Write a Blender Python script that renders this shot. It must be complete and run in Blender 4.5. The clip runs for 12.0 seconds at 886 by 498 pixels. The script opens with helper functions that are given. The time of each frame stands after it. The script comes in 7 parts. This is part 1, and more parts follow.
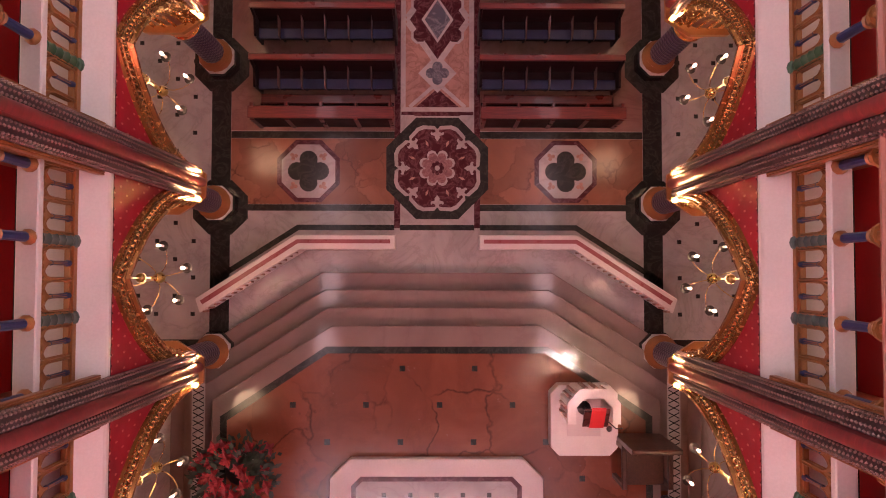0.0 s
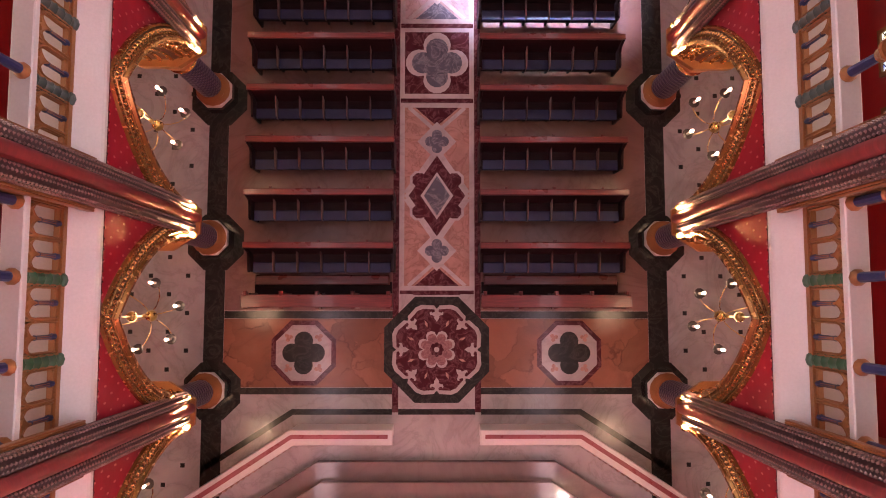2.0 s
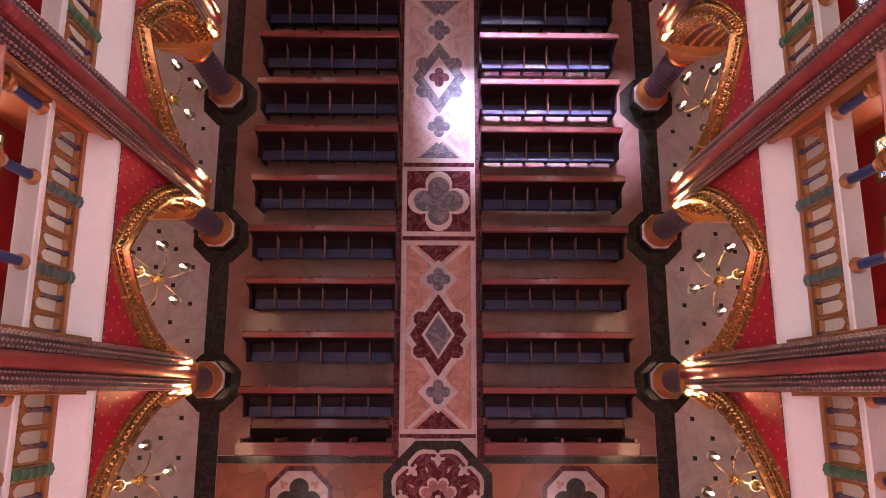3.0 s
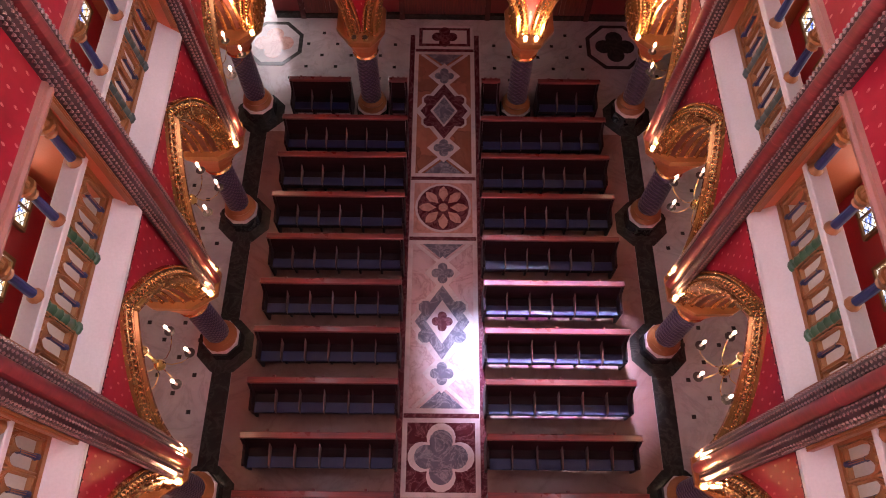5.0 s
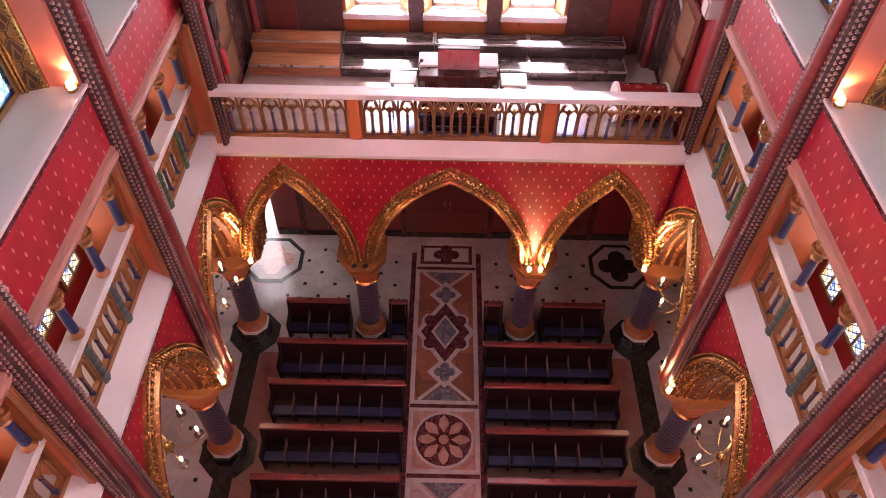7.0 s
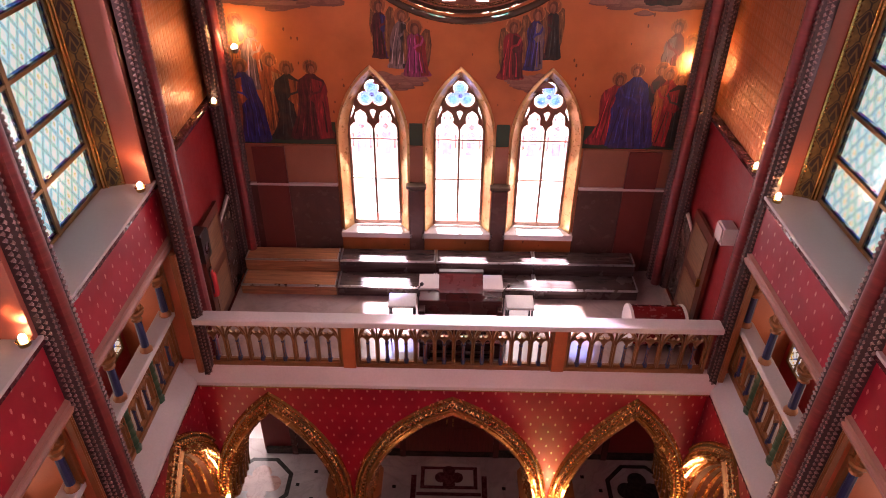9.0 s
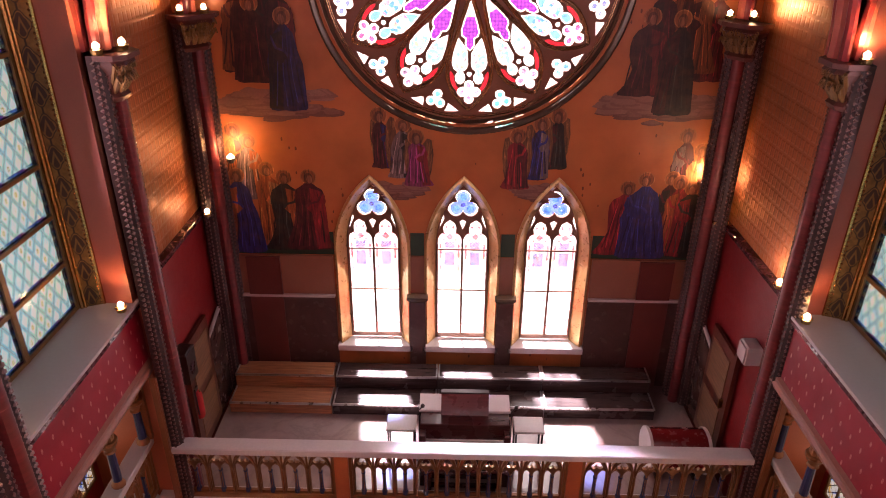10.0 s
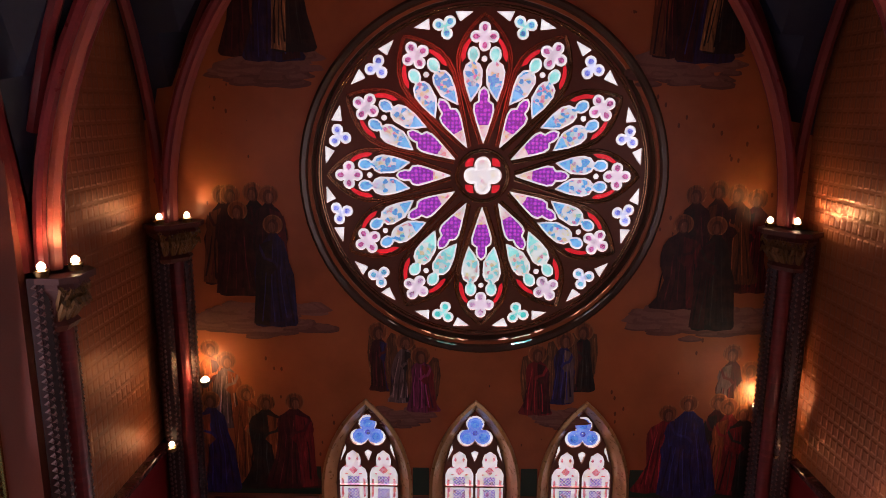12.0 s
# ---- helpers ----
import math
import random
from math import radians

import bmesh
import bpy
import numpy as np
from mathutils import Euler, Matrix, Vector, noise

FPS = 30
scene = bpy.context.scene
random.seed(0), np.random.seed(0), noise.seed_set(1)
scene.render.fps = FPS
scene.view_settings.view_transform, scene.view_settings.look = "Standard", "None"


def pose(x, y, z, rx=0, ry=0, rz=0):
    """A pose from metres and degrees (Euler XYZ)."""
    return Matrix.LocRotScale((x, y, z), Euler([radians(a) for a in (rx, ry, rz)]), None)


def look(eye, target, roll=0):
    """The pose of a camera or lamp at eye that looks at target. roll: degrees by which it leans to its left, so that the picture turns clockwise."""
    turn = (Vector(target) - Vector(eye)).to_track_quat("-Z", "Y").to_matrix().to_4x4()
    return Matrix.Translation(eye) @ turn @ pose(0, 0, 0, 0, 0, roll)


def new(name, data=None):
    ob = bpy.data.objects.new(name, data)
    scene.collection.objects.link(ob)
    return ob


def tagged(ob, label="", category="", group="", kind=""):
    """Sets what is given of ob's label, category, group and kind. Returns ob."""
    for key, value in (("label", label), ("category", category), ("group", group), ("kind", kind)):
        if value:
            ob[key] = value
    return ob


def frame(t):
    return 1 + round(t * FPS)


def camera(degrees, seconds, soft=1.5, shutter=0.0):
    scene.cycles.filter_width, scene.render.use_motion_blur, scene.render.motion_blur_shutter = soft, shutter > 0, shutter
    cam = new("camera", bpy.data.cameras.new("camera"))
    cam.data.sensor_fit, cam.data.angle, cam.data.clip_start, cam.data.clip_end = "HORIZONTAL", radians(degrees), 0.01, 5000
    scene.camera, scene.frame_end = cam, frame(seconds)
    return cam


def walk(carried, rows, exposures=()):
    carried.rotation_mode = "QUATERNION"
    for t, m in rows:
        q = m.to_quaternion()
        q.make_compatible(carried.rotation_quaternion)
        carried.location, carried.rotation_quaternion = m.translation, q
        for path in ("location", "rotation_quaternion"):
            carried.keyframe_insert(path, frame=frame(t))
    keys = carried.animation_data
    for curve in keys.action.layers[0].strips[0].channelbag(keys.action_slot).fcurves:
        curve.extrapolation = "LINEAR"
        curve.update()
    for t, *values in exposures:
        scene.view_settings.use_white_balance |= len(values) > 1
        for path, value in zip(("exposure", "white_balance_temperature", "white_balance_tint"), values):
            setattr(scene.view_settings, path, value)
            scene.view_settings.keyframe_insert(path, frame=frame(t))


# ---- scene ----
cam = camera(64.9, 12.0, 1.0)
PATH = [
    (0, (0.013, -0.542, 12.961), (0.028, -0.472, 10.962), 12.2),
    (0.5, (0.004, 0.212, 12.883), (0.021, 0.292, 10.885), 12.4),
    (1, (0.004, 0.927, 12.831), (0.022, 1.013, 10.833), 11.9),
    (1.5, (0.01, 1.59, 12.769), (0.026, 1.695, 10.772), 9.0),
    (2, (-0.008, 2.218, 12.714), (0.011, 2.379, 10.721), 6.8),
    (2.5, (-0.033, 2.748, 12.68), (-0.013, 3.031, 10.7), 4.0),
    (3, (-0.073, 3.21, 12.686), (-0.049, 3.612, 10.727), 3.6),
    (3.2, (-0.079, 3.371, 12.678), (-0.056, 3.823, 10.73), 3.2),
    (4.8, (-0.047, 4.465, 12.468), (-0.039, 5.31, 10.656), 1.1),
    (5, (-0.045, 4.576, 12.467), (-0.038, 5.467, 10.676), 1.0),
    (5.5, (-0.057, 4.882, 12.454), (-0.051, 5.886, 10.725), 1.0),
    (6, (-0.077, 5.182, 12.447), (-0.069, 6.293, 10.784), 1.3),
    (6.5, (-0.083, 5.492, 12.445), (-0.078, 6.703, 10.853), 1.2),
    (7, (-0.098, 5.795, 12.439), (-0.096, 7.102, 10.925), 1.2),
    (7.2, (-0.11, 5.884, 12.431), (-0.108, 7.229, 10.951), 1.0),
    (8.8, (-0.086, 6.763, 12.369), (-0.101, 8.383, 11.196), 0.7),
    (9, (-0.094, 6.875, 12.37), (-0.11, 8.526, 11.24), 0.7),
    (9.5, (-0.088, 7.176, 12.351), (-0.112, 8.897, 11.333), 0.6),
    (10, (-0.106, 7.505, 12.361), (-0.133, 9.289, 11.456), 0.5),
    (10.5, (-0.114, 7.822, 12.357), (-0.144, 9.661, 11.571), 0.4),
    (11, (-0.145, 8.151, 12.354), (-0.18, 10.038, 11.693), 0.4),
    (11.5, (-0.209, 8.491, 12.343), (-0.243, 10.419, 11.812), 0.3),
    (12, (-0.265, 8.811, 12.328), (-0.29, 10.77, 11.925), 0.3),
]
# stops of the clip camera, which closes down as the bright windows come in
EXPO = [(0, 0.1, 6850, 19), (3.0, 0.38, 6700, 19), (5.0, 0.41, 6450, 21), (6.5, 0.62, 6400, 20), (8.0, 0.22, 6750, 24), (9.0, -0.48, 7150, 28), (9.5, -0.72, 7250, 29), (10.5, -1.38, 7050, 24), (12, -2.5, 6500, 19)]
walk(cam, [(t, look(eye, target, roll)) for t, eye, target, roll in PATH], EXPO)

SUN = 150.0

# ---------------- world ----------------
world = bpy.data.worlds.new("sky")
scene.world = world
world.use_nodes = True
_wn = world.node_tree
_sky = _wn.nodes.new("ShaderNodeTexSky")
_sky.sky_type = "NISHITA"
_sky.sun_disc = False
_sky.sun_elevation = radians(53.5)
_sky.sun_rotation = radians(0)
_wn.links.new(_sky.outputs[0], _wn.nodes["Background"].inputs[0])
_wn.nodes["Background"].inputs[1].default_value = 0.1


# the sun stands behind the rear wall and shines through its windows
_sd = bpy.data.lights.new("sun", "SUN")
_sd.energy, _sd.angle, _sd.color = SUN, radians(5.0), (0.86, 0.88, 1.0)
sun = new("sun", _sd)
sun.matrix_world = look((0, 40, 50), (0.21 * 36, 40 - 36, 50 - 1.385 * 36))


# ---------------- materials ----------------
class Nodes:
    """A small wrapper round a material's node tree."""

    def __init__(self, name):
        self.m = bpy.data.materials.new(name)
        self.m.use_nodes = True
        self.t = self.m.node_tree
        self.b = self.t.nodes["Principled BSDF"]
        self.co = self.add("ShaderNodeTexCoord").outputs["Object"]

    def add(self, kind, **props):
        n = self.t.nodes.new(kind)
        for k, v in props.items():
            if k == "operation":
                n.operation = v
            elif k == "blend_type":
                n.blend_type = v
            elif k == "feature":
                n.feature = v
        return n

    def put(self, sock, v):
        if hasattr(v, "is_linked"):
            self.t.links.new(v, sock)
        elif isinstance(v, (tuple, list)) and len(v) == 3 and sock.type == "RGBA":
            sock.default_value = (*v, 1)
        else:
            sock.default_value = v

    def math(self, op, a, b=0.0, c=0.0):
        n = self.add("ShaderNodeMath", operation=op)
        self.put(n.inputs[0], a)
        self.put(n.inputs[1], b)
        self.put(n.inputs[2], c)
        return n.outputs[0]

    def xyz(self):
        n = self.add("ShaderNodeSeparateXYZ")
        self.put(n.inputs[0], self.co)
        return n.outputs

    def noise(self, scale, detail=4.0, rough=0.55, dist=0.0, vec=None):
        n = self.add("ShaderNodeTexNoise")
        self.put(n.inputs["Vector"], self.co if vec is None else vec)
        n.inputs["Scale"].default_value = scale
        n.inputs["Detail"].default_value = detail
        n.inputs["Roughness"].default_value = rough
        n.inputs["Distortion"].default_value = dist
        return n.outputs[0]

    def ramp(self, fac, stops):
        n = self.add("ShaderNodeValToRGB")
        self.put(n.inputs[0], fac)
        e = n.color_ramp.elements
        while len(e) < len(stops):
            e.new(0.5)
        for el, (p, c) in zip(e, stops):
            el.position = p
            el.color = (*c, 1) if isinstance(c, (tuple, list)) else (c, c, c, 1)
        return n.outputs[0]

    def mix(self, fac, a, b, blend="MIX"):
        n = self.add("ShaderNodeMixRGB", blend_type=blend)
        self.put(n.inputs[0], fac)
        self.put(n.inputs[1], a)
        self.put(n.inputs[2], b)
        return n.outputs[0]

    def bump(self, height, strength=0.3, dist=0.01):
        n = self.add("ShaderNodeBump")
        n.inputs["Strength"].default_value = strength
        n.inputs["Distance"].default_value = dist
        self.put(n.inputs["Height"], height)
        self.t.links.new(n.outputs[0], self.b.inputs["Normal"])

    def done(self, color, rough=0.5, metal=0.0, coat=0.0):
        self.put(self.b.inputs["Base Color"], color)
        self.put(self.b.inputs["Roughness"], rough)
        self.put(self.b.inputs["Metallic"], metal)
        self.b.inputs["Coat Weight"].default_value = coat
        return self.m


def mul(c, k):
    return tuple(min(1.0, a * k) for a in c)


def painted(name, c, rough=0.5, metal=0.0, var=0.25, scale=6.0, bump=0.15, coat=0.0):
    """Paint, plaster or gilding with mottling at two scales and fine relief."""
    n = Nodes(name)
    big = n.noise(scale * 0.25, 3)
    fine = n.noise(scale * 9, 5)
    f = n.math("ADD", n.math("MULTIPLY", big, 0.65), n.math("MULTIPLY", fine, 0.35))
    col = n.ramp(f, [(0.3, mul(c, 1 - var)), (0.55, c), (0.75, mul(c, 1 + var))])
    n.bump(fine, bump, 0.004)
    r = n.math("ADD", n.math("MULTIPLY", n.noise(scale * 2, 3), 0.25), rough - 0.12)
    return n.done(col, r, metal, coat)


def marble(name, base, vein, rough=0.12, scale=0.9, amount=0.5, cloud=None, crook=1.6, spec=0.22, cracks=0.0):
    """Polished marble: clouded ground, crooked veins, faint wear in the gloss."""
    n = Nodes(name)
    n.b.inputs["Specular IOR Level"].default_value = spec
    g = n.noise(scale * 1.3, 5, 0.6, 0.6)
    ground = n.ramp(g, [(0.3, mul(base, 0.78)), (0.5, base), (0.7, cloud or mul(base, 1.12))])
    v = n.noise(scale * 1.1, 7, 0.62, crook)
    band = n.math("ABSOLUTE", n.math("SUBTRACT", v, 0.5))
    line = n.ramp(band, [(0.0, 1.0), (0.025, 0.35), (0.07, 0.0)])
    lf = n.math("MULTIPLY", line, amount)
    col = n.mix(lf, ground, vein)
    if cracks > 0:
        # angular blocks, healed along dark and pale seams
        warp = n.add("ShaderNodeVectorMath", operation="ADD")
        n.put(warp.inputs[0], n.co)
        nz = n.add("ShaderNodeTexNoise")
        n.put(nz.inputs["Vector"], n.co)
        nz.inputs["Scale"].default_value = scale * 2.2
        nz.inputs["Detail"].default_value = 5.0
        n.put(warp.inputs[1], nz.outputs["Color"])
        ve = n.add("ShaderNodeTexVoronoi", feature="DISTANCE_TO_EDGE")
        vc = n.add("ShaderNodeTexVoronoi", feature="F1")
        for q in (ve, vc):
            n.put(q.inputs["Vector"], warp.outputs[0])
            q.inputs["Scale"].default_value = scale * 1.6
        tone = n.ramp(vc.outputs["Color"], [(0.2, mul(base, 0.62)), (0.5, base), (0.8, mul(base, 1.35))])
        col = n.mix(0.55, col, tone)
        seam = n.ramp(ve.outputs["Distance"], [(0.0, 1.0), (0.012, 0.6), (0.035, 0.0)])
        patchy = n.ramp(n.noise(scale * 1.7, 3), [(0.42, 0.0), (0.6, 1.0)])
        col = n.mix(n.math("MULTIPLY", n.math("MULTIPLY", seam, patchy), cracks), col, vein)
    w = n.noise(7.0, 4)
    n.bump(w, 0.02, 0.002)
    return n.done(col, n.math("ADD", n.math("MULTIPLY", w, 0.12), rough - 0.05), 0.0)


def dotted_red(name):
    """Crimson wall paint with staggered rows of small pale gold motifs."""
    n = Nodes(name)
    n.b.inputs["Specular IOR Level"].default_value = 0.3
    x, y, z = n.xyz()
    u = n.math("ADD", x, y)
    P, Q = 0.18, 0.155
    row = n.math("FLOOR", n.math("DIVIDE", z, Q))
    shift = n.math("MULTIPLY", n.math("MODULO", n.math("ABSOLUTE", row), 2.0), 0.5)
    fu = n.math("SUBTRACT", n.math("FRACT", n.math("ADD", n.math("DIVIDE", u, P), shift)), 0.5)
    fv = n.math("SUBTRACT", n.math("FRACT", n.math("DIVIDE", z, Q)), 0.5)
    au = n.math("ABSOLUTE", fu)
    av = n.math("ABSOLUTE", fv)
    stem = n.math("MULTIPLY", n.math("LESS_THAN", n.math("ADD", n.math("MULTIPLY", au, 2.4), av), 0.2), 1.0)
    leaf = n.math("LESS_THAN", n.math("ADD", n.math("POWER", n.math("MULTIPLY", au, 13.0), 2.0), n.math("POWER", n.math("MULTIPLY", n.math("SUBTRACT", fv, 0.02), 5.5), 2.0)), 1.0)
    mo = n.math("MAXIMUM", stem, leaf)
    wear = n.noise(40, 3)
    mo = n.math("MULTIPLY", mo, n.ramp(wear, [(0.35, 0.2), (0.55, 0.7)]))
    g = n.noise(1.6, 5)
    red = n.ramp(g, [(0.3, (0.2, 0.004, 0.013)), (0.55, (0.29, 0.007, 0.021)), (0.75, (0.37, 0.015, 0.032))])
    col = n.mix(mo, red, (0.62, 0.3, 0.24))
    n.bump(n.noise(55, 4), 0.05, 0.003)
    return n.done(col, n.math("ADD", n.math("MULTIPLY", n.noise(4, 3), 0.3), 0.3), 0.0)


def scaled(name, ca, cb, period=0.075, rough=0.35, metal=0.3, relief=0.9):
    """Raised lozenge scales, light studs on a dark ground."""
    n = Nodes(name)
    x, y, z = n.xyz()
    u = n.math("ADD", x, y)
    a = n.math("FRACT", n.math("DIVIDE", n.math("ADD", u, z), period))
    b = n.math("FRACT", n.math("DIVIDE", n.math("SUBTRACT", u, z), period))
    da = n.math("ABSOLUTE", n.math("SUBTRACT", a, 0.5))
    db = n.math("ABSOLUTE", n.math("SUBTRACT", b, 0.5))
    d = n.math("MAXIMUM", da, db)
    grid = n.ramp(d, [(0.0, 1.0), (0.22, 0.75), (0.36, 0.1), (0.5, 0.0)])
    g = n.noise(30, 3)
    col = n.mix(grid, cb, n.ramp(g, [(0.3, mul(ca, 0.7)), (0.7, mul(ca, 1.25))]))
    n.bump(grid, relief, 0.02)
    return n.done(col, rough, metal)


def wood(name, c, rough=0.3, axis=0, coat=0.2, spec=0.5):
    n = Nodes(name)
    n.b.inputs["Specular IOR Level"].default_value = spec
    m = n.add("ShaderNodeMapping")
    n.put(m.inputs[0], n.co)
    s = [14.0, 14.0, 14.0]
    s[axis] = 1.0
    m.inputs["Scale"].default_value = s
    g = n.noise(2.2, 6, 0.6, 0.8, m.outputs[0])
    col = n.ramp(g, [(0.25, mul(c, 0.5)), (0.5, c), (0.75, mul(c, 1.5))])
    n.bump(g, 0.12, 0.003)
    return n.done(col, n.math("ADD", n.math("MULTIPLY", n.noise(3, 3), 0.25), rough - 0.1), 0.0, coat)


def ringed(name, c):
    """Red paint on a roll, worn pale in faint rings."""
    n = Nodes(name)
    x, y, z = n.xyz()
    cb = n.add("ShaderNodeCombineXYZ")
    n.put(cb.inputs[0], n.math("MULTIPLY", x, 1.5))
    n.put(cb.inputs[1], n.math("MULTIPLY", y, 1.5))
    n.put(cb.inputs[2], n.math("MULTIPLY", z, 20.0))
    r = n.noise(1.0, 4, 0.6, 0.2, cb.outputs[0])
    col = n.ramp(r, [(0.3, mul(c, 0.78)), (0.5, c), (0.65, mul(c, 1.25)), (0.8, (0.33, 0.1, 0.085))])
    n.bump(r, 0.12, 0.006)
    return n.done(col, n.math("ADD", n.math("MULTIPLY", r, 0.2), 0.3), 0.05)


def glow(name, c, strength):
    n = Nodes(name)
    n.put(n.b.inputs["Base Color"], (0.9, 0.85, 0.7))
    n.put(n.b.inputs["Emission Color"], c)
    n.b.inputs["Emission Strength"].default_value = strength
    return n.m


def stained(name, kind, c=(1, 1, 1), keep=0.4):
    """Stained glass: tinted clear glass, painted detail, a thin gloss."""
    n = Nodes(name)
    x, y, z = n.xyz()
    u = n.math("ADD", x, y)
    if kind == "plain":
        f = n.noise(14, 4)
        col = n.ramp(f, [(0.3, mul(c, 0.7)), (0.5, c), (0.75, mul(c, 1.3))])
    elif kind == "rings":
        # close-set painted rings on one colour
        v = n.add("ShaderNodeTexVoronoi", feature="F1")
        n.put(v.inputs["Vector"], n.co)
        v.inputs["Scale"].default_value = 22.0
        v.inputs["Randomness"].default_value = 0.25
        col = n.ramp(v.outputs["Distance"], [(0.1, mul(c, 1.5)), (0.25, mul(c, 0.6)), (0.4, mul(c, 1.25)), (0.6, mul(c, 0.55))])
    elif kind == "grisaille":
        # pale quarries, crossed teal bands, small amber rings
        a = n.math("ABSOLUTE", n.math("SUBTRACT", n.math("FRACT", n.math("MULTIPLY", n.math("ADD", u, n.math("MULTIPLY", z, 0.62)), 6.5)), 0.5))
        b = n.math("ABSOLUTE", n.math("SUBTRACT", n.math("FRACT", n.math("MULTIPLY", n.math("SUBTRACT", u, n.math("MULTIPLY", z, 0.62)), 6.5)), 0.5))
        hi, lo = n.math("MAXIMUM", a, b), n.math("ADD", a, b)
        band = n.ramp(hi, [(0.3, 0.0), (0.36, 0.8), (0.43, 0.8), (0.46, 0.25)])
        ring = n.math("MULTIPLY", n.math("LESS_THAN", lo, 0.17), n.math("GREATER_THAN", lo, 0.1))
        ring = n.math("MULTIPLY", ring, n.math("GREATER_THAN", n.noise(3.1, 1), 0.52))
        tint = n.ramp(n.noise(2.3, 5, 0.7), [(0.3, (0.42, 0.66, 0.74)), (0.45, (0.66, 0.84, 0.86)), (0.58, (0.78, 0.82, 0.66)), (0.7, (0.5, 0.7, 0.82))])
        col = n.mix(band, tint, n.ramp(n.noise(4.0, 2), [(0.4, (0.16, 0.5, 0.62)), (0.6, (0.3, 0.62, 0.55))]))
        col = n.mix(ring, col, (0.5, 0.36, 0.12))
        col = n.mix(n.math("GREATER_THAN", hi, 0.478), col, (0.16, 0.3, 0.36))
    elif kind == "beaded":
        # a border of white pearls between purple and deep blue pieces
        f = n.math("FRACT", n.math("MULTIPLY", n.math("ADD", z, n.math("MULTIPLY", u, 0.35)), 8.0))
        col = n.ramp(f, [(0.0, (0.05, 0.12, 0.5)), (0.3, (0.3, 0.06, 0.3)), (0.42, (0.6, 0.75, 0.85)), (0.6, (0.6, 0.75, 0.85)), (0.72, (0.08, 0.2, 0.6))])
    elif kind == "hatch":
        # fine violet lattice on clear glass
        a = n.math("SINE", n.math("MULTIPLY", n.math("ADD", u, z), 150.0))
        b = n.math("SINE", n.math("MULTIPLY", n.math("SUBTRACT", u, z), 150.0))
        col = n.mix(n.ramp(n.math("MAXIMUM", a, b), [(0.45, 0.0), (0.75, 1.0)]), (0.82, 0.76, 0.9), c)
    else:
        # painted figure work: patches of several colours, dark trace lines
        v = n.add("ShaderNodeTexVoronoi", feature="F1")
        n.put(v.inputs["Vector"], n.co)
        v.inputs["Scale"].default_value = 24.0
        hue = n.ramp(v.outputs["Color"], [(0.15, mul(c, 0.85)), (0.35, c), (0.45, (0.92, 0.9, 0.9)), (0.62, (0.92, 0.86, 0.8)), (0.72, (0.78, 0.6, 0.2)), (0.8, (0.75, 0.18, 0.28)), (0.9, (0.3, 0.6, 0.4))])
        col = n.mix(keep, hue, c)
        tr = n.noise(30, 4, 0.7, 1.0)
        line = n.ramp(n.math("ABSOLUTE", n.math("SUBTRACT", tr, 0.5)), [(0.0, 0.6), (0.03, 0.0)])
        col = n.mix(line, col, (0.12, 0.08, 0.12))
    # each pane is crossed twice, so one face holds the root of the tint
    ga = n.add("ShaderNodeGamma")
    n.put(ga.inputs[0], col)
    ga.inputs[1].default_value = 0.5
    col = ga.outputs[0]
    tr = n.add("ShaderNodeBsdfTransparent")
    n.put(tr.inputs[0], col)
    gl = n.add("ShaderNodeBsdfGlossy")
    n.put(gl.inputs[0], (1, 1, 1))
    gl.inputs["Roughness"].default_value = 0.15
    mx = n.add("ShaderNodeMixShader")
    mx.inputs[0].default_value = 0.06
    n.t.links.new(tr.outputs[0], mx.inputs[1])
    n.t.links.new(gl.outputs[0], mx.inputs[2])
    n.t.links.new(mx.outputs[0], n.t.nodes["Material Output"].inputs[0])
    return n.m


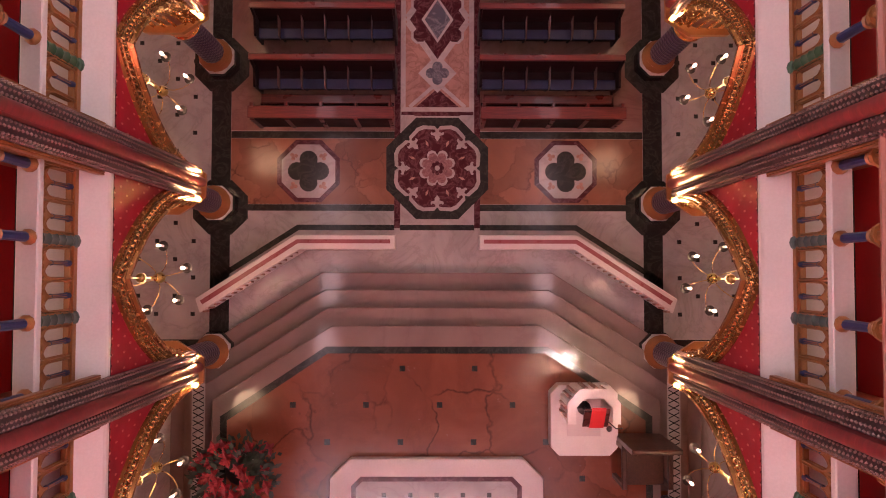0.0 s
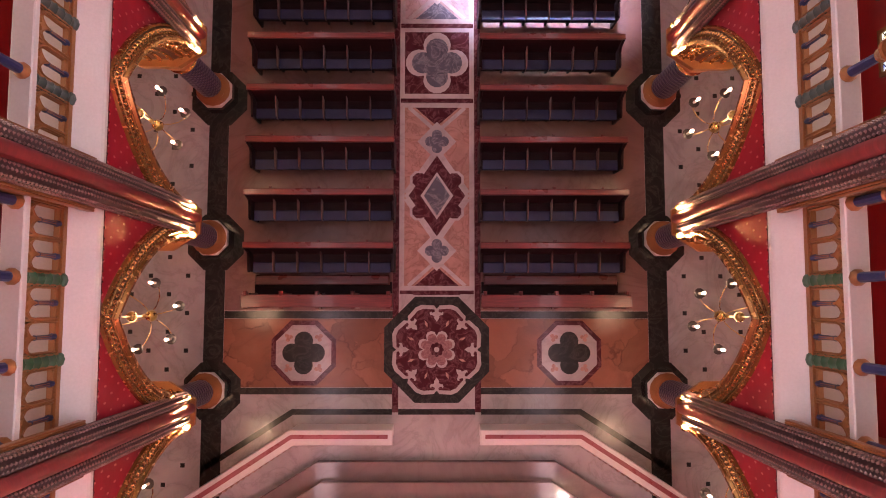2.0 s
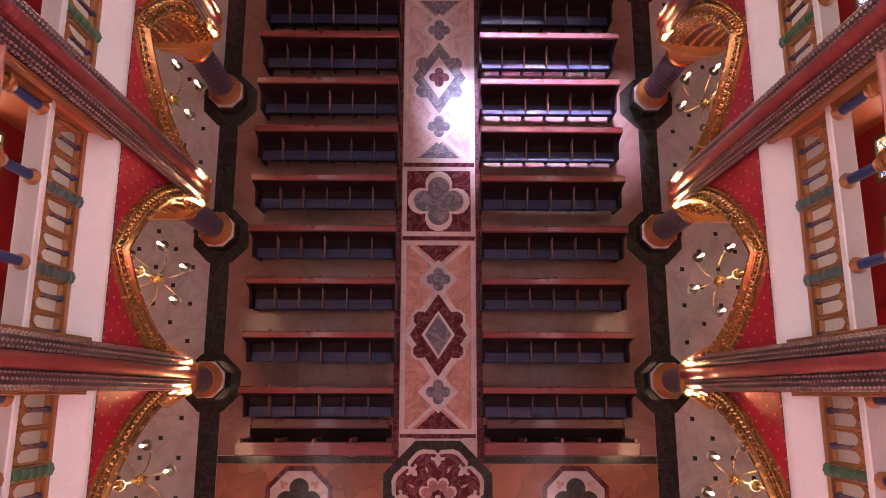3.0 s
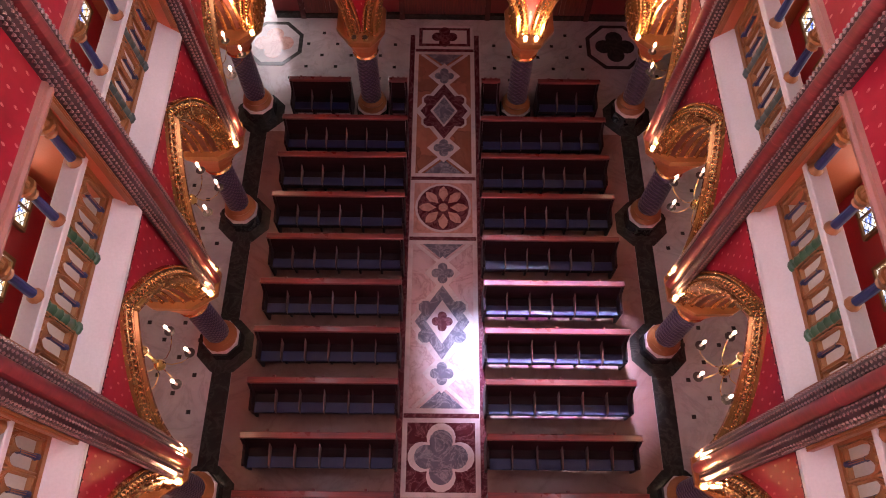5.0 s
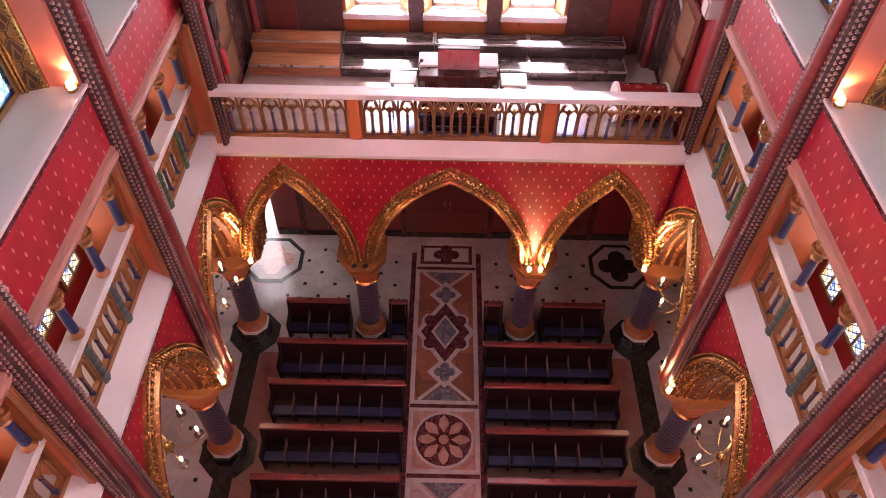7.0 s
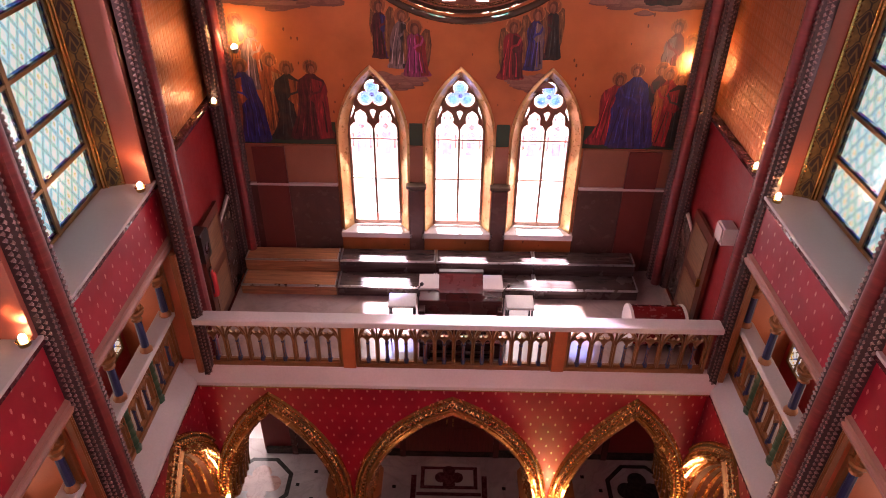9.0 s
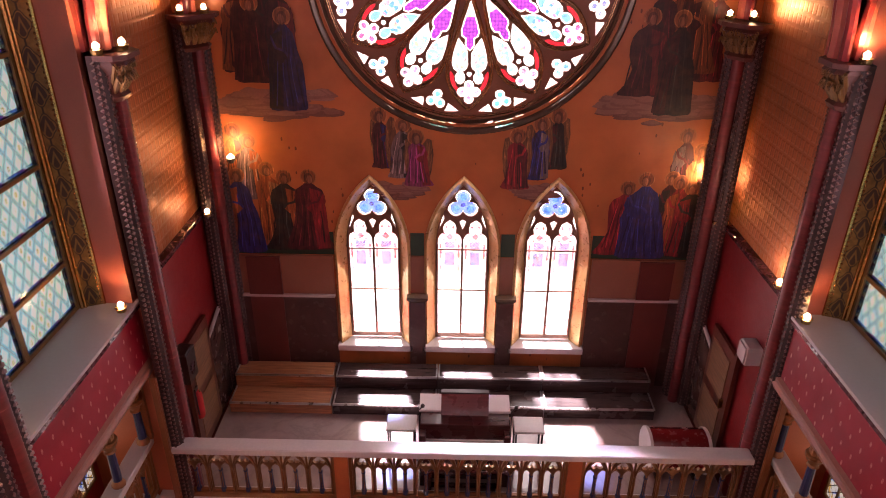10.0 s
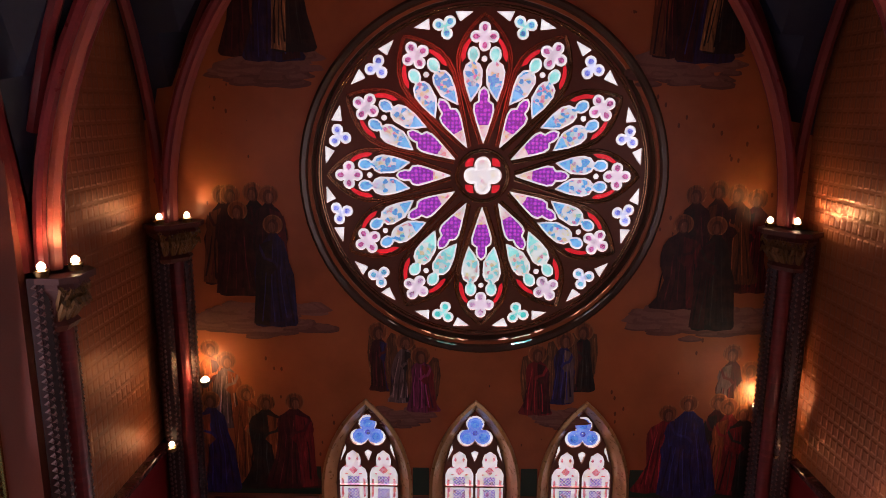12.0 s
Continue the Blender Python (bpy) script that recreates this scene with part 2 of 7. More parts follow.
M = {
    "white": marble("white_marble", (0.38, 0.345, 0.33), (0.2, 0.165, 0.155), 0.14, 0.8, 0.35, spec=0.4),
    # pale floor under the pews, with their shade put into its colour
    "pale": marble("pew_shade_marble", (0.22, 0.132, 0.112), (0.13, 0.07, 0.055), 0.2, 0.5, 0.4),
    "aisle_white": marble("aisle_white_marble", (0.44, 0.4, 0.385), (0.22, 0.185, 0.175), 0.1, 0.8, 0.3, spec=0.95),
    "step": marble("step_marble", (0.22, 0.16, 0.143), (0.15, 0.1, 0.088), 0.08, 0.35, 0.3, spec=0.5),
    "orange": marble("orange_marble", (0.23, 0.1, 0.06), (0.07, 0.025, 0.017), 0.18, 0.75, 0.35, (0.33, 0.17, 0.105), 0.7, 0.4, 0.7),
    "dais": marble("rust_marble", (0.17, 0.052, 0.028), (0.04, 0.014, 0.009), 0.24, 0.6, 0.3, (0.25, 0.09, 0.048), 0.5, 0.3, 0.85),
    "black": marble("dark_green_marble", (0.022, 0.022, 0.019), (0.12, 0.12, 0.1), 0.16, 2.5, 0.2, spec=0.4),
    "maroon": marble("maroon_marble", (0.062, 0.013, 0.017), (0.3, 0.15, 0.16), 0.14, 3.0, 0.35, spec=0.4),
    "grey": marble("grey_blue_marble", (0.1, 0.105, 0.13), (0.4, 0.4, 0.42), 0.1, 3.0, 0.4, spec=0.9),
    "gallery_marble": marble("brown_grey_floor_marble", (0.34, 0.255, 0.235), (0.2, 0.14, 0.13), 0.17, 0.7, 0.4, spec=1.0),
    "lilac": marble("pale_lilac_marble", (0.4, 0.31, 0.305), (0.2, 0.12, 0.11), 0.1, 1.2, 0.5, spec=0.95),
    "rosy": marble("rosy_marble", (0.4, 0.235, 0.19), (0.19, 0.085, 0.066), 0.1, 2.0, 0.55, spec=0.8),
    "red": dotted_red("crimson_wall_paint"),
    "plain_red": painted("plain_red_paint", (0.4, 0.018, 0.018), 0.4, var=0.2),
    "pink": painted("salmon_paint", (0.42, 0.1, 0.07), 0.45, var=0.15),
    "reveal": painted("salmon_red_paint", (0.33, 0.085, 0.062), 0.42, var=0.15),
    "orange_paint": painted("orange_paint", (0.42, 0.11, 0.035), 0.42, var=0.3),
    "ochre": painted("ochre_paint", (0.3, 0.118, 0.04), 0.4, 0.15, var=0.35),
    "gold": painted("gilding", (0.56, 0.31, 0.11), 0.2, 0.85, 0.4, 10, 0.4),
    "old_gold": painted("dull_gilding", (0.26, 0.14, 0.05), 0.42, 0.5, 0.45, 12, 0.4),
    "brown_gilt": painted("brown_gilding", (0.24, 0.105, 0.04), 0.36, 0.35, 0.4, 10, 0.3),
    # soffit colour lowered to put shade into the gaps between the rolls
    "soffit": painted("shaded_red_soffit_paint", (0.075, 0.014, 0.009), 0.42, var=0.3),
    "arch_gold": painted("arch_gilding", (0.47, 0.225, 0.075), 0.24, 0.7, 0.25, 7, 0.12),
    # groove of the gilt arch moulding, its shade put into the colour
    "hollow": painted("shaded_gilt_hollow", (0.11, 0.045, 0.02), 0.45, 0.3, 0.3, 9, 0.2),
    "heart": marble("mottled_rose_marble", (0.2, 0.105, 0.105), (0.4, 0.25, 0.24), 0.1, 7.0, 0.6),
    "green": painted("dark_green_paint", (0.03, 0.09, 0.045), 0.45, var=0.35),
    "teal": painted("grey_green_paint", (0.05, 0.075, 0.07), 0.45, var=0.35),
    "blue": painted("blue_paint", (0.022, 0.028, 0.09), 0.4, var=0.35),
    "ledge": painted("white_stone", (0.56, 0.505, 0.485), 0.4, var=0.14, scale=4),
    "sill": painted("sill_stone", (0.45, 0.375, 0.37), 0.5, var=0.08, scale=3),
    "roll": painted("red_brown_roll_paint", (0.22, 0.028, 0.03), 0.32, 0.1, 0.3),
    "scales": painted("band_ground", (0.045, 0.02, 0.022), 0.45, 0.1, 0.3),
    "stud": painted("stud_paint", (0.25, 0.155, 0.145), 0.3, 0.3, 0.35, 14),
    # copies of the stud and band colours, darkened for shade on the rear shafts
    "stud_shade": painted("shaded_stud_paint", (0.16, 0.085, 0.075), 0.3, 0.35, 0.35, 14),
    "scales_shade": painted("shaded_band_ground", (0.035, 0.014, 0.014), 0.45, 0.1, 0.3),
    "ringed": ringed("worn_red_roll_paint", (0.15, 0.021, 0.023)),
    "mould": painted("orange_ochre_moulding", (0.27, 0.095, 0.033), 0.36, 0.2, 0.3, 10, 0.25),
    "rose_trim": painted("salmon_moulding", (0.3, 0.12, 0.09), 0.45, 0.0, 0.2),
    # gallery piers: the warm lamp light on them is put into the colour
    "lit_pier": painted("lamp_lit_pier_paint", (0.5, 0.14, 0.06), 0.45, 0.0, 0.15),
    "cap_brown": painted("dark_brown_carving", (0.1, 0.028, 0.02), 0.35, 0.2, 0.4, 12, 0.4),
    "column": scaled("column_diaper", (0.1, 0.07, 0.14), (0.05, 0.035, 0.06), 0.11, 0.3, 0.1),
    "pew": wood("pew_wood", (0.115, 0.018, 0.015), 0.28, 0),
    "pew_dark": wood("pew_dark_wood", (0.012, 0.005, 0.006), 0.5, 0, 0.0, 0.12),
    "divider": wood("divider_wood", (0.12, 0.05, 0.04), 0.35, 1),
    # the pads' blue is coloured window light put into their own colour
    "seat_edge": painted("blue_lit_seat_pad", (0.006, 0.009, 0.05), 0.5, 0.0, 0.4, 8.0, 0.05),
    "door_wood": wood("door_wood", (0.1, 0.025, 0.015), 0.35, 2),
    "brown_wood": wood("brown_wood", (0.2, 0.1, 0.055), 0.35, 1),
    "cushion": painted("seat_leather", (0.05, 0.02, 0.03), 0.28, var=0.3),
    "metal": painted("dark_metal", (0.06, 0.05, 0.05), 0.35, 0.8),
    "steel": painted("steel", (0.6, 0.6, 0.6), 0.3, 1.0),
    "brass": painted("brass", (0.42, 0.27, 0.1), 0.28, 0.9, 0.3),
    "lead": painted("tracery_stone", (0.2, 0.085, 0.05), 0.35, 0.2, 0.3),
    "bulb": glow("bulb_glow", (1.0, 0.7, 0.4), 60.0),
    "flame": glow("candle_glow", (1.0, 0.74, 0.48), 90.0),
    "band_red": painted("dull_red_inlay", (0.26, 0.06, 0.065), 0.3, var=0.25),
    "cloth": painted("red_cloth", (0.5, 0.015, 0.02), 0.6, var=0.3),
    "vault": painted("night_blue_paint", (0.012, 0.018, 0.045), 0.6, var=0.3),
    "day": glow("daylight", (0.93, 0.95, 1.0), 4.6),
    "day_side": glow("soft_daylight", (0.9, 0.95, 1.0), 1.25),
}


# ---------------- mesh helpers ----------------
class Geo:
    """Collects vertices and faces of one mesh."""

    def __init__(self):
        self.v, self.f = [], []

    def add(self, vs, fs):
        k = len(self.v)
        self.v += [tuple(p) for p in vs]
        self.f += [tuple(i + k for i in q) for q in fs]
        return self

    def box(self, x0, x1, y0, y1, z0, z1, b=0.0):
        x0, x1, y0, y1, z0, z1 = min(x0, x1), max(x0, x1), min(y0, y1), max(y0, y1), min(z0, z1), max(z0, z1)
        if b <= 0:
            vs = [(x, y, z) for z in (z0, z1) for y in (y0, y1) for x in (x0, x1)]
            return self.add(vs, [(0, 2, 3, 1), (4, 5, 7, 6), (0, 1, 5, 4), (2, 6, 7, 3), (0, 4, 6, 2), (1, 3, 7, 5)])
        # chamfered upper edges
        lo = [(x0, y0), (x1, y0), (x1, y1), (x0, y1)]
        hi = [(x0 + b, y0 + b), (x1 - b, y0 + b), (x1 - b, y1 - b), (x0 + b, y1 - b)]
        return self.loft([[(x, y, z0) for x, y in lo], [(x, y, z1 - b) for x, y in lo], [(x, y, z1) for x, y in hi]], True, True)

    def loft(self, rings, cap0=True, cap1=True, close=True):
        n = len(rings[0])
        vs = [p for r in rings for p in r]
        fs = []
        for i in range(len(rings) - 1):
            for j in range(n if close else n - 1):
                a, b = i * n + j, i * n + (j + 1) % n
                fs.append((a, b, b + n, a + n))
        if cap0:
            fs.append(tuple(reversed(range(n))))
        if cap1:
            fs.append(tuple((len(rings) - 1) * n + j for j in range(n)))
        return self.add(vs, fs)

    def lathe(self, c, prof, n=12, turn=0.0):
        """prof: (radius, z) from below to above."""
        rings = [[(c[0] + r * math.cos(turn + math.tau * j / n), c[1] + r * math.sin(turn + math.tau * j / n), c[2] + z) for j in range(n)] for r, z in prof]
        return self.loft(rings)

    def tube(self, pts, r, n=6, closed=False):
        pts = [Vector(p) for p in pts]
        rr = r if isinstance(r, (list, tuple)) else [r] * len(pts)
        rings = []
        up = None
        for i, p in enumerate(pts):
            if closed:
                d = pts[(i + 1) % len(pts)] - pts[i - 1]
            else:
                d = pts[min(i + 1, len(pts) - 1)] - pts[max(i - 1, 0)]
            d.normalize()
            if up is None:
                up = Vector((0, 0, 1)) if abs(d.z) < 0.9 else Vector((1, 0, 0))
            a = d.cross(up)
            if a.length < 1e-4:
                a = d.cross(Vector((1, 0.3, 0)))
            a.normalize()
            b = a.cross(d).normalized()
            up = b
            rings.append([tuple(p + rr[i] * (math.cos(math.tau * j / n) * a + math.sin(math.tau * j / n) * b)) for j in range(n)])
        if closed:
            rings.append(rings[0])
            return self.loft(rings, False, False)
        return self.loft(rings)

    def prism(self, poly, z0, z1):
        """A flat plate from a polygon in the ground plane."""
        return self.loft([[(x, y, z0) for x, y in poly], [(x, y, z1) for x, y in poly]])

    def ball(self, c, r, n=8, m=5, s=(1, 1, 1)):
        prof = [(math.sin(math.pi * (i + 0.02) / (m + 0.04)) , -math.cos(math.pi * (i + 0.02) / (m + 0.04))) for i in range(m + 1)]
        rings = [[(c[0] + s[0] * r * a * math.cos(math.tau * j / n), c[1] + s[1] * r * a * math.sin(math.tau * j / n), c[2] + s[2] * r * h) for j in range(n)] for a, h in prof]
        return self.loft(rings)


def mesh_of(name, g, mat, smooth=False):
    me = bpy.data.meshes.new(name)
    me.from_pydata(g.v, [], g.f)
    me.validate()
    bm = bmesh.new()
    bm.from_mesh(me)
    bmesh.ops.recalc_face_normals(bm, faces=bm.faces)
    bm.to_mesh(me)
    bm.free()
    me.materials.append(mat)
    if smooth:
        me.shade_smooth()
        me.set_sharp_from_angle(angle=radians(35))
    return me


def part(name, g, mat, parent=None, label="", smooth=False):
    ob = new(name, mesh_of(name, g, M[mat] if isinstance(mat, str) else mat, smooth))
    ob.parent = parent
    if label:
        ob["label"] = label
    return ob


def shared(name, me, parent, m=None):
    ob = new(name, me)
    ob.parent = parent
    if m is not None:
        ob.matrix_basis = m
    return ob


def thing(name, label, category, group="", kind="", at=(0, 0, 0)):
    ob = new(name)
    ob.location = at
    ob.empty_display_size = 0.2
    return tagged(ob, label, category, group, kind)


def structure(name, g, mat, label, category, smooth=False):
    return tagged(part(name, g, mat, None, "", smooth), label, category, kind="structure")


def place(g, fn):
    """Moves a Geo's vertices by a function of (x, y, z)."""
    g.v = [fn(*p) for p in g.v]
    return g


def arc2(a, h, n=14, e=0.0):
    """A pointed arch from (-a, 0) over (0, h) to (a, 0), widened outwards by e."""
    c = (h * h - a * a) / (2 * a)
    R = a + c + e
    top = math.acos(min(1.0, c / R))
    right = [(-c + R * math.cos(top * i / n), R * math.sin(top * i / n)) for i in range(n + 1)]
    return [(-x, z) for x, z in right[:-1]] + [(0.0, right[-1][1])] + [p for p in reversed(right[:-1])]


# ---------------- plan ----------------
COLX, PITCH, Y0 = 4.03, 2.68, 3.41
COLS = [Y0 + PITCH * k for k in range(-3, 4)]          # arcade columns, -4.63 .. 11.45
ENDC, ENDW = 14.13, 16.6                                # gallery arcade, rear wall
FACE, SPRING, LEDGE, RAIL = 3.55, 2.82, 5.37, 6.46
BAND0, SILL, CAPZ = 7.5, 8.37, 11.05
BASEZ = 5.58                                            # top of the sloping ledge, foot of the balustrades
FRONT = -9.4                                            # wall behind the camera
BAYS = [(COLS[i] + COLS[i + 1]) / 2 for i in range(len(COLS) - 1)] + [(COLS[-1] + ENDC) / 2]
BAYS = [COLS[0] - PITCH / 2] + BAYS

# ---------------- floor ----------------
g = Geo().box(-6.4, 6.4, FRONT, 17.3, -0.2, 0.0)
floor = structure("floor", g, "white", "polished white marble church floor with inlaid borders", "floor")


def inlay(poly, mat, layer, name="inlay", z=0.0):
    """One thin stone of the floor, a few millimetres proud of the one it lies on."""
    return part(name, Geo().prism(poly, z + 0.004 * (layer - 1) + 0.0005, z + 0.004 * layer), mat, floor)


def rect(x0, x1, y0, y1):
    return [(x0, y0), (x1, y0), (x1, y1), (x0, y1)]


def octo(cx, cy, r, turn=math.pi / 8, n=8):
    return [(cx + r * math.cos(turn + math.tau * i / n), cy + r * math.sin(turn + math.tau * i / n)) for i in range(n)]


def foil(cx, cy, r, lobes=4, turn=0.0, n=9, deep=0.56):
    """A quatrefoil or other foil: round lobes that meet in sharp cusps."""
    h = math.pi / lobes
    d, q = r * deep, r * (1 - deep)
    q = max(q, d * math.sin(h) * 1.01)
    cusp = d * math.cos(h) + math.sqrt(q * q - (d * math.sin(h)) ** 2)
    beta = math.atan2(cusp * math.sin(h), cusp * math.cos(h) - d)
    out = []
    for k in range(lobes):
        a = turn + math.tau * k / lobes
        for i in range(n):
            b = -beta + 2 * beta * i / n
            x, y = d + q * math.cos(b), q * math.sin(b)
            out.append((cx + x * math.cos(a) - y * math.sin(a), cy + x * math.sin(a) + y * math.cos(a)))
    return out


def lozenge(cx, cy, a, b):
    return [(cx - a, cy), (cx, cy - b), (cx + a, cy), (cx, cy + b)]


# dark strips along the column lines, pale floor under the pews darkened for their shade, side strips of the aisle
for s in (-1, 1):
    inlay(rect(s * 3.85, s * 4.21, FRONT, 14.0), "black", 1, "border_strip")
    inlay(rect(s * 0.69, s * 0.8, 0.3, 16.4), "maroon", 1, "border_strip")
    inlay(rect(s * 0.8, s * 3.845, 2.12, 13.6), "pale", 1, "floor_slab")
    inlay(rect(s * 0.8, s * 3.845, 1.98, 2.11), "black", 1, "border_strip")
    inlay(rect(s * 0.8, s * 3.845, 0.62, 0.74), "black", 1, "border_strip")
    inlay(rect(s * 0.8, s * 3.845, 0.745, 1.975), "orange", 1, "floor_slab")
    for k, y in enumerate(COLS[2:] + [ENDC]):
        inlay(octo(s * COLX, y - 0.05, 0.55), "black", 2, "column_inlay")
    # quatrefoil medallions in the cross band
    cx, cy = s * 2.4, 1.36
    inlay(octo(cx, cy, 0.63), "maroon", 2, "medallion_frame")
    inlay(octo(cx, cy, 0.54), "white", 3, "medallion_field")
    for k in range(4):
        a = math.pi / 4 + k * math.pi / 2
        inlay(foil(cx + 0.39 * math.cos(a), cy + 0.39 * math.sin(a), 0.075, 3, a), "rosy", 4, "medallion_leaf")
    inlay(foil(cx, cy, 0.385), "black", 4, "quatrefoil")
    # dark line that follows the sanctuary parapet
    w = 0.1
    a, b, c = (s * 0.8, 0.36), (s * 2.6, 0.36), (s * 4.2, -0.66)
    inlay([a, b, c, (c[0], c[1] - 0.12), (b[0] - s * 0.03, b[1] - w), (a[0], a[1] - w)], "black", 1, "border_strip")
inlay(rect(-0.69, 0.69, 0.26, 0.36), "black", 1, "border_strip")
for s in (-1, 1):
    inlay(rect(s * 4.215, s * 6.2, -1.9, -1.77), "black", 1, "border_strip")

# great rosette at the crossing of aisle and band
RC = (0.0, 1.42)
inlay(octo(*RC, 1.03), "black", 2, "rosette_frame")


def lobed(cusp, shoulder, crown):
    """Eight clipped lobes that meet in cusps."""
    out = []
    for k in range(8):
        m = (k + 0.5) * math.pi / 4
        for off, r in ((-22.5, cusp), (-18.9, shoulder), (-4.0, crown), (4.0, crown), (18.9, shoulder)):
            a = m + radians(off)
            out.append((RC[0] + r * math.cos(a), RC[1] + r * math.sin(a)))
    return out


inlay(lobed(0.73, 0.795, 0.85), "white", 3, "rosette_outline")
inlay(lobed(0.655, 0.727, 0.775), "maroon", 4, "rosette_field")
LILY = [(0.74, 0.03), (0.68, 0.035), (0.662, 0.085), (0.685, 0.105), (0.66, 0.125), (0.625, 0.115), (0.615, 0.07), (0.598, 0.04), (0.57, 0.05), (0.5, 0.0)]
for k in range(8):
    c = Vector(RC)
    a = k * math.pi / 4
    d, e = Vector((math.cos(a), math.sin(a))), Vector((-math.sin(a), math.cos(a)))
    inlay([tuple(c + d * u + e * v) for u, v in LILY + [(u, -v) for u, v in LILY[-2::-1]]], "white", 5, "rosette_lily")
    a += math.pi / 8
    d, e = Vector((math.cos(a), math.sin(a))), Vector((-math.sin(a), math.cos(a)))
    inlay([tuple(c + d * u + e * v) for u, v in ((0.43, 0), (0.5, 0.026), (0.57, 0), (0.5, -0.026))], "rosy", 5, "rosette_leaf")
inlay(foil(*RC, 0.345, 8, math.pi / 8, 5, 0.74), "white", 5.6, "rosette_heart")
inlay(foil(*RC, 0.295, 8, math.pi / 8, 5, 0.74), "heart", 6.4, "rosette_heart")
inlay(foil(*RC, 0.13, 8, 0, 5, 0.7), "maroon", 7.2, "rosette_heart")
inlay(octo(*RC, 0.05), "white", 8, "rosette_heart")
for sx in (-1, 1):
    for y0, y1 in ((2.12, 2.42), (0.37, 0.62)):
        yo = y1 if y0 > 1 else y0
        yi = y0 if y0 > 1 else y1
        inlay([(sx * 0.68, yo), (sx * 0.68, yi - (0.02 if y0 < 1 else -0.02)), (sx * 0.42, yo)], "white", 3, "corner_stone")


def long_panel(y0, y1):
    """Aisle panel of the long kind: crossed bands, a great lozenge and two small ones."""
    cy, L = (y0 + y1) / 2, y1 - y0
    inlay(rect(-0.675, 0.675, y0, y1), "aisle_white", 1, "panel_frame")
    inlay(rect(-0.595, 0.595, y0 + 0.08, y1 - 0.08), "orange" if y0 > 12 else ("rosy" if y0 < 6 else "lilac"), 2, "panel_field")
    k = (L / 2 - 0.08)
    for s in (-1, 1):
        inlay([(-0.4, cy + s * k), (0.4, cy + s * k), (0, cy + s * (k - 0.35))], "maroon" if y0 < 6 else "grey", 3, "end_triangle")
        for t in (-1, 1):
            # diagonal bands
            for (xa, ya), (xb, yb) in (((t * 0.52, k), (0, k - 0.46)), ((0, k - 0.78), (t * 0.58, k - 1.6))):
                d = Vector((xb - xa, yb - ya)).normalized()
                e = Vector((-d.y, d.x)) * 0.035
                inlay([(xa + e.x, cy + s * (ya + e.y)), (xb + e.x, cy + s * (yb + e.y)), (xb - e.x, cy + s * (yb - e.y)), (xa - e.x, cy + s * (ya - e.y))], "aisle_white", 3.3 + 0.1 * t, "panel_band")
        c2 = cy + s * (k - 0.64)
        inlay(lozenge(0, c2, 0.36, 0.37), "aisle_white", 4.4, "small_lozenge")
        inlay(foil(0, c2, 0.22), "grey", 5.4, "small_quatrefoil")
    inlay(lozenge(0, cy, 0.6, 0.84), "aisle_white", 4, "great_lozenge")
    inlay(lozenge(0, cy, 0.52, 0.75), "maroon" if y0 < 6 or y0 > 12 else "grey", 5, "great_lozenge")
    for s in (-1, 1):
        for t in (-1, 1):
            inlay(octo(t * 0.34, cy + s * 0.3, 0.17), "aisle_white", 4.5, "lozenge_lobe")
            inlay(octo(t * 0.32, cy + s * 0.29, 0.14), "maroon" if y0 < 6 or y0 > 12 else "grey", 5.5, "lozenge_lobe")
    inlay(lozenge(0, cy, 0.3, 0.44), "aisle_white", 6.3, "heart_lozenge")
    inlay(lozenge(0, cy, 0.24, 0.37), "grey" if y0 < 6 or y0 > 12 else "aisle_white", 7.1, "heart_lozenge")
    if 6 < y0 < 12:
        inlay(foil(0, cy, 0.2), "maroon", 7.9, "heart_quatrefoil")


def square_panel(y0, y1, kind):
    cy = (y0 + y1) / 2
    h = (y1 - y0) / 2
    inlay(rect(-0.675, 0.675, y0, y1), "aisle_white", 1, "panel_frame")
    inlay(rect(-0.6, 0.6, y0 + 0.075, y1 - 0.075), "maroon" if kind != "star" else "rosy", 2, "panel_field")
    if kind == "quatrefoil":
        inlay(foil(0, cy, 0.585), "aisle_white", 3, "quatrefoil")
        inlay(foil(0, cy, 0.47), "grey", 4, "quatrefoil")
    elif kind == "star":
        inlay(octo(0, cy, 0.58, 0, 24), "aisle_white", 3, "star_disc")
        inlay(octo(0, cy, 0.53, 0, 24), "maroon", 4, "star_disc")
        for k in range(8):
            a = k * math.pi / 4
            d, e = Vector((math.cos(a), math.sin(a))), Vector((-math.sin(a), math.cos(a)))
            inlay([tuple(Vector((0, cy)) + d * u + e * v) for u, v in ((0.14, 0), (0.3, 0.1), (0.42, 0.08), (0.51, 0), (0.42, -0.08), (0.3, -0.1))], "rosy", 5, "star_petal")
        inlay(octo(0, cy, 0.1), "rosy", 5, "star_heart")
    else:
        inlay(rect(-0.52, 0.52, cy - h + 0.15, cy + h - 0.15), "aisle_white", 3, "panel_field")
        inlay(foil(0, cy, 0.3, 4, 0, 9, 0.56), "maroon", 4, "quatrefoil")


long_panel(2.49, 5.96)
square_panel(6.07, 7.4, "quatrefoil")
long_panel(7.5, 10.96)
square_panel(11.06, 12.39, "star")
long_panel(12.48, 15.89)
square_panel(15.99, 16.7, "end")
for y in (2.445, 6.015, 7.45, 11.01, 12.435, 15.94):
    inlay(rect(-0.675, 0.675, y - 0.04, y + 0.04), "maroon", 0.9, "cross_strip")

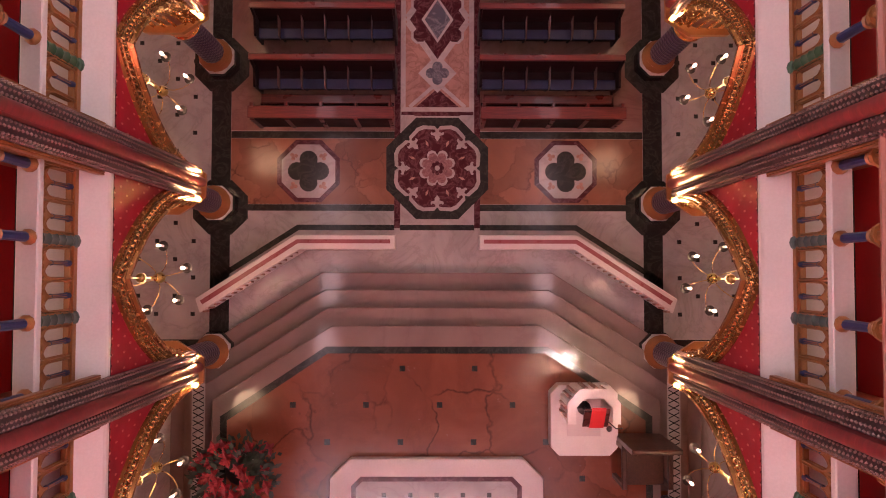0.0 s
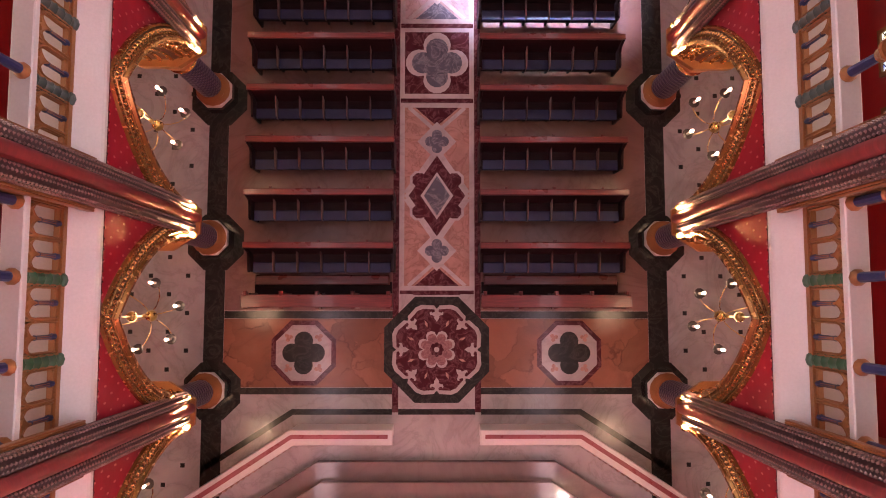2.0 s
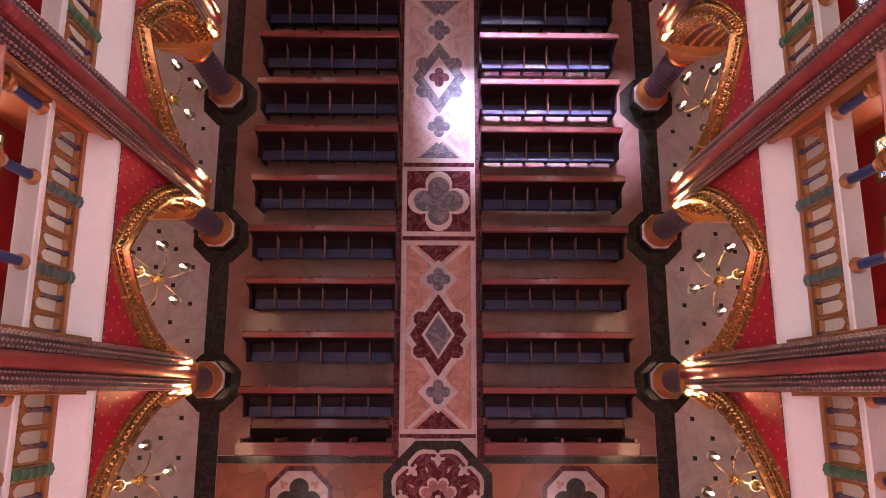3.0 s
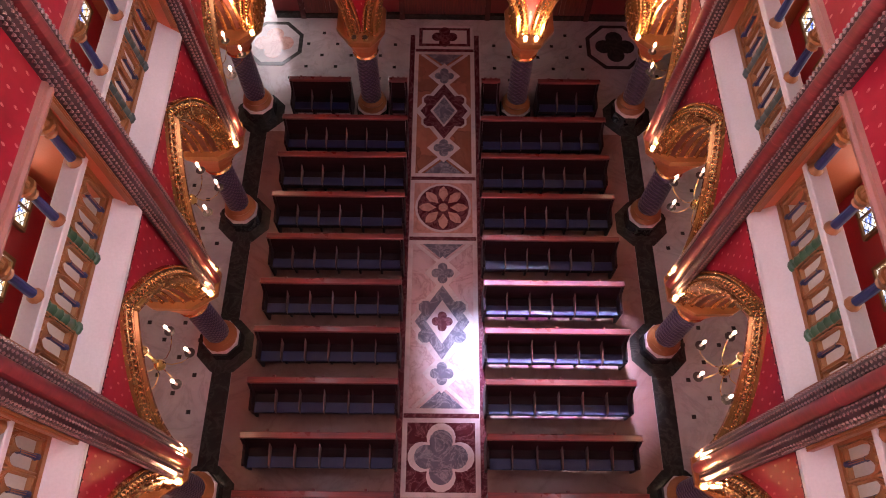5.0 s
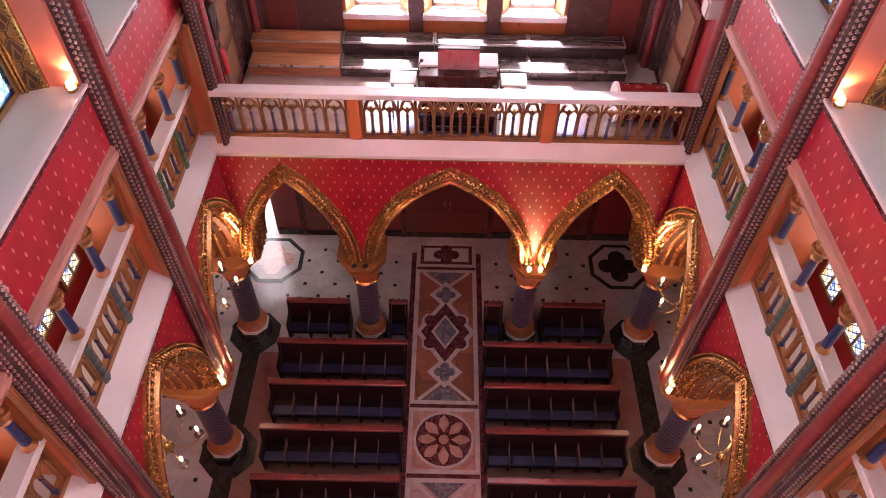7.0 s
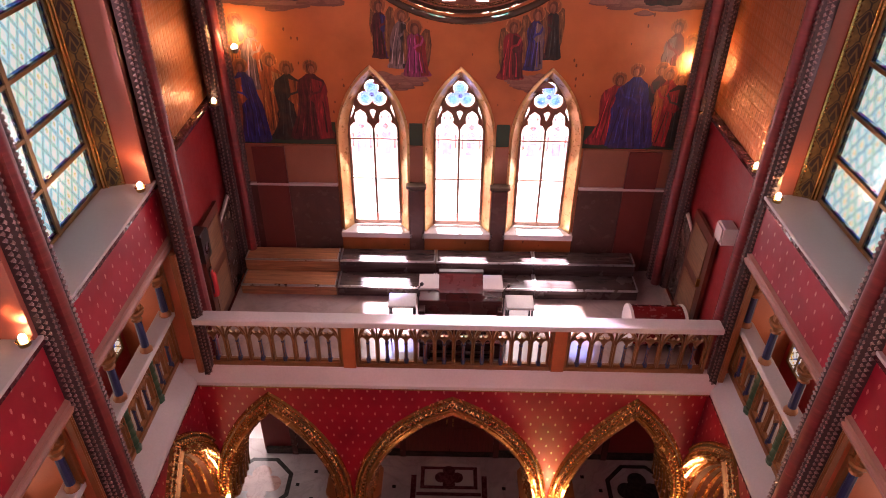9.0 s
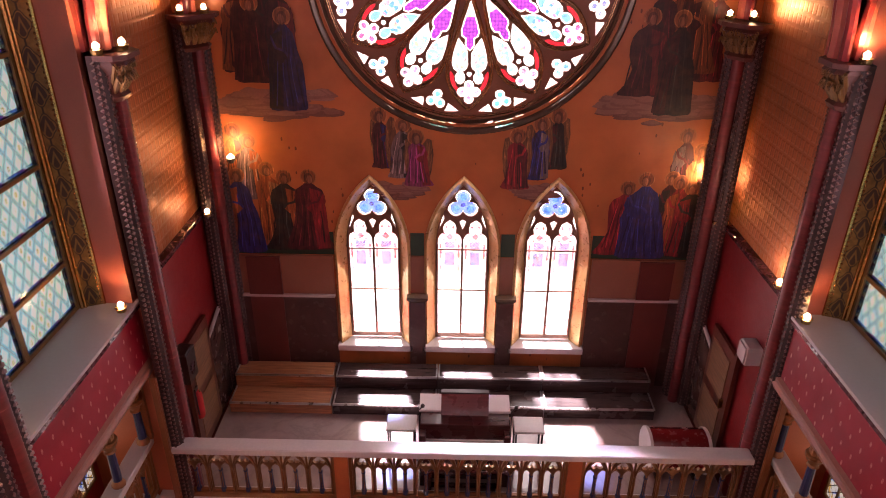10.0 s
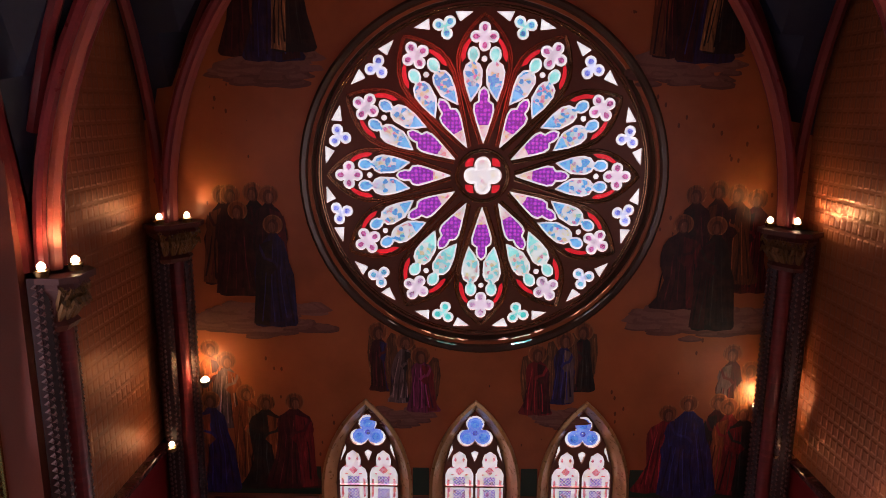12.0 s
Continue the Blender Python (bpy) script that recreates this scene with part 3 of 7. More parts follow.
# small dark squares of the side aisles and of the porch
dot = mesh_of("floor_dot", Geo().box(-0.038, 0.038, -0.038, 0.038, 0.0005, 0.004), M["black"])
for s in (-1, 1):
    for i in range(52):
        for j in range(3):
            x = s * (4.52 + 0.675 * j + (0.3375 if i % 2 else 0))
            y = -1.3 + 0.3375 * i
            if abs(x) < 6.1 and y < 16.4:
                shared("floor_dot", dot, floor, Matrix.Translation((x, y, 0)))
for i in range(6):
    for j in range(8):
        y = 14.75 + 0.3375 * i
        x = 1.15 + 0.675 * j * 0.5 + 0
        if (i + j) % 2 == 0 and x < 3.9:
            for s in (-1, 1):
                shared("floor_dot", dot, floor, Matrix.Translation((s * x, y, 0)))
for s in (-1, 1):
    inlay(octo(s * 3.98, 16.1, 0.72), "black", 2, "medallion_frame")
    inlay(octo(s * 3.98, 16.1, 0.62), "white", 3, "medallion_field")
    inlay(foil(s * 3.98, 16.1, 0.46), "rosy" if s < 0 else "black", 4, "quatrefoil")

# ---------------- sanctuary steps, dais and parapet ----------------
TREAD, RISE = 0.31, 0.185
DZ = 4 * RISE


def dais_poly(o):
    """Outline of a step, o metres outside the dais edge."""
    k = o * math.tan(radians(16.75))
    return [(-3.9 - o, FRONT + 0.1), (-3.9 - o, -2.75 + o * 0.55), (-1.83 - k, -1.46 + o), (1.83 + k, -1.46 + o), (3.9 + o, -2.75 + o * 0.55), (3.9 + o, FRONT + 0.1)]


for i in range(4):
    o = TREAD * (3 - i)
    z1 = RISE * (i + 1)
    p = dais_poly(o)
    q = dais_poly(o - 0.012)
    g = Geo().loft([[(x, y, RISE * i + 0.0) for x, y in q], [(x, y, z1 - 0.04) for x, y in q], [(x, y, z1 - 0.04) for x, y in p], [(x, y, z1 - 0.012) for x, y in p], [(x, y, z1) for x, y in q]])
    structure("altar_step", g, "step", "polished pinkish marble sanctuary step", "step")
dais_out = [(-3.76, FRONT + 0.2), (-3.76, -3.03), (-1.935, -1.82), (1.935, -1.82), (3.76, -3.03), (3.76, FRONT + 0.2)]
dais_in = [(-3.64, FRONT + 0.2), (-3.64, -3.1), (-1.9, -1.94), (1.9, -1.94), (3.64, -3.1), (3.64, FRONT + 0.2)]
inlay(dais_out, "black", 1, "dais_border", DZ)
inlay(dais_in, "dais", 2, "dais_floor", DZ)
for y, xs in ((-2.2, (-0.6, 0.66)), (-2.83, (-2.5, -1.23, 0.05, 1.32)), (-3.47, (-1.9, -0.63, 0.64, 1.9)), (-4.1, (-3.1, 2.53))):
    for x in xs:
        shared("dais_dot", dot, floor, Matrix.Translation((x, y, DZ + 0.006)) @ Matrix.Diagonal((1.3, 1.3, 1, 1)))
# patterned strips beside the dais
for s in (-1, 1):
    inlay(rect(s * 4.02, s * 4.25, FRONT, -2.2), "white", 3, "patterned_strip", DZ)
    for i in range(26):
        y = -2.3 - 0.13 * i
        inlay([(s * 4.04, y), (s * 4.23, y - 0.1), (s * 4.23, y - 0.12), (s * 4.04, y - 0.02)], "black", 4, "strip_bar", DZ)
        inlay([(s * 4.23, y), (s * 4.04, y - 0.1), (s * 4.04, y - 0.12), (s * 4.23, y - 0.02)], "black", 4.6, "strip_bar", DZ)

# altar platform
g = Geo()
alt = [(-1.83, FRONT + 1.5), (-1.83, -4.05), (-1.48, -3.72), (1.48, -3.72), (1.83, -4.05), (1.83, FRONT + 1.5)]
g.loft([[(x, y, DZ) for x, y in alt], [(x, y, DZ + 0.15) for x, y in alt], [(x * 0.994, y - 0.01, DZ + 0.165) for x, y in alt]])
structure("altar_platform", g, "ledge", "white marble altar platform with clipped corners", "platform")
AZ = DZ + 0.165
inlay([(-1.46, FRONT + 1.6), (-1.46, -4.18), (-1.3, -4.02), (1.3, -4.02), (1.46, -4.18), (1.46, FRONT + 1.6)], "maroon", 1, "platform_border", AZ)
inlay([(-1.38, FRONT + 1.6), (-1.38, -4.21), (-1.27, -4.1), (1.27, -4.1), (1.38, -4.21), (1.38, FRONT + 1.6)], "white", 2, "platform_field", AZ)
for j in range(-2, 3):
    shared("platform_dot", dot, floor, Matrix.Translation((0.5 * j * 0.9, -4.33, AZ + 0.007)))

# parapet in two halves, red band let into its top
for s in (-1, 1):
    wall = thing("parapet", "low white marble parapet with a red band along its top", "parapet", "sanctuary parapets", at=(s * 2.4, 0, 0))
    pin = [(s * 0.755, 0.11), (s * 2.47, 0.11), (s * 4.2, -1.0)]
    pout = [(s * 0.755, -0.11), (s * 2.40, -0.11), (s * 4.13, -1.21)]
    o = Vector((-s * 2.4, 0, 0))

    def ring(e, z):
        a = [(x, y + e) for x, y in pin]
        b = [(x, y - e) for x, y in pout]
        a[0], b[0] = (a[0][0] - s * e, a[0][1]), (b[0][0] - s * e, b[0][1])
        return [(x + o.x, y, z) for x, y in a + b[::-1]]

    part("body", Geo().loft([ring(-0.015, 0), ring(-0.015, 0.66)]), "ledge", wall)
    part("coping", Geo().loft([ring(-0.01, 0.66), ring(0.02, 0.69), ring(0.02, 0.77), ring(0.005, 0.79)]), "ledge", wall)
    mid = [(x + o.x, y, 0) for x, y in ((s * 0.82, 0.05), (s * 2.45, 0.05), (s * 4.12, -1.02), (s * 4.08, -1.09), (s * 2.43, -0.02), (s * 0.82, -0.02))]
    part("red_band", Geo().prism([(x, y) for x, y, z in mid], 0.79, 0.794), "band_red", wall, "dull red inlaid band")
    for i in range(17):
        t = (i + 0.5) / 17
        x, y = s * (2.45 + 1.66 * t) + o.x, -0.14 - 1.1 * t
        part("niche", Geo().box(x - 0.03, x + 0.03, y - 0.02, y + 0.012, 0.55, 0.74), "rosy", wall)

# ---------------- arcade columns ----------------
def column(x, y, ax, ay, blocked=True):
    """An arcade column; the capital flares to half widths ax, ay."""
    c = thing("arcade_column", "dark diapered column with gilt octagonal base and orange capital", "column", "arcade columns", at=(x, y, 0))
    part("plinth", Geo().lathe((0, 0, 0), [(0.36, 0.009), (0.36, 0.26), (0.34, 0.3)], 8, math.pi / 8), "black", c)
    part("base_edge", Geo().lathe((0, 0, 0), [(0.335, 0.3), (0.335, 0.36), (0.32, 0.375)], 8, math.pi / 8), "ledge", c, "pale octagonal edge")
    part("base", Geo().lathe((0, 0, 0), [(0.3, 0.375), (0.31, 0.42), (0.27, 0.46), (0.25, 0.5), (0.27, 0.55), (0.24, 0.6), (0.225, 0.62)], 16), "ochre", c, "gilded orange base mouldings", True)
    part("shaft", Geo().lathe((0, 0, 0), [(0.215, 0.62), (0.21, 1.95)], 16), "column", c, "dark blue-violet diapered shaft", True)
    part("neck_ring", Geo().lathe((0, 0, 0), [(0.22, 1.95), (0.255, 1.99), (0.22, 2.03)], 16), "gold", c, "", True)
    prof = [(0.0, 2.03, 0.22), (0.25, 2.25, 0.3), (0.6, 2.48, 0.36), (0.9, 2.62, 0.4), (1.0, 2.68, 0.42)]
    rings = []
    for f, z, r in prof:
        w, d = 0.22 + (ax - 0.22) * f, 0.22 + (ay - 0.22) * f
        k = 0.42
        rings.append([(sx * a, sy * b, z) for sx, sy, a, b in ((1, 1, w, d * k), (1, 1, w * k, d), (-1, 1, w * k, d), (-1, 1, w, d * k), (-1, -1, w, d * k), (-1, -1, w * k, d), (1, -1, w * k, d), (1, -1, w, d * k))])
    part("capital", Geo().loft(rings), "orange_paint", c, "flaring orange capital")
    top = rings[-1]
    part("abacus", Geo().loft([[(p[0] * 1.02, p[1] * 1.02, z) for p in top] for z in (2.68, 2.73)] + [[(p[0] * 1.06, p[1] * 1.06, z) for p in top] for z in (2.75, 2.815)]), "ochre", c, "gilt moulded slab")
    return c


for y in COLS:
    for s in (-1, 1):
        column(s * COLX, y, 0.62, 0.4)
for s in (-1, 1):
    column(s * COLX, ENDC, 0.62, 0.55)
    column(s * 1.55, ENDC - 0.02, 0.42, 0.55)


# ---------------- arches ----------------
def to_side(s, yc):
    return lambda u, d, z: (s * (FACE + 0.04 + d), yc + u, SPRING + z)


def to_end(xc):
    return lambda u, d, z: (xc + u, 13.8 + d, SPRING + z)


def band(g, fn, a, h, e0, d0, e1, d1, n=14, thick=None):
    """One facet of an arch moulding between two offsets (e outwards, d into the wall)."""
    p, q = arc2(a, h, n, e0), arc2(a, h, n, e1)
    vs = [fn(u, d0, z) for u, z in p] + [fn(u, d1, z) for u, z in q]
    m = len(p)
    g.add(vs, [(i, i + 1, m + i + 1, m + i) for i in range(m - 1)])


def roll(g, fn, a, h, e, d, r, n=14, k=6):
    pts = [fn(u, d, z) for u, z in arc2(a, h, n, e)]
    g.tube(pts, r, k)


def arch(fn, half, a, h, depth, x0, x1, top, label, group, leaves=True):
    """An arch wall panel: spandrel, moulded orders, soffit. half: its half width, x0..x1; a, h: the opening."""
    t = thing("arch", label, "arch", group, "structure")
    # spandrel faces
    e_out = 0.3
    out = arc2(a, h, 16, e_out)
    for d, nm in ((0.0, "spandrel"), (depth, "rear_spandrel")):
        g = Geo()
        pts = [(max(min(u, x1), x0), z) for u, z in out]
        m = len(pts)
        vs = [fn(u, d, z) for u, z in pts] + [fn(u, d, top) for u, z in pts]
        g.add(vs, [(i, i + 1, m + i + 1, m + i) for i in range(m - 1)])
        for u0, u1 in ((x0, pts[0][0]), (pts[-1][0], x1)):
            if u1 - u0 > 0.01:
                g.add([fn(u0, d, 0), fn(u1, d, 0), fn(u1, d, top), fn(u0, d, top)], [(0, 1, 2, 3)])
        part(nm, g, "red" if d == 0 else "plain_red", t, "crimson paint with pale motifs" if d == 0 else "")
    # hood that swells towards the opening, then two stepped orders and the soffit
    g = Geo()
    band(g, fn, a, h, 0.31, 0.0, 0.30, -0.04)
    band(g, fn, a, h, 0.30, -0.04, 0.265, -0.045)
    band(g, fn, a, h, 0.265, -0.045, 0.255, -0.02)
    roll(g, fn, a, h, 0.10, -0.085, 0.042)
    roll(g, fn, a, h, 0.15, -0.075, 0.016)
    roll(g, fn, a, h, 0.232, -0.045, 0.014)
    part("hood_mould", g, "arch_gold", t, "gilded hood mould", True)
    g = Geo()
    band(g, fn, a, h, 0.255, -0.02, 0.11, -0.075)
    part("hollow", g, "hollow", t, "gilt hollow darkened for shade, with leaf carving")
    g = Geo()
    band(g, fn, a, h, 0.10, -0.085, 0.06, -0.03)
    band(g, fn, a, h, 0.06, -0.03, 0.03, 0.16)
    roll(g, fn, a, h, 0.05, 0.0, 0.028)
    roll(g, fn, a, h, 0.03, 0.12, 0.03)
    part("gilt_rolls", g, "arch_gold", t, "gilded roll mouldings", True)
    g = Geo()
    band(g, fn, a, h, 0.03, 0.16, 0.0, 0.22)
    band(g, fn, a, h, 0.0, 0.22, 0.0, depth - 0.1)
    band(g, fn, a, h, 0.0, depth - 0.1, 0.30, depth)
    part("soffit", g, "soffit", t, "red painted soffit darkened for the shade between its rolls")
    for d, r in ((0.26, 0.034), (0.42, 0.042), (0.58, 0.042), (0.74, 0.03)):
        g = Geo()
        roll(g, fn, a, h, 0.008, d * depth / 0.9, r)
        part("soffit_roll", g, "arch_gold", t, "gilded roll under the arch", True)
    if leaves:
        g = Geo()
        # every boss: a round heart with a leaf lobe to each side and a tip towards the rim
        pts = arc2(a, h, 30, 0.185)
        edge = arc2(a, h, 30, 0.235)
        for i in range(1, len(pts) - 1):
            (u, z), (u2, z2) = pts[i], edge[i]
            du, dz = (pts[i + 1][0] - pts[i - 1][0]) * 0.22, (pts[i + 1][1] - pts[i - 1][1]) * 0.22
            g.ball(fn(u, -0.068, z), 0.026, 6, 4)
            for q in (-1, 1):
                g.tube([fn(u, -0.066, z), fn(u * 0.5 + u2 * 0.5 + q * du * 0.7, -0.07, z * 0.5 + z2 * 0.5 + q * dz * 0.7), fn(u2 + q * du, -0.045, z2 + q * dz)], [0.012, 0.018, 0.007], 5)
        pts = arc2(a, h, 46, 0.283)
        for i, (u, z) in enumerate(pts[1:-1]):
            g.ball(fn(u, -0.052, z), 0.02, 6, 4)
        part("leaf_carving", g, "gold", t, "row of gilded carved leaves", True)
    return t


for yc in BAYS:
    for s in (-1, 1):
        arch(to_side(s, yc), 0, 1.02, 2.1, 0.9, -PITCH / 2, PITCH / 2, LEDGE - 0.07 - SPRING, "pointed arcade arch with gilded mouldings on crimson wall", "arcade arches")
arch(to_end(0), 0, 1.2, 1.95, 0.75, -1.55, 1.55, LEDGE - 0.07 - SPRING, "pointed gallery arch with gilded mouldings on crimson wall", "gallery arches")
for s in (-1, 1):
    arch(to_end(s * 2.6), 0, 0.76, 1.9, 0.75, -1.05, 0.95 if s > 0 else 1.05, LEDGE - 0.07 - SPRING, "pointed gallery arch with gilded mouldings on crimson wall", "gallery arches")

# ---------------- white ledges, galleries' floors ----------------
for s in (-1, 1):
    sec = [(3.555, LEDGE - 0.07), (3.555, LEDGE - 0.015), (3.575, LEDGE + 0.015), (3.78, BASEZ - 0.01), (3.795, BASEZ), (4.3, BASEZ), (4.3, LEDGE - 0.07)]
    g = Geo().loft([[(s * x, y, z) for x, z in sec] for y in (FRONT, 13.9)])
    structure("gallery_ledge", g, "ledge", "white stone sloping gallery ledge along the nave", "ledge")
    g = Geo().box(s * 4.3, s * 6.3, FRONT, 13.78, LEDGE - 0.1, LEDGE - 0.01)
    structure("gallery_floor", g, "maroon", "polished marble floor of the side gallery", "floor")
    g = Geo()
    for i in range(150):
        y = FRONT + 6 + 0.115 * i
        g.ball((s * 3.565, y, LEDGE - 0.09), 0.02, 5, 3)
    g.box(s * 3.57, s * 3.61, FRONT, 13.78, LEDGE - 0.12, LEDGE - 0.07)
    structure("gallery_ledge_trim", g, "maroon", "dark beaded trim under the ledge", "trim")
sec = [(13.745, LEDGE - 0.07), (13.745, LEDGE - 0.015), (13.765, LEDGE + 0.015), (13.86, BASEZ - 0.01), (13.875, BASEZ), (14.05, BASEZ), (14.05, LEDGE - 0.07)]
g = Geo().loft([[(x, y, z) for y, z in sec] for x in (-3.75, 3.75)])
structure("rear_gallery_ledge", g, "ledge", "white stone sloping ledge along the rear gallery", "ledge")
g = Geo().box(-3.5, 3.5, 14.05, 16.75, LEDGE - 0.07, LEDGE - 0.002)
structure("rear_gallery_floor", g, "gallery_marble", "polished marble floor of the rear gallery", "floor")
g = Geo()
for i in range(120):
    g.ball((-3.4 + 6.8 * i / 119, 13.765, LEDGE - 0.09), 0.018, 5, 3)
g.box(-3.55, 3.55, 13.77, 13.81, LEDGE - 0.12, LEDGE - 0.075)
structure("rear_gallery_trim", g, "old_gold", "gilt beaded trim under the gallery ledge", "trim", True)


# ---------------- wall shafts ----------------
STUDS = {}


def stud_mesh(s, z0, z1, mat):
    """Staggered raised lozenges on one band, across u, out d."""
    key = (s, z0, z1, mat)
    if key not in STUDS:
        g = Geo()
        P, hw, hh = 0.062, 0.019, 0.025
        for i in range(int((z1 - z0) / P * 2) - 1):
            z = z0 + P * (i + 1) / 2
            for u, d, e in ((0.1, 0.112, 0.0), (0.2, 0.092, 0.01)) if i % 2 else ((0.15, 0.119, 0.003), (0.222, 0.06, 0.014)):
                o, q = d - 0.003, 0.55
                lo = [(u - hw, o, z), (u, o, z - hh), (u + hw, o - 2 * e, z), (u, o, z + hh)]
                hi = [(u - hw * q + e, d + 0.011, z), (u + e, d + 0.011, z - hh * q), (u + hw * q + e, d + 0.011 - e, z), (u + e, d + 0.011, z + hh * q)]
                g.add([(s * a, b, c) for a, b, c in lo + hi], [(0, 1, 5, 4), (1, 2, 6, 5), (2, 3, 7, 6), (3, 0, 4, 7), (4, 5, 6, 7)])
        STUDS[key] = mesh_of("scales", g, M[mat])
    return STUDS[key]


def wall_shaft(x, y, nx, ny, z0, z1, label="red roll shaft between scale-patterned bands on the nave wall", scales="scales", cw=1.0):
    """A vertical shaft cluster that stands proud of the wall; (nx, ny) points into the nave."""
    t = thing("wall_shaft", label, "wall shaft", "wall shafts", "structure", at=(x, y, 0))
    px, py = -ny, nx
    def P(u, d):
        return (px * u + nx * d, py * u + ny * d)
    roll_ring = [P(0.076 * math.cos(a), 0.11 + 0.076 * math.sin(a)) for a in [math.pi * i / 8 - 0.3 for i in range(8)] + [math.pi + 0.25]]
    base = [P(0.06, 0.0), P(-0.06, 0.0)]
    sec = roll_ring + base[::-1]
    part("roll", Geo().loft([[(a, b, z) for a, b in sec] for z in (z0, z1)]), "ringed", t, "worn dark red roll", True)
    turn = Matrix(((ny, nx, 0, 0), (-nx, ny, 0, 0), (0, 0, 1, 0), (0, 0, 0, 1)))
    for s in (-1, 1):
        sec = [P(s * u, d) for u, d in ((0.06, 0.0), (0.07, 0.09), (0.1, 0.112), (0.16, 0.119), (0.215, 0.08), (0.235, 0.0))]
        b = part("scale_band", Geo().loft([[(a, b, z) for a, b in sec] for z in (z0, z1)]), scales, t, "band of raised brown scales")
        shared("scales", stud_mesh(s, z0, z1, "stud" if scales == "scales" else "stud_shade"), b, turn)
        if ny == 0:
            g = Geo()
            for u, r in ((0.248, 0.014), (0.272, 0.012)):
                a, c = P(s * u, 0.0)
                g.tube([(a, c, BASEZ - 0.04), (a, c, BAND0)], r, 8)
            a, c = P(s * 0.238, -0.06)
            e, f = P(s * 0.284, -0.005)
            g.box(a, e, c, f, BASEZ - 0.04, BAND0)
            part("edge_moulding", g, "mould", t, "orange ochre edge moulding", True)
    # upper capital
    rings = [[(*P(sx * w * cw, dd), z) for sx, dd in ((-1, 0), (-1, d * 0.7), (-0.6, d), (0.6, d), (1, d * 0.7), (1, 0))] for z, w, d in ((CAPZ - 0.45, 0.18, 0.18), (CAPZ - 0.4, 0.2, 0.21), (CAPZ - 0.36, 0.18, 0.18), (CAPZ - 0.2, 0.2, 0.22), (CAPZ - 0.1, 0.26, 0.3), (CAPZ - 0.06, 0.25, 0.28), (CAPZ - 0.05, 0.3, 0.34), (CAPZ, 0.3, 0.34))]
    part("upper_capital", Geo().loft(rings), "cap_brown", t, "carved dark brown capital")
    g = Geo()
    # two tiers of curling leaves round the bell
    for tier, (zb, zt, n) in enumerate(((CAPZ - 0.36, CAPZ - 0.2, 5), (CAPZ - 0.28, CAPZ - 0.09, 6))):
        for i in range(n):
            f = (i + 0.5) / n * 2 - 1
            for q in (-0.025, 0.0, 0.025):
                pts = [P(f * cw * 0.18 + q * 0.5, 0.19 - 0.06 * f * f), P(f * cw * 0.2 + q, 0.225 - 0.07 * f * f), P(f * cw * 0.25 + q * 1.2, 0.3 - 0.1 * f * f), P(f * cw * 0.26 + q, 0.315 - 0.1 * f * f)]
                zs = (zb, zb + 0.07, zt, zt - 0.035 - abs(q))
                g.tube([(a, b, z) for (a, b), z in zip(pts, zs)], [0.012, 0.022, 0.02, 0.01], 5)
    part("capital_leaves", g, "old_gold", t, "gilt leaves", True)
    return t


for y in COLS:
    for s in (-1, 1):
        wall_shaft(s * FACE, y + 0.05, -s, 0, 2.82, CAPZ)
for s in (-1, 1):
    wall_shaft(3.62 if s > 0 else -3.43, ENDC - 0.1, -s, 0, LEDGE, CAPZ, "dark red roll shaft between scale-patterned bands darkened for shade", "scales_shade", 0.74)
    wall_shaft(s * 3.45, ENDW - (0.32 if s > 0 else 0.12), -s * 0.8, -0.6, LEDGE, CAPZ, "dark red roll shaft between scale-patterned bands darkened for shade", "scales_shade")


# ---------------- balustrades ----------------
from mathutils import geometry


def inside(p, poly):
    x, y = p
    hit = False
    for (x0, y0), (x1, y1) in zip(poly, poly[1:] + poly[:1]):
        if (y0 > y) != (y1 > y) and x < (x1 - x0) * (y - y0) / (y1 - y0) + x0:
            hit = not hit
    return hit


def plate(outer, holes, y0, y1):
    """A plate in the plane of the rear wall, from y0 to y1, with holes cut through it."""
    vs, es = [], []
    for loop in [outer] + holes:
        k = len(vs)
        vs += [Vector(p) for p in loop]
        es += [(k + i, k + (i + 1) % len(loop)) for i in range(len(loop))]
    v, e, f, _, _, _ = geometry.delaunay_2d_cdt(vs, es, [], 0, 1e-5)
    boxes = [(min(p[0] for p in h), max(p[0] for p in h), min(p[1] for p in h), max(p[1] for p in h), h) for h in holes]
    g = Geo()
    keep = []
    for tri in f:
        c = sum((v[i] for i in tri), Vector((0, 0))) / len(tri)
        if not inside(c, outer):
            continue
        if any(b[0] < c.x < b[1] and b[2] < c.y < b[3] and inside(c, b[4]) for b in boxes):
            continue
        keep.append(tuple(tri))
    n = len(v)
    g.add([(p.x, y0, p.y) for p in v] + [(p.x, y1, p.y) for p in v], keep + [tuple(n + i for i in reversed(t)) for t in keep])
    edge = {}
    for t in keep:
        for a, b in zip(t, t[1:] + t[:1]):
            edge[(a, b)] = 1
    g.f += [(a, b, n + b, n + a) for a, b in edge if (b, a) not in edge]
    return g


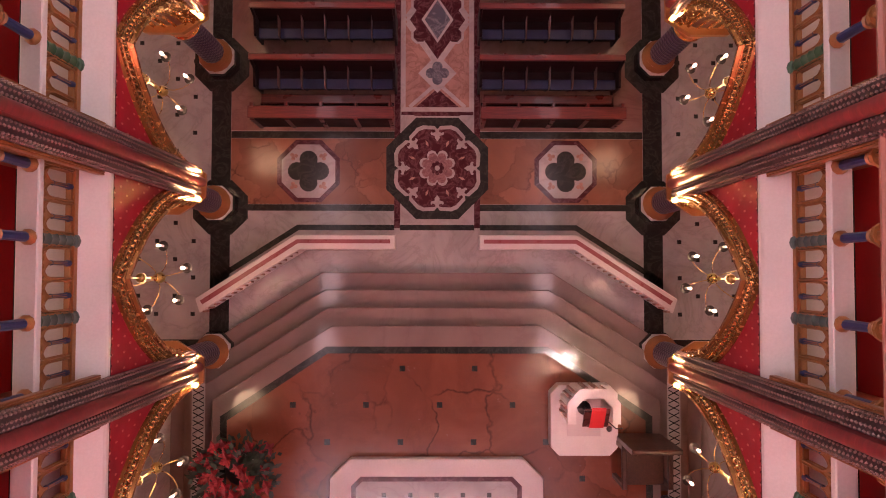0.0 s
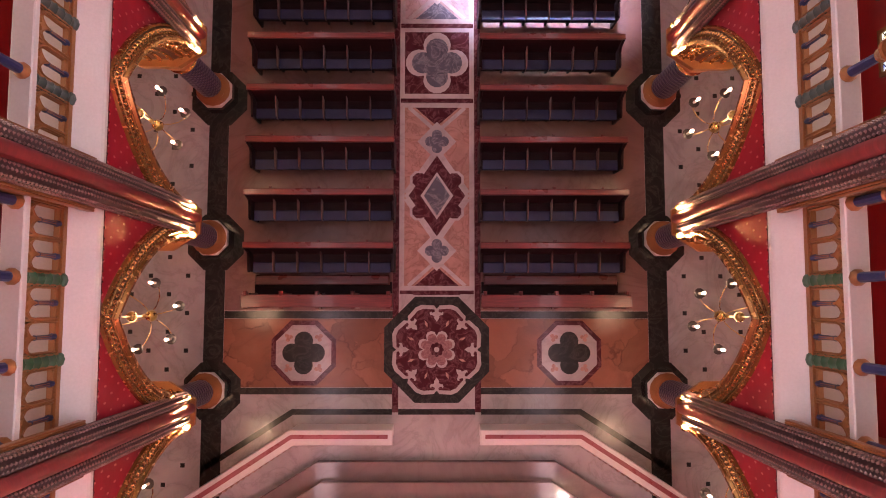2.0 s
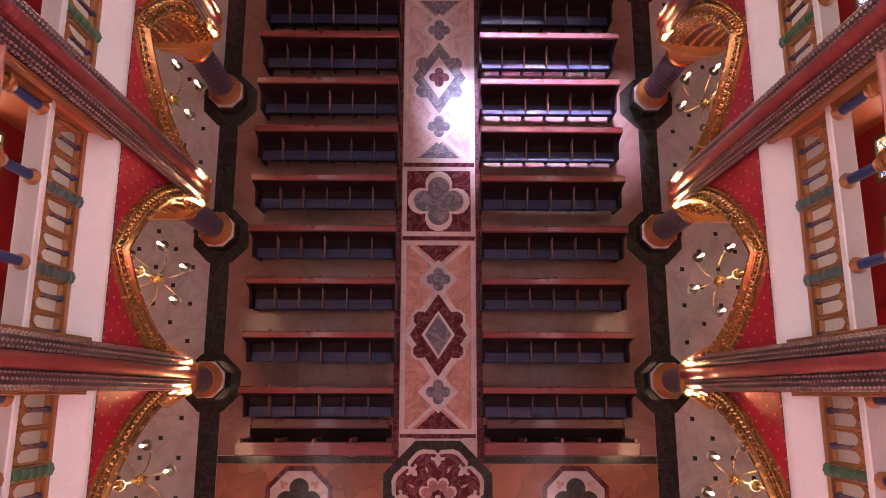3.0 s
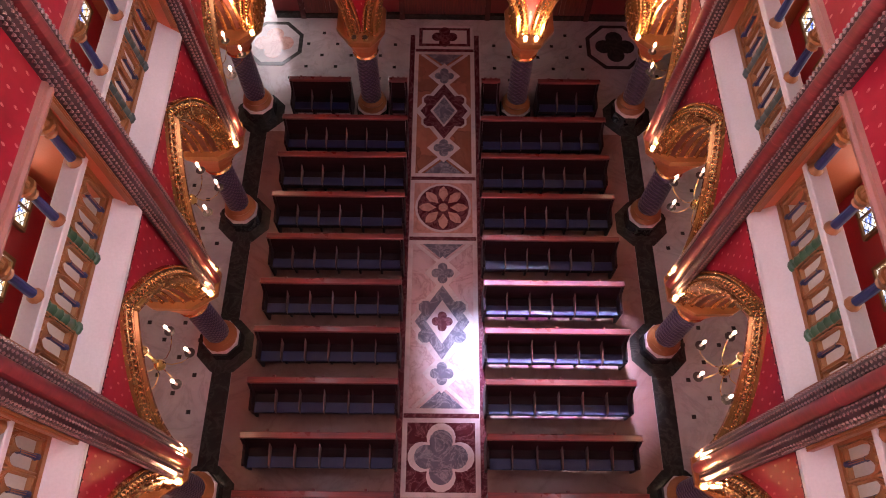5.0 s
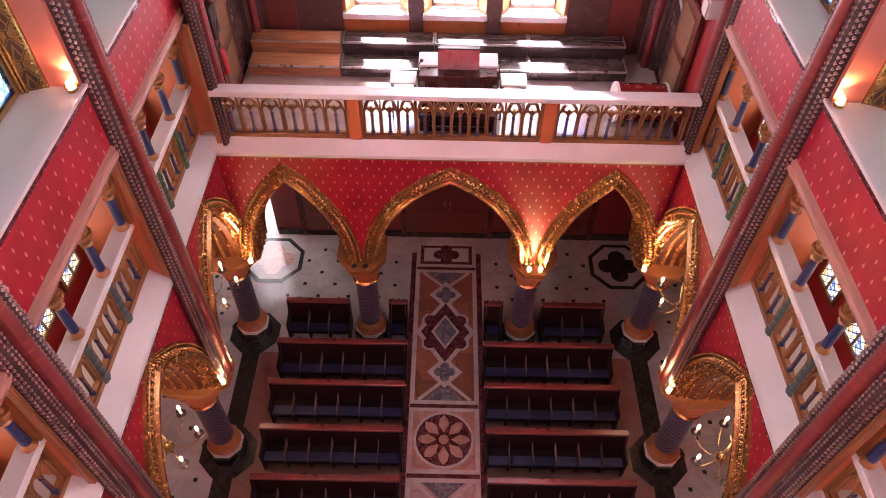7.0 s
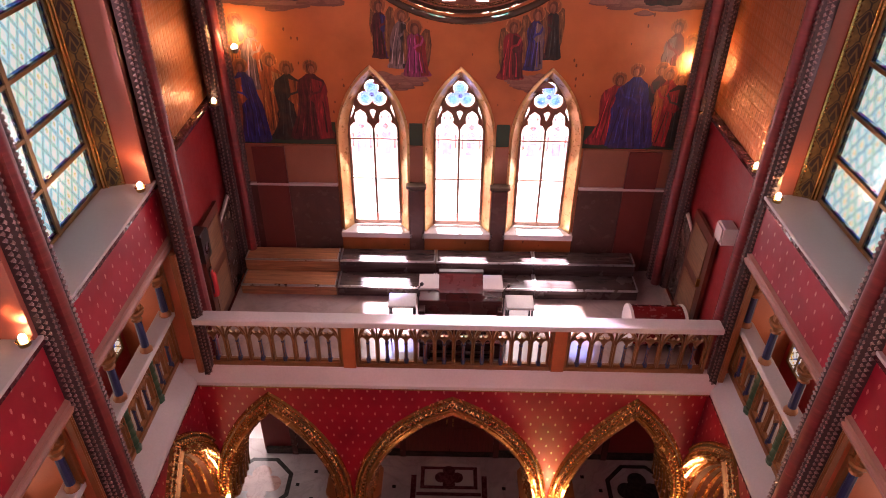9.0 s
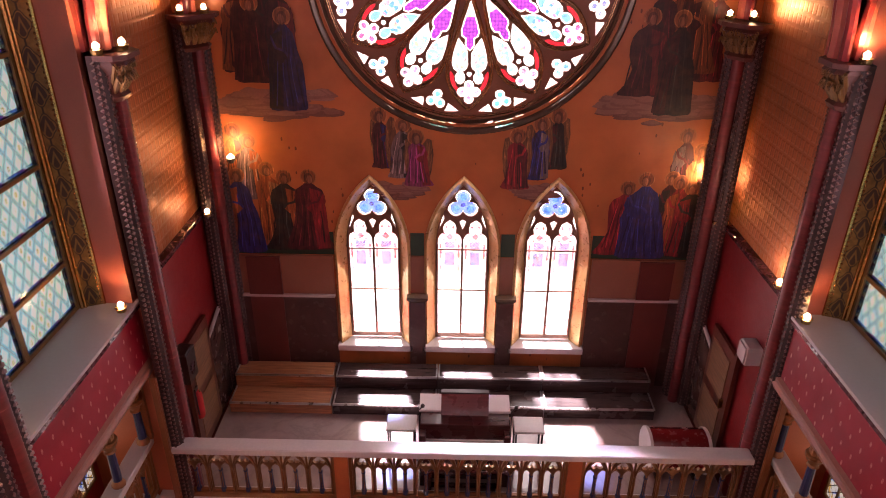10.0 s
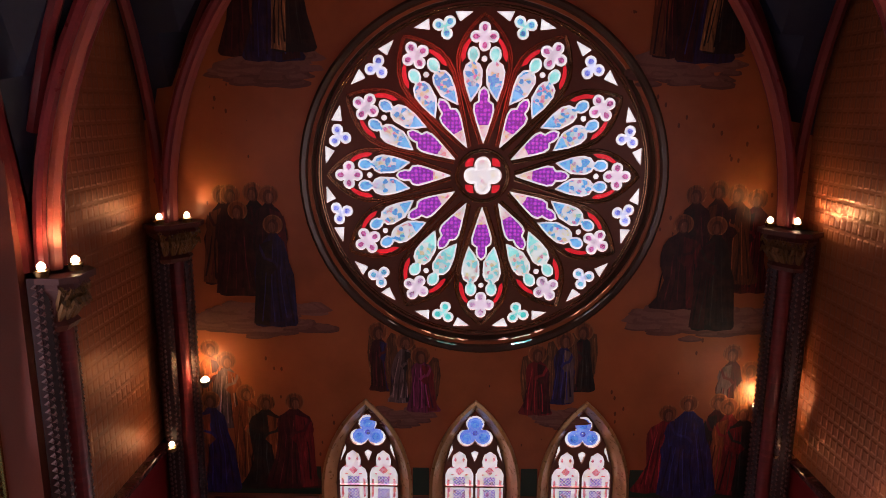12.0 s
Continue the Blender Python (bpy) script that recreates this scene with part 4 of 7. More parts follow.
def light_plate(w, h):
    """Tracery of one balustrade light: a pointed arch over two lancets and a quatrefoil eye."""
    holes = []
    a = w / 4 - 0.013
    zs = h * 0.54
    for s in (-1, 1):
        c = s * w / 4
        holes.append([(c - a, 0.03)] + [(c + u, zs + z) for u, z in arc2(a, a * 1.7, 4)] + [(c + a, 0.03)])
    holes.append(foil(0, zs + a * 1.7 + 0.095, w * 0.29, 4, math.pi / 4, 5, 0.6))
    for s in (-1, 1):
        holes.append([(s * (w / 2 - 0.012), h * 0.965), (s * w * 0.14, h * 0.965), (s * w * 0.36, h * 0.84), (s * (w / 2 - 0.012), h * 0.68)])
    g = plate([(-w / 2, 0), (w / 2, 0), (w / 2, h), (-w / 2, h)], holes, -0.022, 0.022)
    for y in (-0.026, 0.026):
        g.tube([(u, y, zs + z) for u, z in arc2(w / 2 - 0.016, h * 0.4, 6)], 0.011, 4)
        for s in (-1, 1):
            g.tube([(s * w / 4 + u, y, zs + z) for u, z in arc2(a + 0.008, a * 1.9, 4)], 0.007, 4)
            g.tube([(s * (w / 2 - 0.016), y, 0.0), (s * (w / 2 - 0.016), y, zs)], 0.011, 4)
    return g


def baluster_panel(w, h, n, gilt="ochre"):
    """Meshes of a panel w wide with n lights: gilt frame and tracery, and blue colonnettes."""
    fr = Geo()
    fr.box(-w / 2, w / 2, -0.05, 0.05, 0.0, 0.07)
    fr.box(-w / 2, w / 2, -0.05, 0.05, h - 0.05, h)
    fr.box(-w / 2, -w / 2 + 0.035, -0.045, 0.045, 0.07, h - 0.05)
    fr.box(w / 2 - 0.035, w / 2, -0.045, 0.045, 0.07, h - 0.05)
    cw = (w - 0.07) / n
    more = []
    tr = place(light_plate(cw, h - 0.12), lambda x, y, z: (x, y, z + 0.07))
    tr_mesh = mesh_of("tracery", tr, M[gilt])
    for i in range(n):
        c = -w / 2 + 0.035 + cw * (i + 0.5)
        more.append(("tracery", tr_mesh, c))
        more.append(("colonnette", COLONNETTE, c))
    return [("frame", mesh_of("frame", fr, M[gilt]), 0)] + more


BH = RAIL - 0.085 - BASEZ
COLONNETTE = mesh_of("colonnette", Geo().lathe((0, 0, 0), [(0.036, 0.07), (0.036, 0.12), (0.025, 0.14), (0.023, BH * 0.5), (0.03, BH * 0.52), (0.024, BH * 0.56)], 8), M["blue"], True)
side_panel = baluster_panel(0.74, BH, 2)
post = mesh_of("post", Geo().lathe((0, 0, 0), [(0.088, 0), (0.088, 0.05), (0.07, 0.07)] + [(r, BH * (k / 6) + d) for k in range(1, 6) for r, d in ((0.07, -0.025), (0.079, 0.0), (0.07, 0.025))] + [(0.07, BH - 0.05), (0.09, BH)], 10), M["green"], True)
post2 = post.copy()
post2.materials[0] = M["teal"]
for s in (-1, 1):
    for bi, yc in enumerate(BAYS):
        t = thing("balustrade", "ochre tracery balustrade with blue colonnettes, green posts and white rail", "balustrade", "gallery balustrades", at=(s * 3.84, yc, BASEZ))
        turn = Matrix.Rotation(math.pi / 2, 4, "Z")
        for k in (-1, 0, 1):
            for nm, me, u in side_panel:
                shared(nm, me, t, Matrix.Translation((0, 0.8 * k + u, 0)) @ turn)
        for k in (-1, 1):
            shared("post", post if bi % 2 else post2, t, Matrix.Translation((0, 0.4 * k, 0)))
        part("rail", Geo().box(-s * 0.13, s * 0.08, -1.17, 1.17, BH, RAIL - BASEZ, 0.012), "ledge", t, "white stone hand rail")
        for k in (-1, 1):
            part("end_post", Geo().box(-0.06, 0.06, k * 1.17, k * 1.2, 0, BH), "ochre", t, "ochre end post")

rear = thing("balustrade", "ochre tracery balustrade of the rear gallery with white rail", "balustrade", "gallery balustrades", at=(0, 13.92, BASEZ))
lp = baluster_panel(1.93, BH, 6, "brown_gilt")
mp = baluster_panel(2.66, BH, 10, "brown_gilt")
for cx, pn in ((-2.47, lp), (0, mp), (2.47, lp)):
    for nm, me, u in pn:
        shared(nm, me, rear, Matrix.Translation((cx + u, 0, 0)))
for x in (-1.42, 1.42):
    part("post", Geo().box(x - 0.085, x + 0.085, -0.07, 0.07, 0, BH), "orange_paint", rear, "plain orange post")
part("rail", Geo().box(-3.5, 3.5, -0.15, 0.06, BH, RAIL - BASEZ, 0.012), "ledge", rear, "white stone hand rail")


# ---------------- upper gallery arcade, crimson band, sills and windows ----------------
def gallery_screen(s, yc):
    """Two blue colonnettes with three cusped gilt arches over them, under the crimson band."""
    t = thing("gallery_screen", "blue colonnettes carrying cusped gilt arches above the rail", "arcade screen", "gallery screens", "structure", at=(s * 3.79, yc, RAIL))
    H = BAND0 - RAIL
    shaft = [(0.05, 0.07), (0.044, 0.48)]
    foot = [(0.078, 0.0), (0.078, 0.03), (0.06, 0.055), (0.05, 0.075)]
    bell = [(0.045, 0.47), (0.066, 0.49), (0.05, 0.51), (0.062, 0.55), (0.09, 0.58), (0.1, 0.61), (0.11, 0.62), (0.105, 0.655), (0.08, 0.66)]
    for y in (-1.08, -0.4, 0.4, 1.08):
        col = part("colonnette", Geo().lathe((0, y, 0), shaft, 10), "blue", t, "blue painted shaft", True)
        part("base", Geo().lathe((0, y, 0), foot, 10), "ochre", col, "", True)
        part("capital", Geo().lathe((0, y, 0), bell, 10), "ochre", col, "", True)
    for k in (-1, 0, 1):
        w = 0.33 if k == 0 else 0.29
        c = 0.74 * k
        g = Geo()
        for e, dx, r in ((0.0, 0.0, 0.045), (0.045, -s * 0.045, 0.032), (0.05, s * 0.05, 0.03)):
            g.tube([(dx, c + u, 0.65 + z) for u, z in arc2(w, 0.35, 7, e)], r, 6)
        for q in (-1, 1):
            g.tube([(0, c + q * u, 0.65 + z) for u, z in ((0.3, 0.06), (0.2, 0.07), (0.13, 0.12), (0.14, 0.2), (0.2, 0.24))], [0.035, 0.03, 0.024, 0.024, 0.034], 5)
            g.ball((0, c + q * 0.13, 0.65 + 0.1), 0.04, 6, 4)
        part("cusped_arch", g, "ochre", t, "gilt cusped arch", True)
    for q in (-1, 1):
        part("respond", Geo().box(-0.07, 0.09, q * 1.13, q * 1.19, 0, H), "ochre", t, "ochre side strip")
    part("lintel", Geo().box(-0.1, 0.12, -1.19, 1.19, H - 0.07, H), "ochre", t, "ochre lintel")
    return t


_g = Geo()
for _i in range(118):
    _g.lathe((0, 0, 0.03 + 0.05 * _i), [(0.002, -0.017), (0.017, 0.0), (0.002, 0.017)], 4)
BEADS = mesh_of("bead_row", _g, M["gold"])


def window_bay(s, yc, n):
    """Crimson band, sill, splayed gilt reveals and a leaded window high in the nave wall."""
    X = s * 4.1
    b = Geo().box(s * FACE, s * 4.3, yc - 1.18, yc + 1.18, BAND0, SILL)
    structure("wall_band", b, "red", "crimson wall band with pale motifs under the window", "wall")
    g = Geo().box(s * (FACE - 0.035), s * FACE, yc - 1.18, yc + 1.18, SILL - 0.05, SILL)
    for i in range(26):
        g.ball((s * (FACE - 0.03), yc - 1.15 + 0.092 * i, SILL - 0.025), 0.016, 5, 3)
    structure("band_trim", g, "maroon", "dark beaded trim along the sill", "trim")
    g = Geo().loft([[(s * x, y, z) for x, z in ((FACE + 0.02, BAND0 - 0.02), (FACE - 0.035, BAND0 - 0.02), (FACE - 0.05, BAND0 + 0.03), (FACE - 0.03, BAND0 + 0.06), (FACE - 0.035, BAND0 + 0.11), (FACE, BAND0 + 0.14), (FACE + 0.02, BAND0 + 0.14))] for y in (yc - 1.18, yc + 1.18)])
    structure("band_trim", g, "rose_trim", "pale salmon moulding under the crimson band", "trim")
    g = Geo().box(s * (FACE - 0.04), X, yc - 1.2, yc + 1.2, SILL + 0.001, SILL + 0.035, 0.006)
    structure("window_sill", g, "sill", "broad pale stone window sill", "sill")
    for q in (-1, 1):
        z0, z1 = SILL + 0.035, 14.4
        g = Geo().loft([[(s * FACE, yc + q * 1.1, z), (s * 3.86, yc + q * 1.1, z), (s * 3.86, yc + q * 1.4, z), (s * FACE, yc + q * 1.4, z)] for z in (z0, z1)])
        structure("window_reveal", g, "reveal", "brown-red painted window reveal", "wall")
        g = Geo().loft([[(s * 3.86, yc + q * 1.08, z), (s * 4.05, yc + q * 1.0, z), (s * 4.3, yc + q * 1.0, z), (s * 4.3, yc + q * 1.3, z), (s * 3.86, yc + q * 1.3, z)] for z in (z0, z1)])
        structure("window_splay", g, "splay", "green and gold patterned window splay", "wall")
        g = Geo()
        g.box(s * 3.838, s * 3.862, yc + q * 1.075, yc + q * 1.12, z0, z1)
        for r, x, o in ((0.022, 4.045, 0.99), (0.014, 4.01, 1.0)):
            g.tube([(s * x, yc + q * o, z0), (s * x, yc + q * o, z1)], r, 6)
        e = structure("splay_edge", g, "gold", "gilt edge of the window splay", "trim")
        shared("bead_row", BEADS, e, Matrix.Translation((s * 3.875, yc + q * 1.075, z0)))
    w = thing("window", "tall leaded window of pale blue-green stained glass", "window", "nave windows", "structure", at=(X, yc, SILL + 0.035))
    fr = Geo()
    HW, HH = 0.98, 3.4
    for y in (-HW, 0, HW):
        fr.box(-0.03, 0.03, y - 0.03, y + 0.03, 0, HH + 1.4)
    zs = [0.02 + 0.53 * i for i in range(10)]
    for z in zs:
        fr.box(-0.025, 0.025, -HW, HW, z - 0.02, z + 0.02)
    part("window_frame", fr, "old_gold", w, "gilt metal frame")
    for i in range(9):
        for y0, y1 in ((-HW, 0), (0, HW)):
            part("pane", Geo().box(-0.006, 0.006, y0 + 0.03, y1 - 0.03, zs[i] + 0.02, zs[i + 1] - 0.02), "grisaille", w)
            e = Geo()
            for (a0, a1, b0, b1) in ((y0 + 0.03, y1 - 0.03, zs[i] + 0.02, zs[i] + 0.055), (y0 + 0.03, y0 + 0.065, zs[i] + 0.055, zs[i + 1] - 0.02), (y1 - 0.065, y1 - 0.03, zs[i] + 0.055, zs[i + 1] - 0.02)):
                e.box(-0.009, 0.009, a0, a1, b0, b1)
            part("pane_border", e, "glass_blue", w, "border of blue, purple and pearl glass")


def splay_material():
    """Old gold ground with a column of dark leafy medallions on a stem."""
    n = Nodes("green_gold_splay")
    x, y, z = n.xyz()
    u = n.math("DIVIDE", n.math("SUBTRACT", n.math("ABSOLUTE", x), 3.955), 0.075)
    v = n.math("DIVIDE", n.math("SUBTRACT", n.math("FRACT", n.math("DIVIDE", z, 0.31)), 0.5), 0.38)
    r = n.math("SQRT", n.math("ADD", n.math("MULTIPLY", u, u), n.math("MULTIPLY", v, v)))
    th = n.math("ARCTAN2", v, u)
    foil4 = n.math("SUBTRACT", r, n.math("MULTIPLY", n.math("COSINE", n.math("MULTIPLY", th, 4.0)), 0.11))
    fill = n.math("LESS_THAN", foil4, 0.78)
    ring = n.math("MULTIPLY", n.math("LESS_THAN", foil4, 0.98), n.math("GREATER_THAN", foil4, 0.88))
    petal = n.math("GREATER_THAN", n.math("SINE", n.math("ADD", n.math("MULTIPLY", n.math("ABSOLUTE", u), 9.0), n.math("MULTIPLY", v, 4.0))), 0.55)
    stem = n.math("MULTIPLY", n.math("LESS_THAN", n.math("ABSOLUTE", u), 0.1), n.math("GREATER_THAN", n.math("ABSOLUTE", v), 1.0))
    ground = n.ramp(n.noise(14, 5), [(0.3, (0.1, 0.06, 0.018)), (0.55, (0.17, 0.1, 0.03)), (0.75, (0.24, 0.14, 0.045))])
    col = n.mix(fill, ground, n.mix(petal, (0.035, 0.018, 0.015), (0.14, 0.085, 0.03)))
    col = n.mix(n.math("MAXIMUM", ring, stem), col, (0.025, 0.016, 0.012))
    n.bump(n.noise(40, 3), 0.2, 0.004)
    return n.done(col, 0.38, 0.3)


M["splay"] = splay_material()
def leaded_lit(name):
    """Leaded glass that glows by itself, as if backlit: pale quarries, blue and gold roundels."""
    n = Nodes(name)
    x, y, z = n.xyz()
    a = n.math("ABSOLUTE", n.math("SUBTRACT", n.math("FRACT", n.math("MULTIPLY", n.math("ADD", y, z), 9.0)), 0.5))
    b = n.math("ABSOLUTE", n.math("SUBTRACT", n.math("FRACT", n.math("MULTIPLY", n.math("SUBTRACT", y, z), 9.0)), 0.5))
    lead = n.math("GREATER_THAN", n.math("MAXIMUM", a, b), 0.43)
    col = n.ramp(n.noise(9, 2), [(0.38, (0.12, 0.22, 0.6)), (0.47, (0.8, 0.85, 0.8)), (0.6, (0.9, 0.85, 0.7)), (0.68, (0.6, 0.35, 0.1))])
    col = n.mix(lead, col, (0.02, 0.02, 0.02))
    n.put(n.b.inputs["Base Color"], col)
    n.put(n.b.inputs["Emission Color"], col)
    n.b.inputs["Emission Strength"].default_value = 1.1
    n.b.inputs["Roughness"].default_value = 0.15
    return n.m


M["lit_glass"] = leaded_lit("glowing_leaded_glass")
M["grisaille"] = stained("pale_lattice_glass", "grisaille")
M["glass_blue"] = stained("blue_border_glass", "beaded")
for s in (-1, 1):
    for i, yc in enumerate(BAYS):
        gallery_screen(s, yc)
        window_bay(s, yc, i)
    # piers between the bays
    for y in COLS + [ENDC]:
        g = Geo().box(s * FACE, s * 4.75, y - 0.16, y + 0.16, LEDGE, BAND0 + 0.02)
        structure("pier", g, "lit_pier", "pier between the gallery bays, coloured bright orange for warm lamp light", "pier")
        g = Geo().box(s * FACE, s * 4.45, y - 0.16, y + 0.16, BAND0 + 0.02, 14.5)
        structure("pier", g, "pink", "salmon painted wall pier between bays", "pier")
    # outer gallery wall with small windows, gallery roof, daylight beyond
    g = Geo().box(s * 6.2, s * 6.4, FRONT, 17.3, 0, 5.3)
    structure("wall_outer", g, "plain_red", "plain red outer wall of the side aisle", "wall")
    g = Geo().box(s * 4.5, s * 4.68, FRONT, ENDC, LEDGE - 0.05, 8.1)
    structure("wall_gallery", g, "plain_red", "plain red wall behind the side gallery", "wall")
    g = Geo().box(s * 4.475, s * 4.5, FRONT, ENDC, LEDGE - 0.01, LEDGE + 0.14)
    structure("baseboard", g, "black", "dark baseboard of the side gallery", "baseboard")
    g = Geo().box(s * 4.3, s * 4.5, FRONT, ENDC, 7.75, 7.9)
    structure("gallery_roof", g, "pink", "salmon painted ceiling over the side gallery", "ceiling")

# bright overcast distance beyond the high windows, far outside
for s in (-1, 1):
    g = Geo().box(s * 4.17, s * 4.2, FRONT, ENDC, 8.2, 14.4)
    structure("backdrop", g, "day_side", "bright hazy sky outside the high windows", "backdrop")
    g = Geo().box(s * 40, s * 40.5, -60, 70, -5, 30)
    structure("backdrop", g, "day", "bright hazy distance outside the church", "backdrop")

# ---------------- vault ----------------
def arch_z(u, a, h):
    c = (h * h - a * a) / (2 * a)
    R = a + c
    return math.sqrt(max(0.0, R * R - (abs(u) + c) ** 2))


g = Geo()
ys = []
edges = [COLS[0] - PITCH] + COLS + [ENDC, ENDW + 0.15]
for e0, e1 in zip(edges, edges[1:]):
    NX, NY = 36, 12
    k = len(g.v)
    vs = []
    for j in range(NY + 1):
        v = -1 + 2 * j / NY
        y = (e0 + e1) / 2 + v * (e1 - e0) / 2
        for i in range(NX + 1):
            x = -4.3 + 8.6 * i / NX
            z = CAPZ + max(arch_z(min(1, abs(x) / 3.6) * 3.6, 3.6, 4.3), arch_z(v * 1.3, 1.3, 3.3))
            vs.append((x, y, z))
    W = NX + 1
    g.add(vs, [(j * W + i, j * W + i + 1, (j + 1) * W + i + 1, (j + 1) * W + i) for j in range(NY) for i in range(NX)])
structure("ceiling", g, "vault", "night-blue painted groin vault", "ceiling", True)
for y in COLS + [ENDC, ENDW - 0.12]:
    t = thing("vault_rib", "red and orange moulded vault rib", "vault rib", "vault ribs", "structure")
    for dx, r, m in ((0.0, 0.085, "pink"), (-0.13, 0.05, "roll"), (0.13, 0.05, "roll")):
        pts = [(u, y + dx, CAPZ + z) for u, z in arc2(3.42, 4.15, 20)]
        part("rib", Geo().tube(pts, r, 8), m, t, "", True)
for e0, e1 in zip(edges[1:-1], edges[2:]):
    for s in (-1, 1):
        t = thing("wall_rib", "slim red rib along the window arch", "vault rib", "wall ribs", "structure")
        pts = [(s * 3.56, (e0 + e1) / 2 + u * (e1 - e0) / 2.6, CAPZ + z) for u, z in arc2(1.2, 3.2, 12)]
        part("rib", Geo().tube(pts, 0.06, 7), "roll", t, "", True)
        t = thing("cross_rib", "diagonal red vault rib", "vault rib", "cross ribs", "structure")
        for q in (-1, 1):
            pts = []
            for i in range(15):
                f = i / 14
                x = 3.45 * (1 - f)
                pts.append((s * x, (e0 + e1) / 2 + q * (e1 - e0) / 2 * (1 - f) ** 1.25, CAPZ - 0.06 + arch_z(x, 3.6, 4.3)))
            part("rib", Geo().tube(pts, 0.055, 7), "roll", t, "", True)

M["porch"] = painted("dark_red_porch_paint", (0.16, 0.02, 0.018), 0.4, var=0.25)
# porch wall under the gallery, walls that close the place
g = Geo().box(-6.4, -4.98, 17.0, 17.3, 0, 2.5).box(-4.05, 6.4, 17.0, 17.3, 0, 2.5).box(-6.4, 6.4, 17.0, 17.3, 2.5, 5.2)
structure("wall_porch", g, "porch", "dark red porch wall behind the last pews", "wall")
g = Geo().box(-6.4, 6.4, FRONT - 0.2, FRONT, 0, 15.6)
structure("wall_front", g, "plain_red", "red wall behind the altar", "wall")
g = Geo().box(-4.6, 4.6, 16.96, 17.3, 5.2, 6.0)
structure("wall_sill", g, "plain_red", "wall under the rear windows", "wall")
for s in (-1, 1):
    g = Geo().box(s * 4.4, s * 6.4, 14.2, 17.3, 5.2, 15.0)
    structure("wall_tower", g, "plain_red", "plain tower wall beside the rear gallery", "wall")


# ---------------- lamps ----------------
def lamp_light(name, kind, energy, color, at, parent=None, size=0.04, target=None, spot=None):
    d = bpy.data.lights.new(name, kind)
    d.energy, d.color = energy, color
    if kind in ("POINT", "SPOT"):
        d.shadow_soft_size = size
    ob = new(name, d)
    if target is not None:
        ob.matrix_world = look(at, target)
    else:
        ob.location = at
    if spot:
        d.spot_size, d.spot_blend = radians(spot), 0.8
    ob.parent = parent
    return ob


WARM = (1.0, 0.52, 0.2)
lamp_meshes = [("housing", mesh_of("housing", Geo().lathe((0, 0, 0), [(0.05, 0), (0.055, 0.03), (0.065, 0.05)], 10), M["brass"], True)),
               ("bulb", mesh_of("bulb", Geo().lathe((0, 0, 0), [(0.02, 0.05), (0.033, 0.065), (0.031, 0.09), (0.012, 0.112)], 10), M["bulb"], True))]


def uplight(x, y, z, power, aim=(0, 0, 1), label="small warm uplight standing on the capital", goal=None, cone=165, tint=WARM):
    """A small lamp at the foot of a wall; goal: where it is turned, from its own foot."""
    t = thing("uplight", label, "lamp", "uplights", at=(x, y, z))
    for nm, me in lamp_meshes:
        shared(nm, me, t)
    at = (aim[0] * 0.06, aim[1] * 0.06, 0.17)
    lamp_light("uplight_beam", "SPOT", power, tint, at, t, 0.03, goal or (at[0] - aim[0] * 0.25, at[1] - aim[1] * 0.25, 1.17), cone)
    return t


UP, UP2, UP3 = 44.0, 18.0, 30.0
for y in COLS[1:]:
    for s in (-1, 1):
        for q in (-1, 1):
            uplight(s * 3.46, y + q * 0.2, 2.818, UP, (-s, 0))
for y in COLS[2:] + [ENDC - 0.1]:
    for s in (-1, 1):
        for q in (-1, 1):
            if y > ENDC - 0.5 and q > 0:
                continue
            uplight(s * 3.6, y + q * 0.3, SILL + 0.036, UP2, (s * 0.3, 0), "small warm uplight at the end of the window sill")
for s in (-1, 1):
    uplight(s * 3.5, 13.68, 2.818, UP * 1.4, (0, -1))
    for k in (-1, 1):
        if s < 0:
            t = thing("uplight", "small unlit brass uplight on the capital", "lamp", "uplights", at=(-1.55 + k * 0.1, 13.62, 2.818))
            shared("housing", lamp_meshes[0][1], t)
            part("cap", Geo().lathe((0, 0, 0.05), [(0.05, 0), (0.045, 0.012), (0.02, 0.016)], 10), "metal", t, "dark lens")
        if s > 0:
            uplight(1.55 + k * 0.1, 13.62, 2.818, UP * 1.6, (0, -1))
    xr = 3.5 if s > 0 else -3.3
    uplight(xr + 0.05 * s, ENDC - 0.26, CAPZ, UP3 * 2.2, (-s, 0), "warm uplight on the upper capital", (s * 0.4, 0.5, 0.9) if s > 0 else None)
    uplight(xr - 0.08 * s, ENDC - 0.02, CAPZ, UP3 * 1.9, (-s, 0), "warm uplight on the upper capital")
    uplight(s * 3.2, ENDW - (0.25 if s > 0 else 0.2), CAPZ, UP3 * (0.9 if s > 0 else 0.8), (-s * 0.5, 0), "warm uplight on the upper capital", (-s * 0.4, 0.35, 0.75), 110)
    uplight(s * 3.46, ENDW - 0.32, CAPZ, UP3 * (2.2 if s > 0 else 0.6), (0, -0.5), "warm uplight on the upper capital", (s * 0.5, -0.5, 0.55), 150)
    uplight(s * 3.46, ENDW - 0.45, 8.425, UP3 * (1.6 if s > 0 else 0.5), (-s * 0.5, -0.3), "warm uplight on the painted side wall", (s * 0.3, -0.9, 0.6), 130)
uplight(3.6, ENDC + 0.3, 8.425, UP3 * 2.2, (-0.6, 0), "pale uplight on the ledge of the painted side wall", (0.3, 0.8, 0.55), 140, (1.0, 0.76, 0.6))


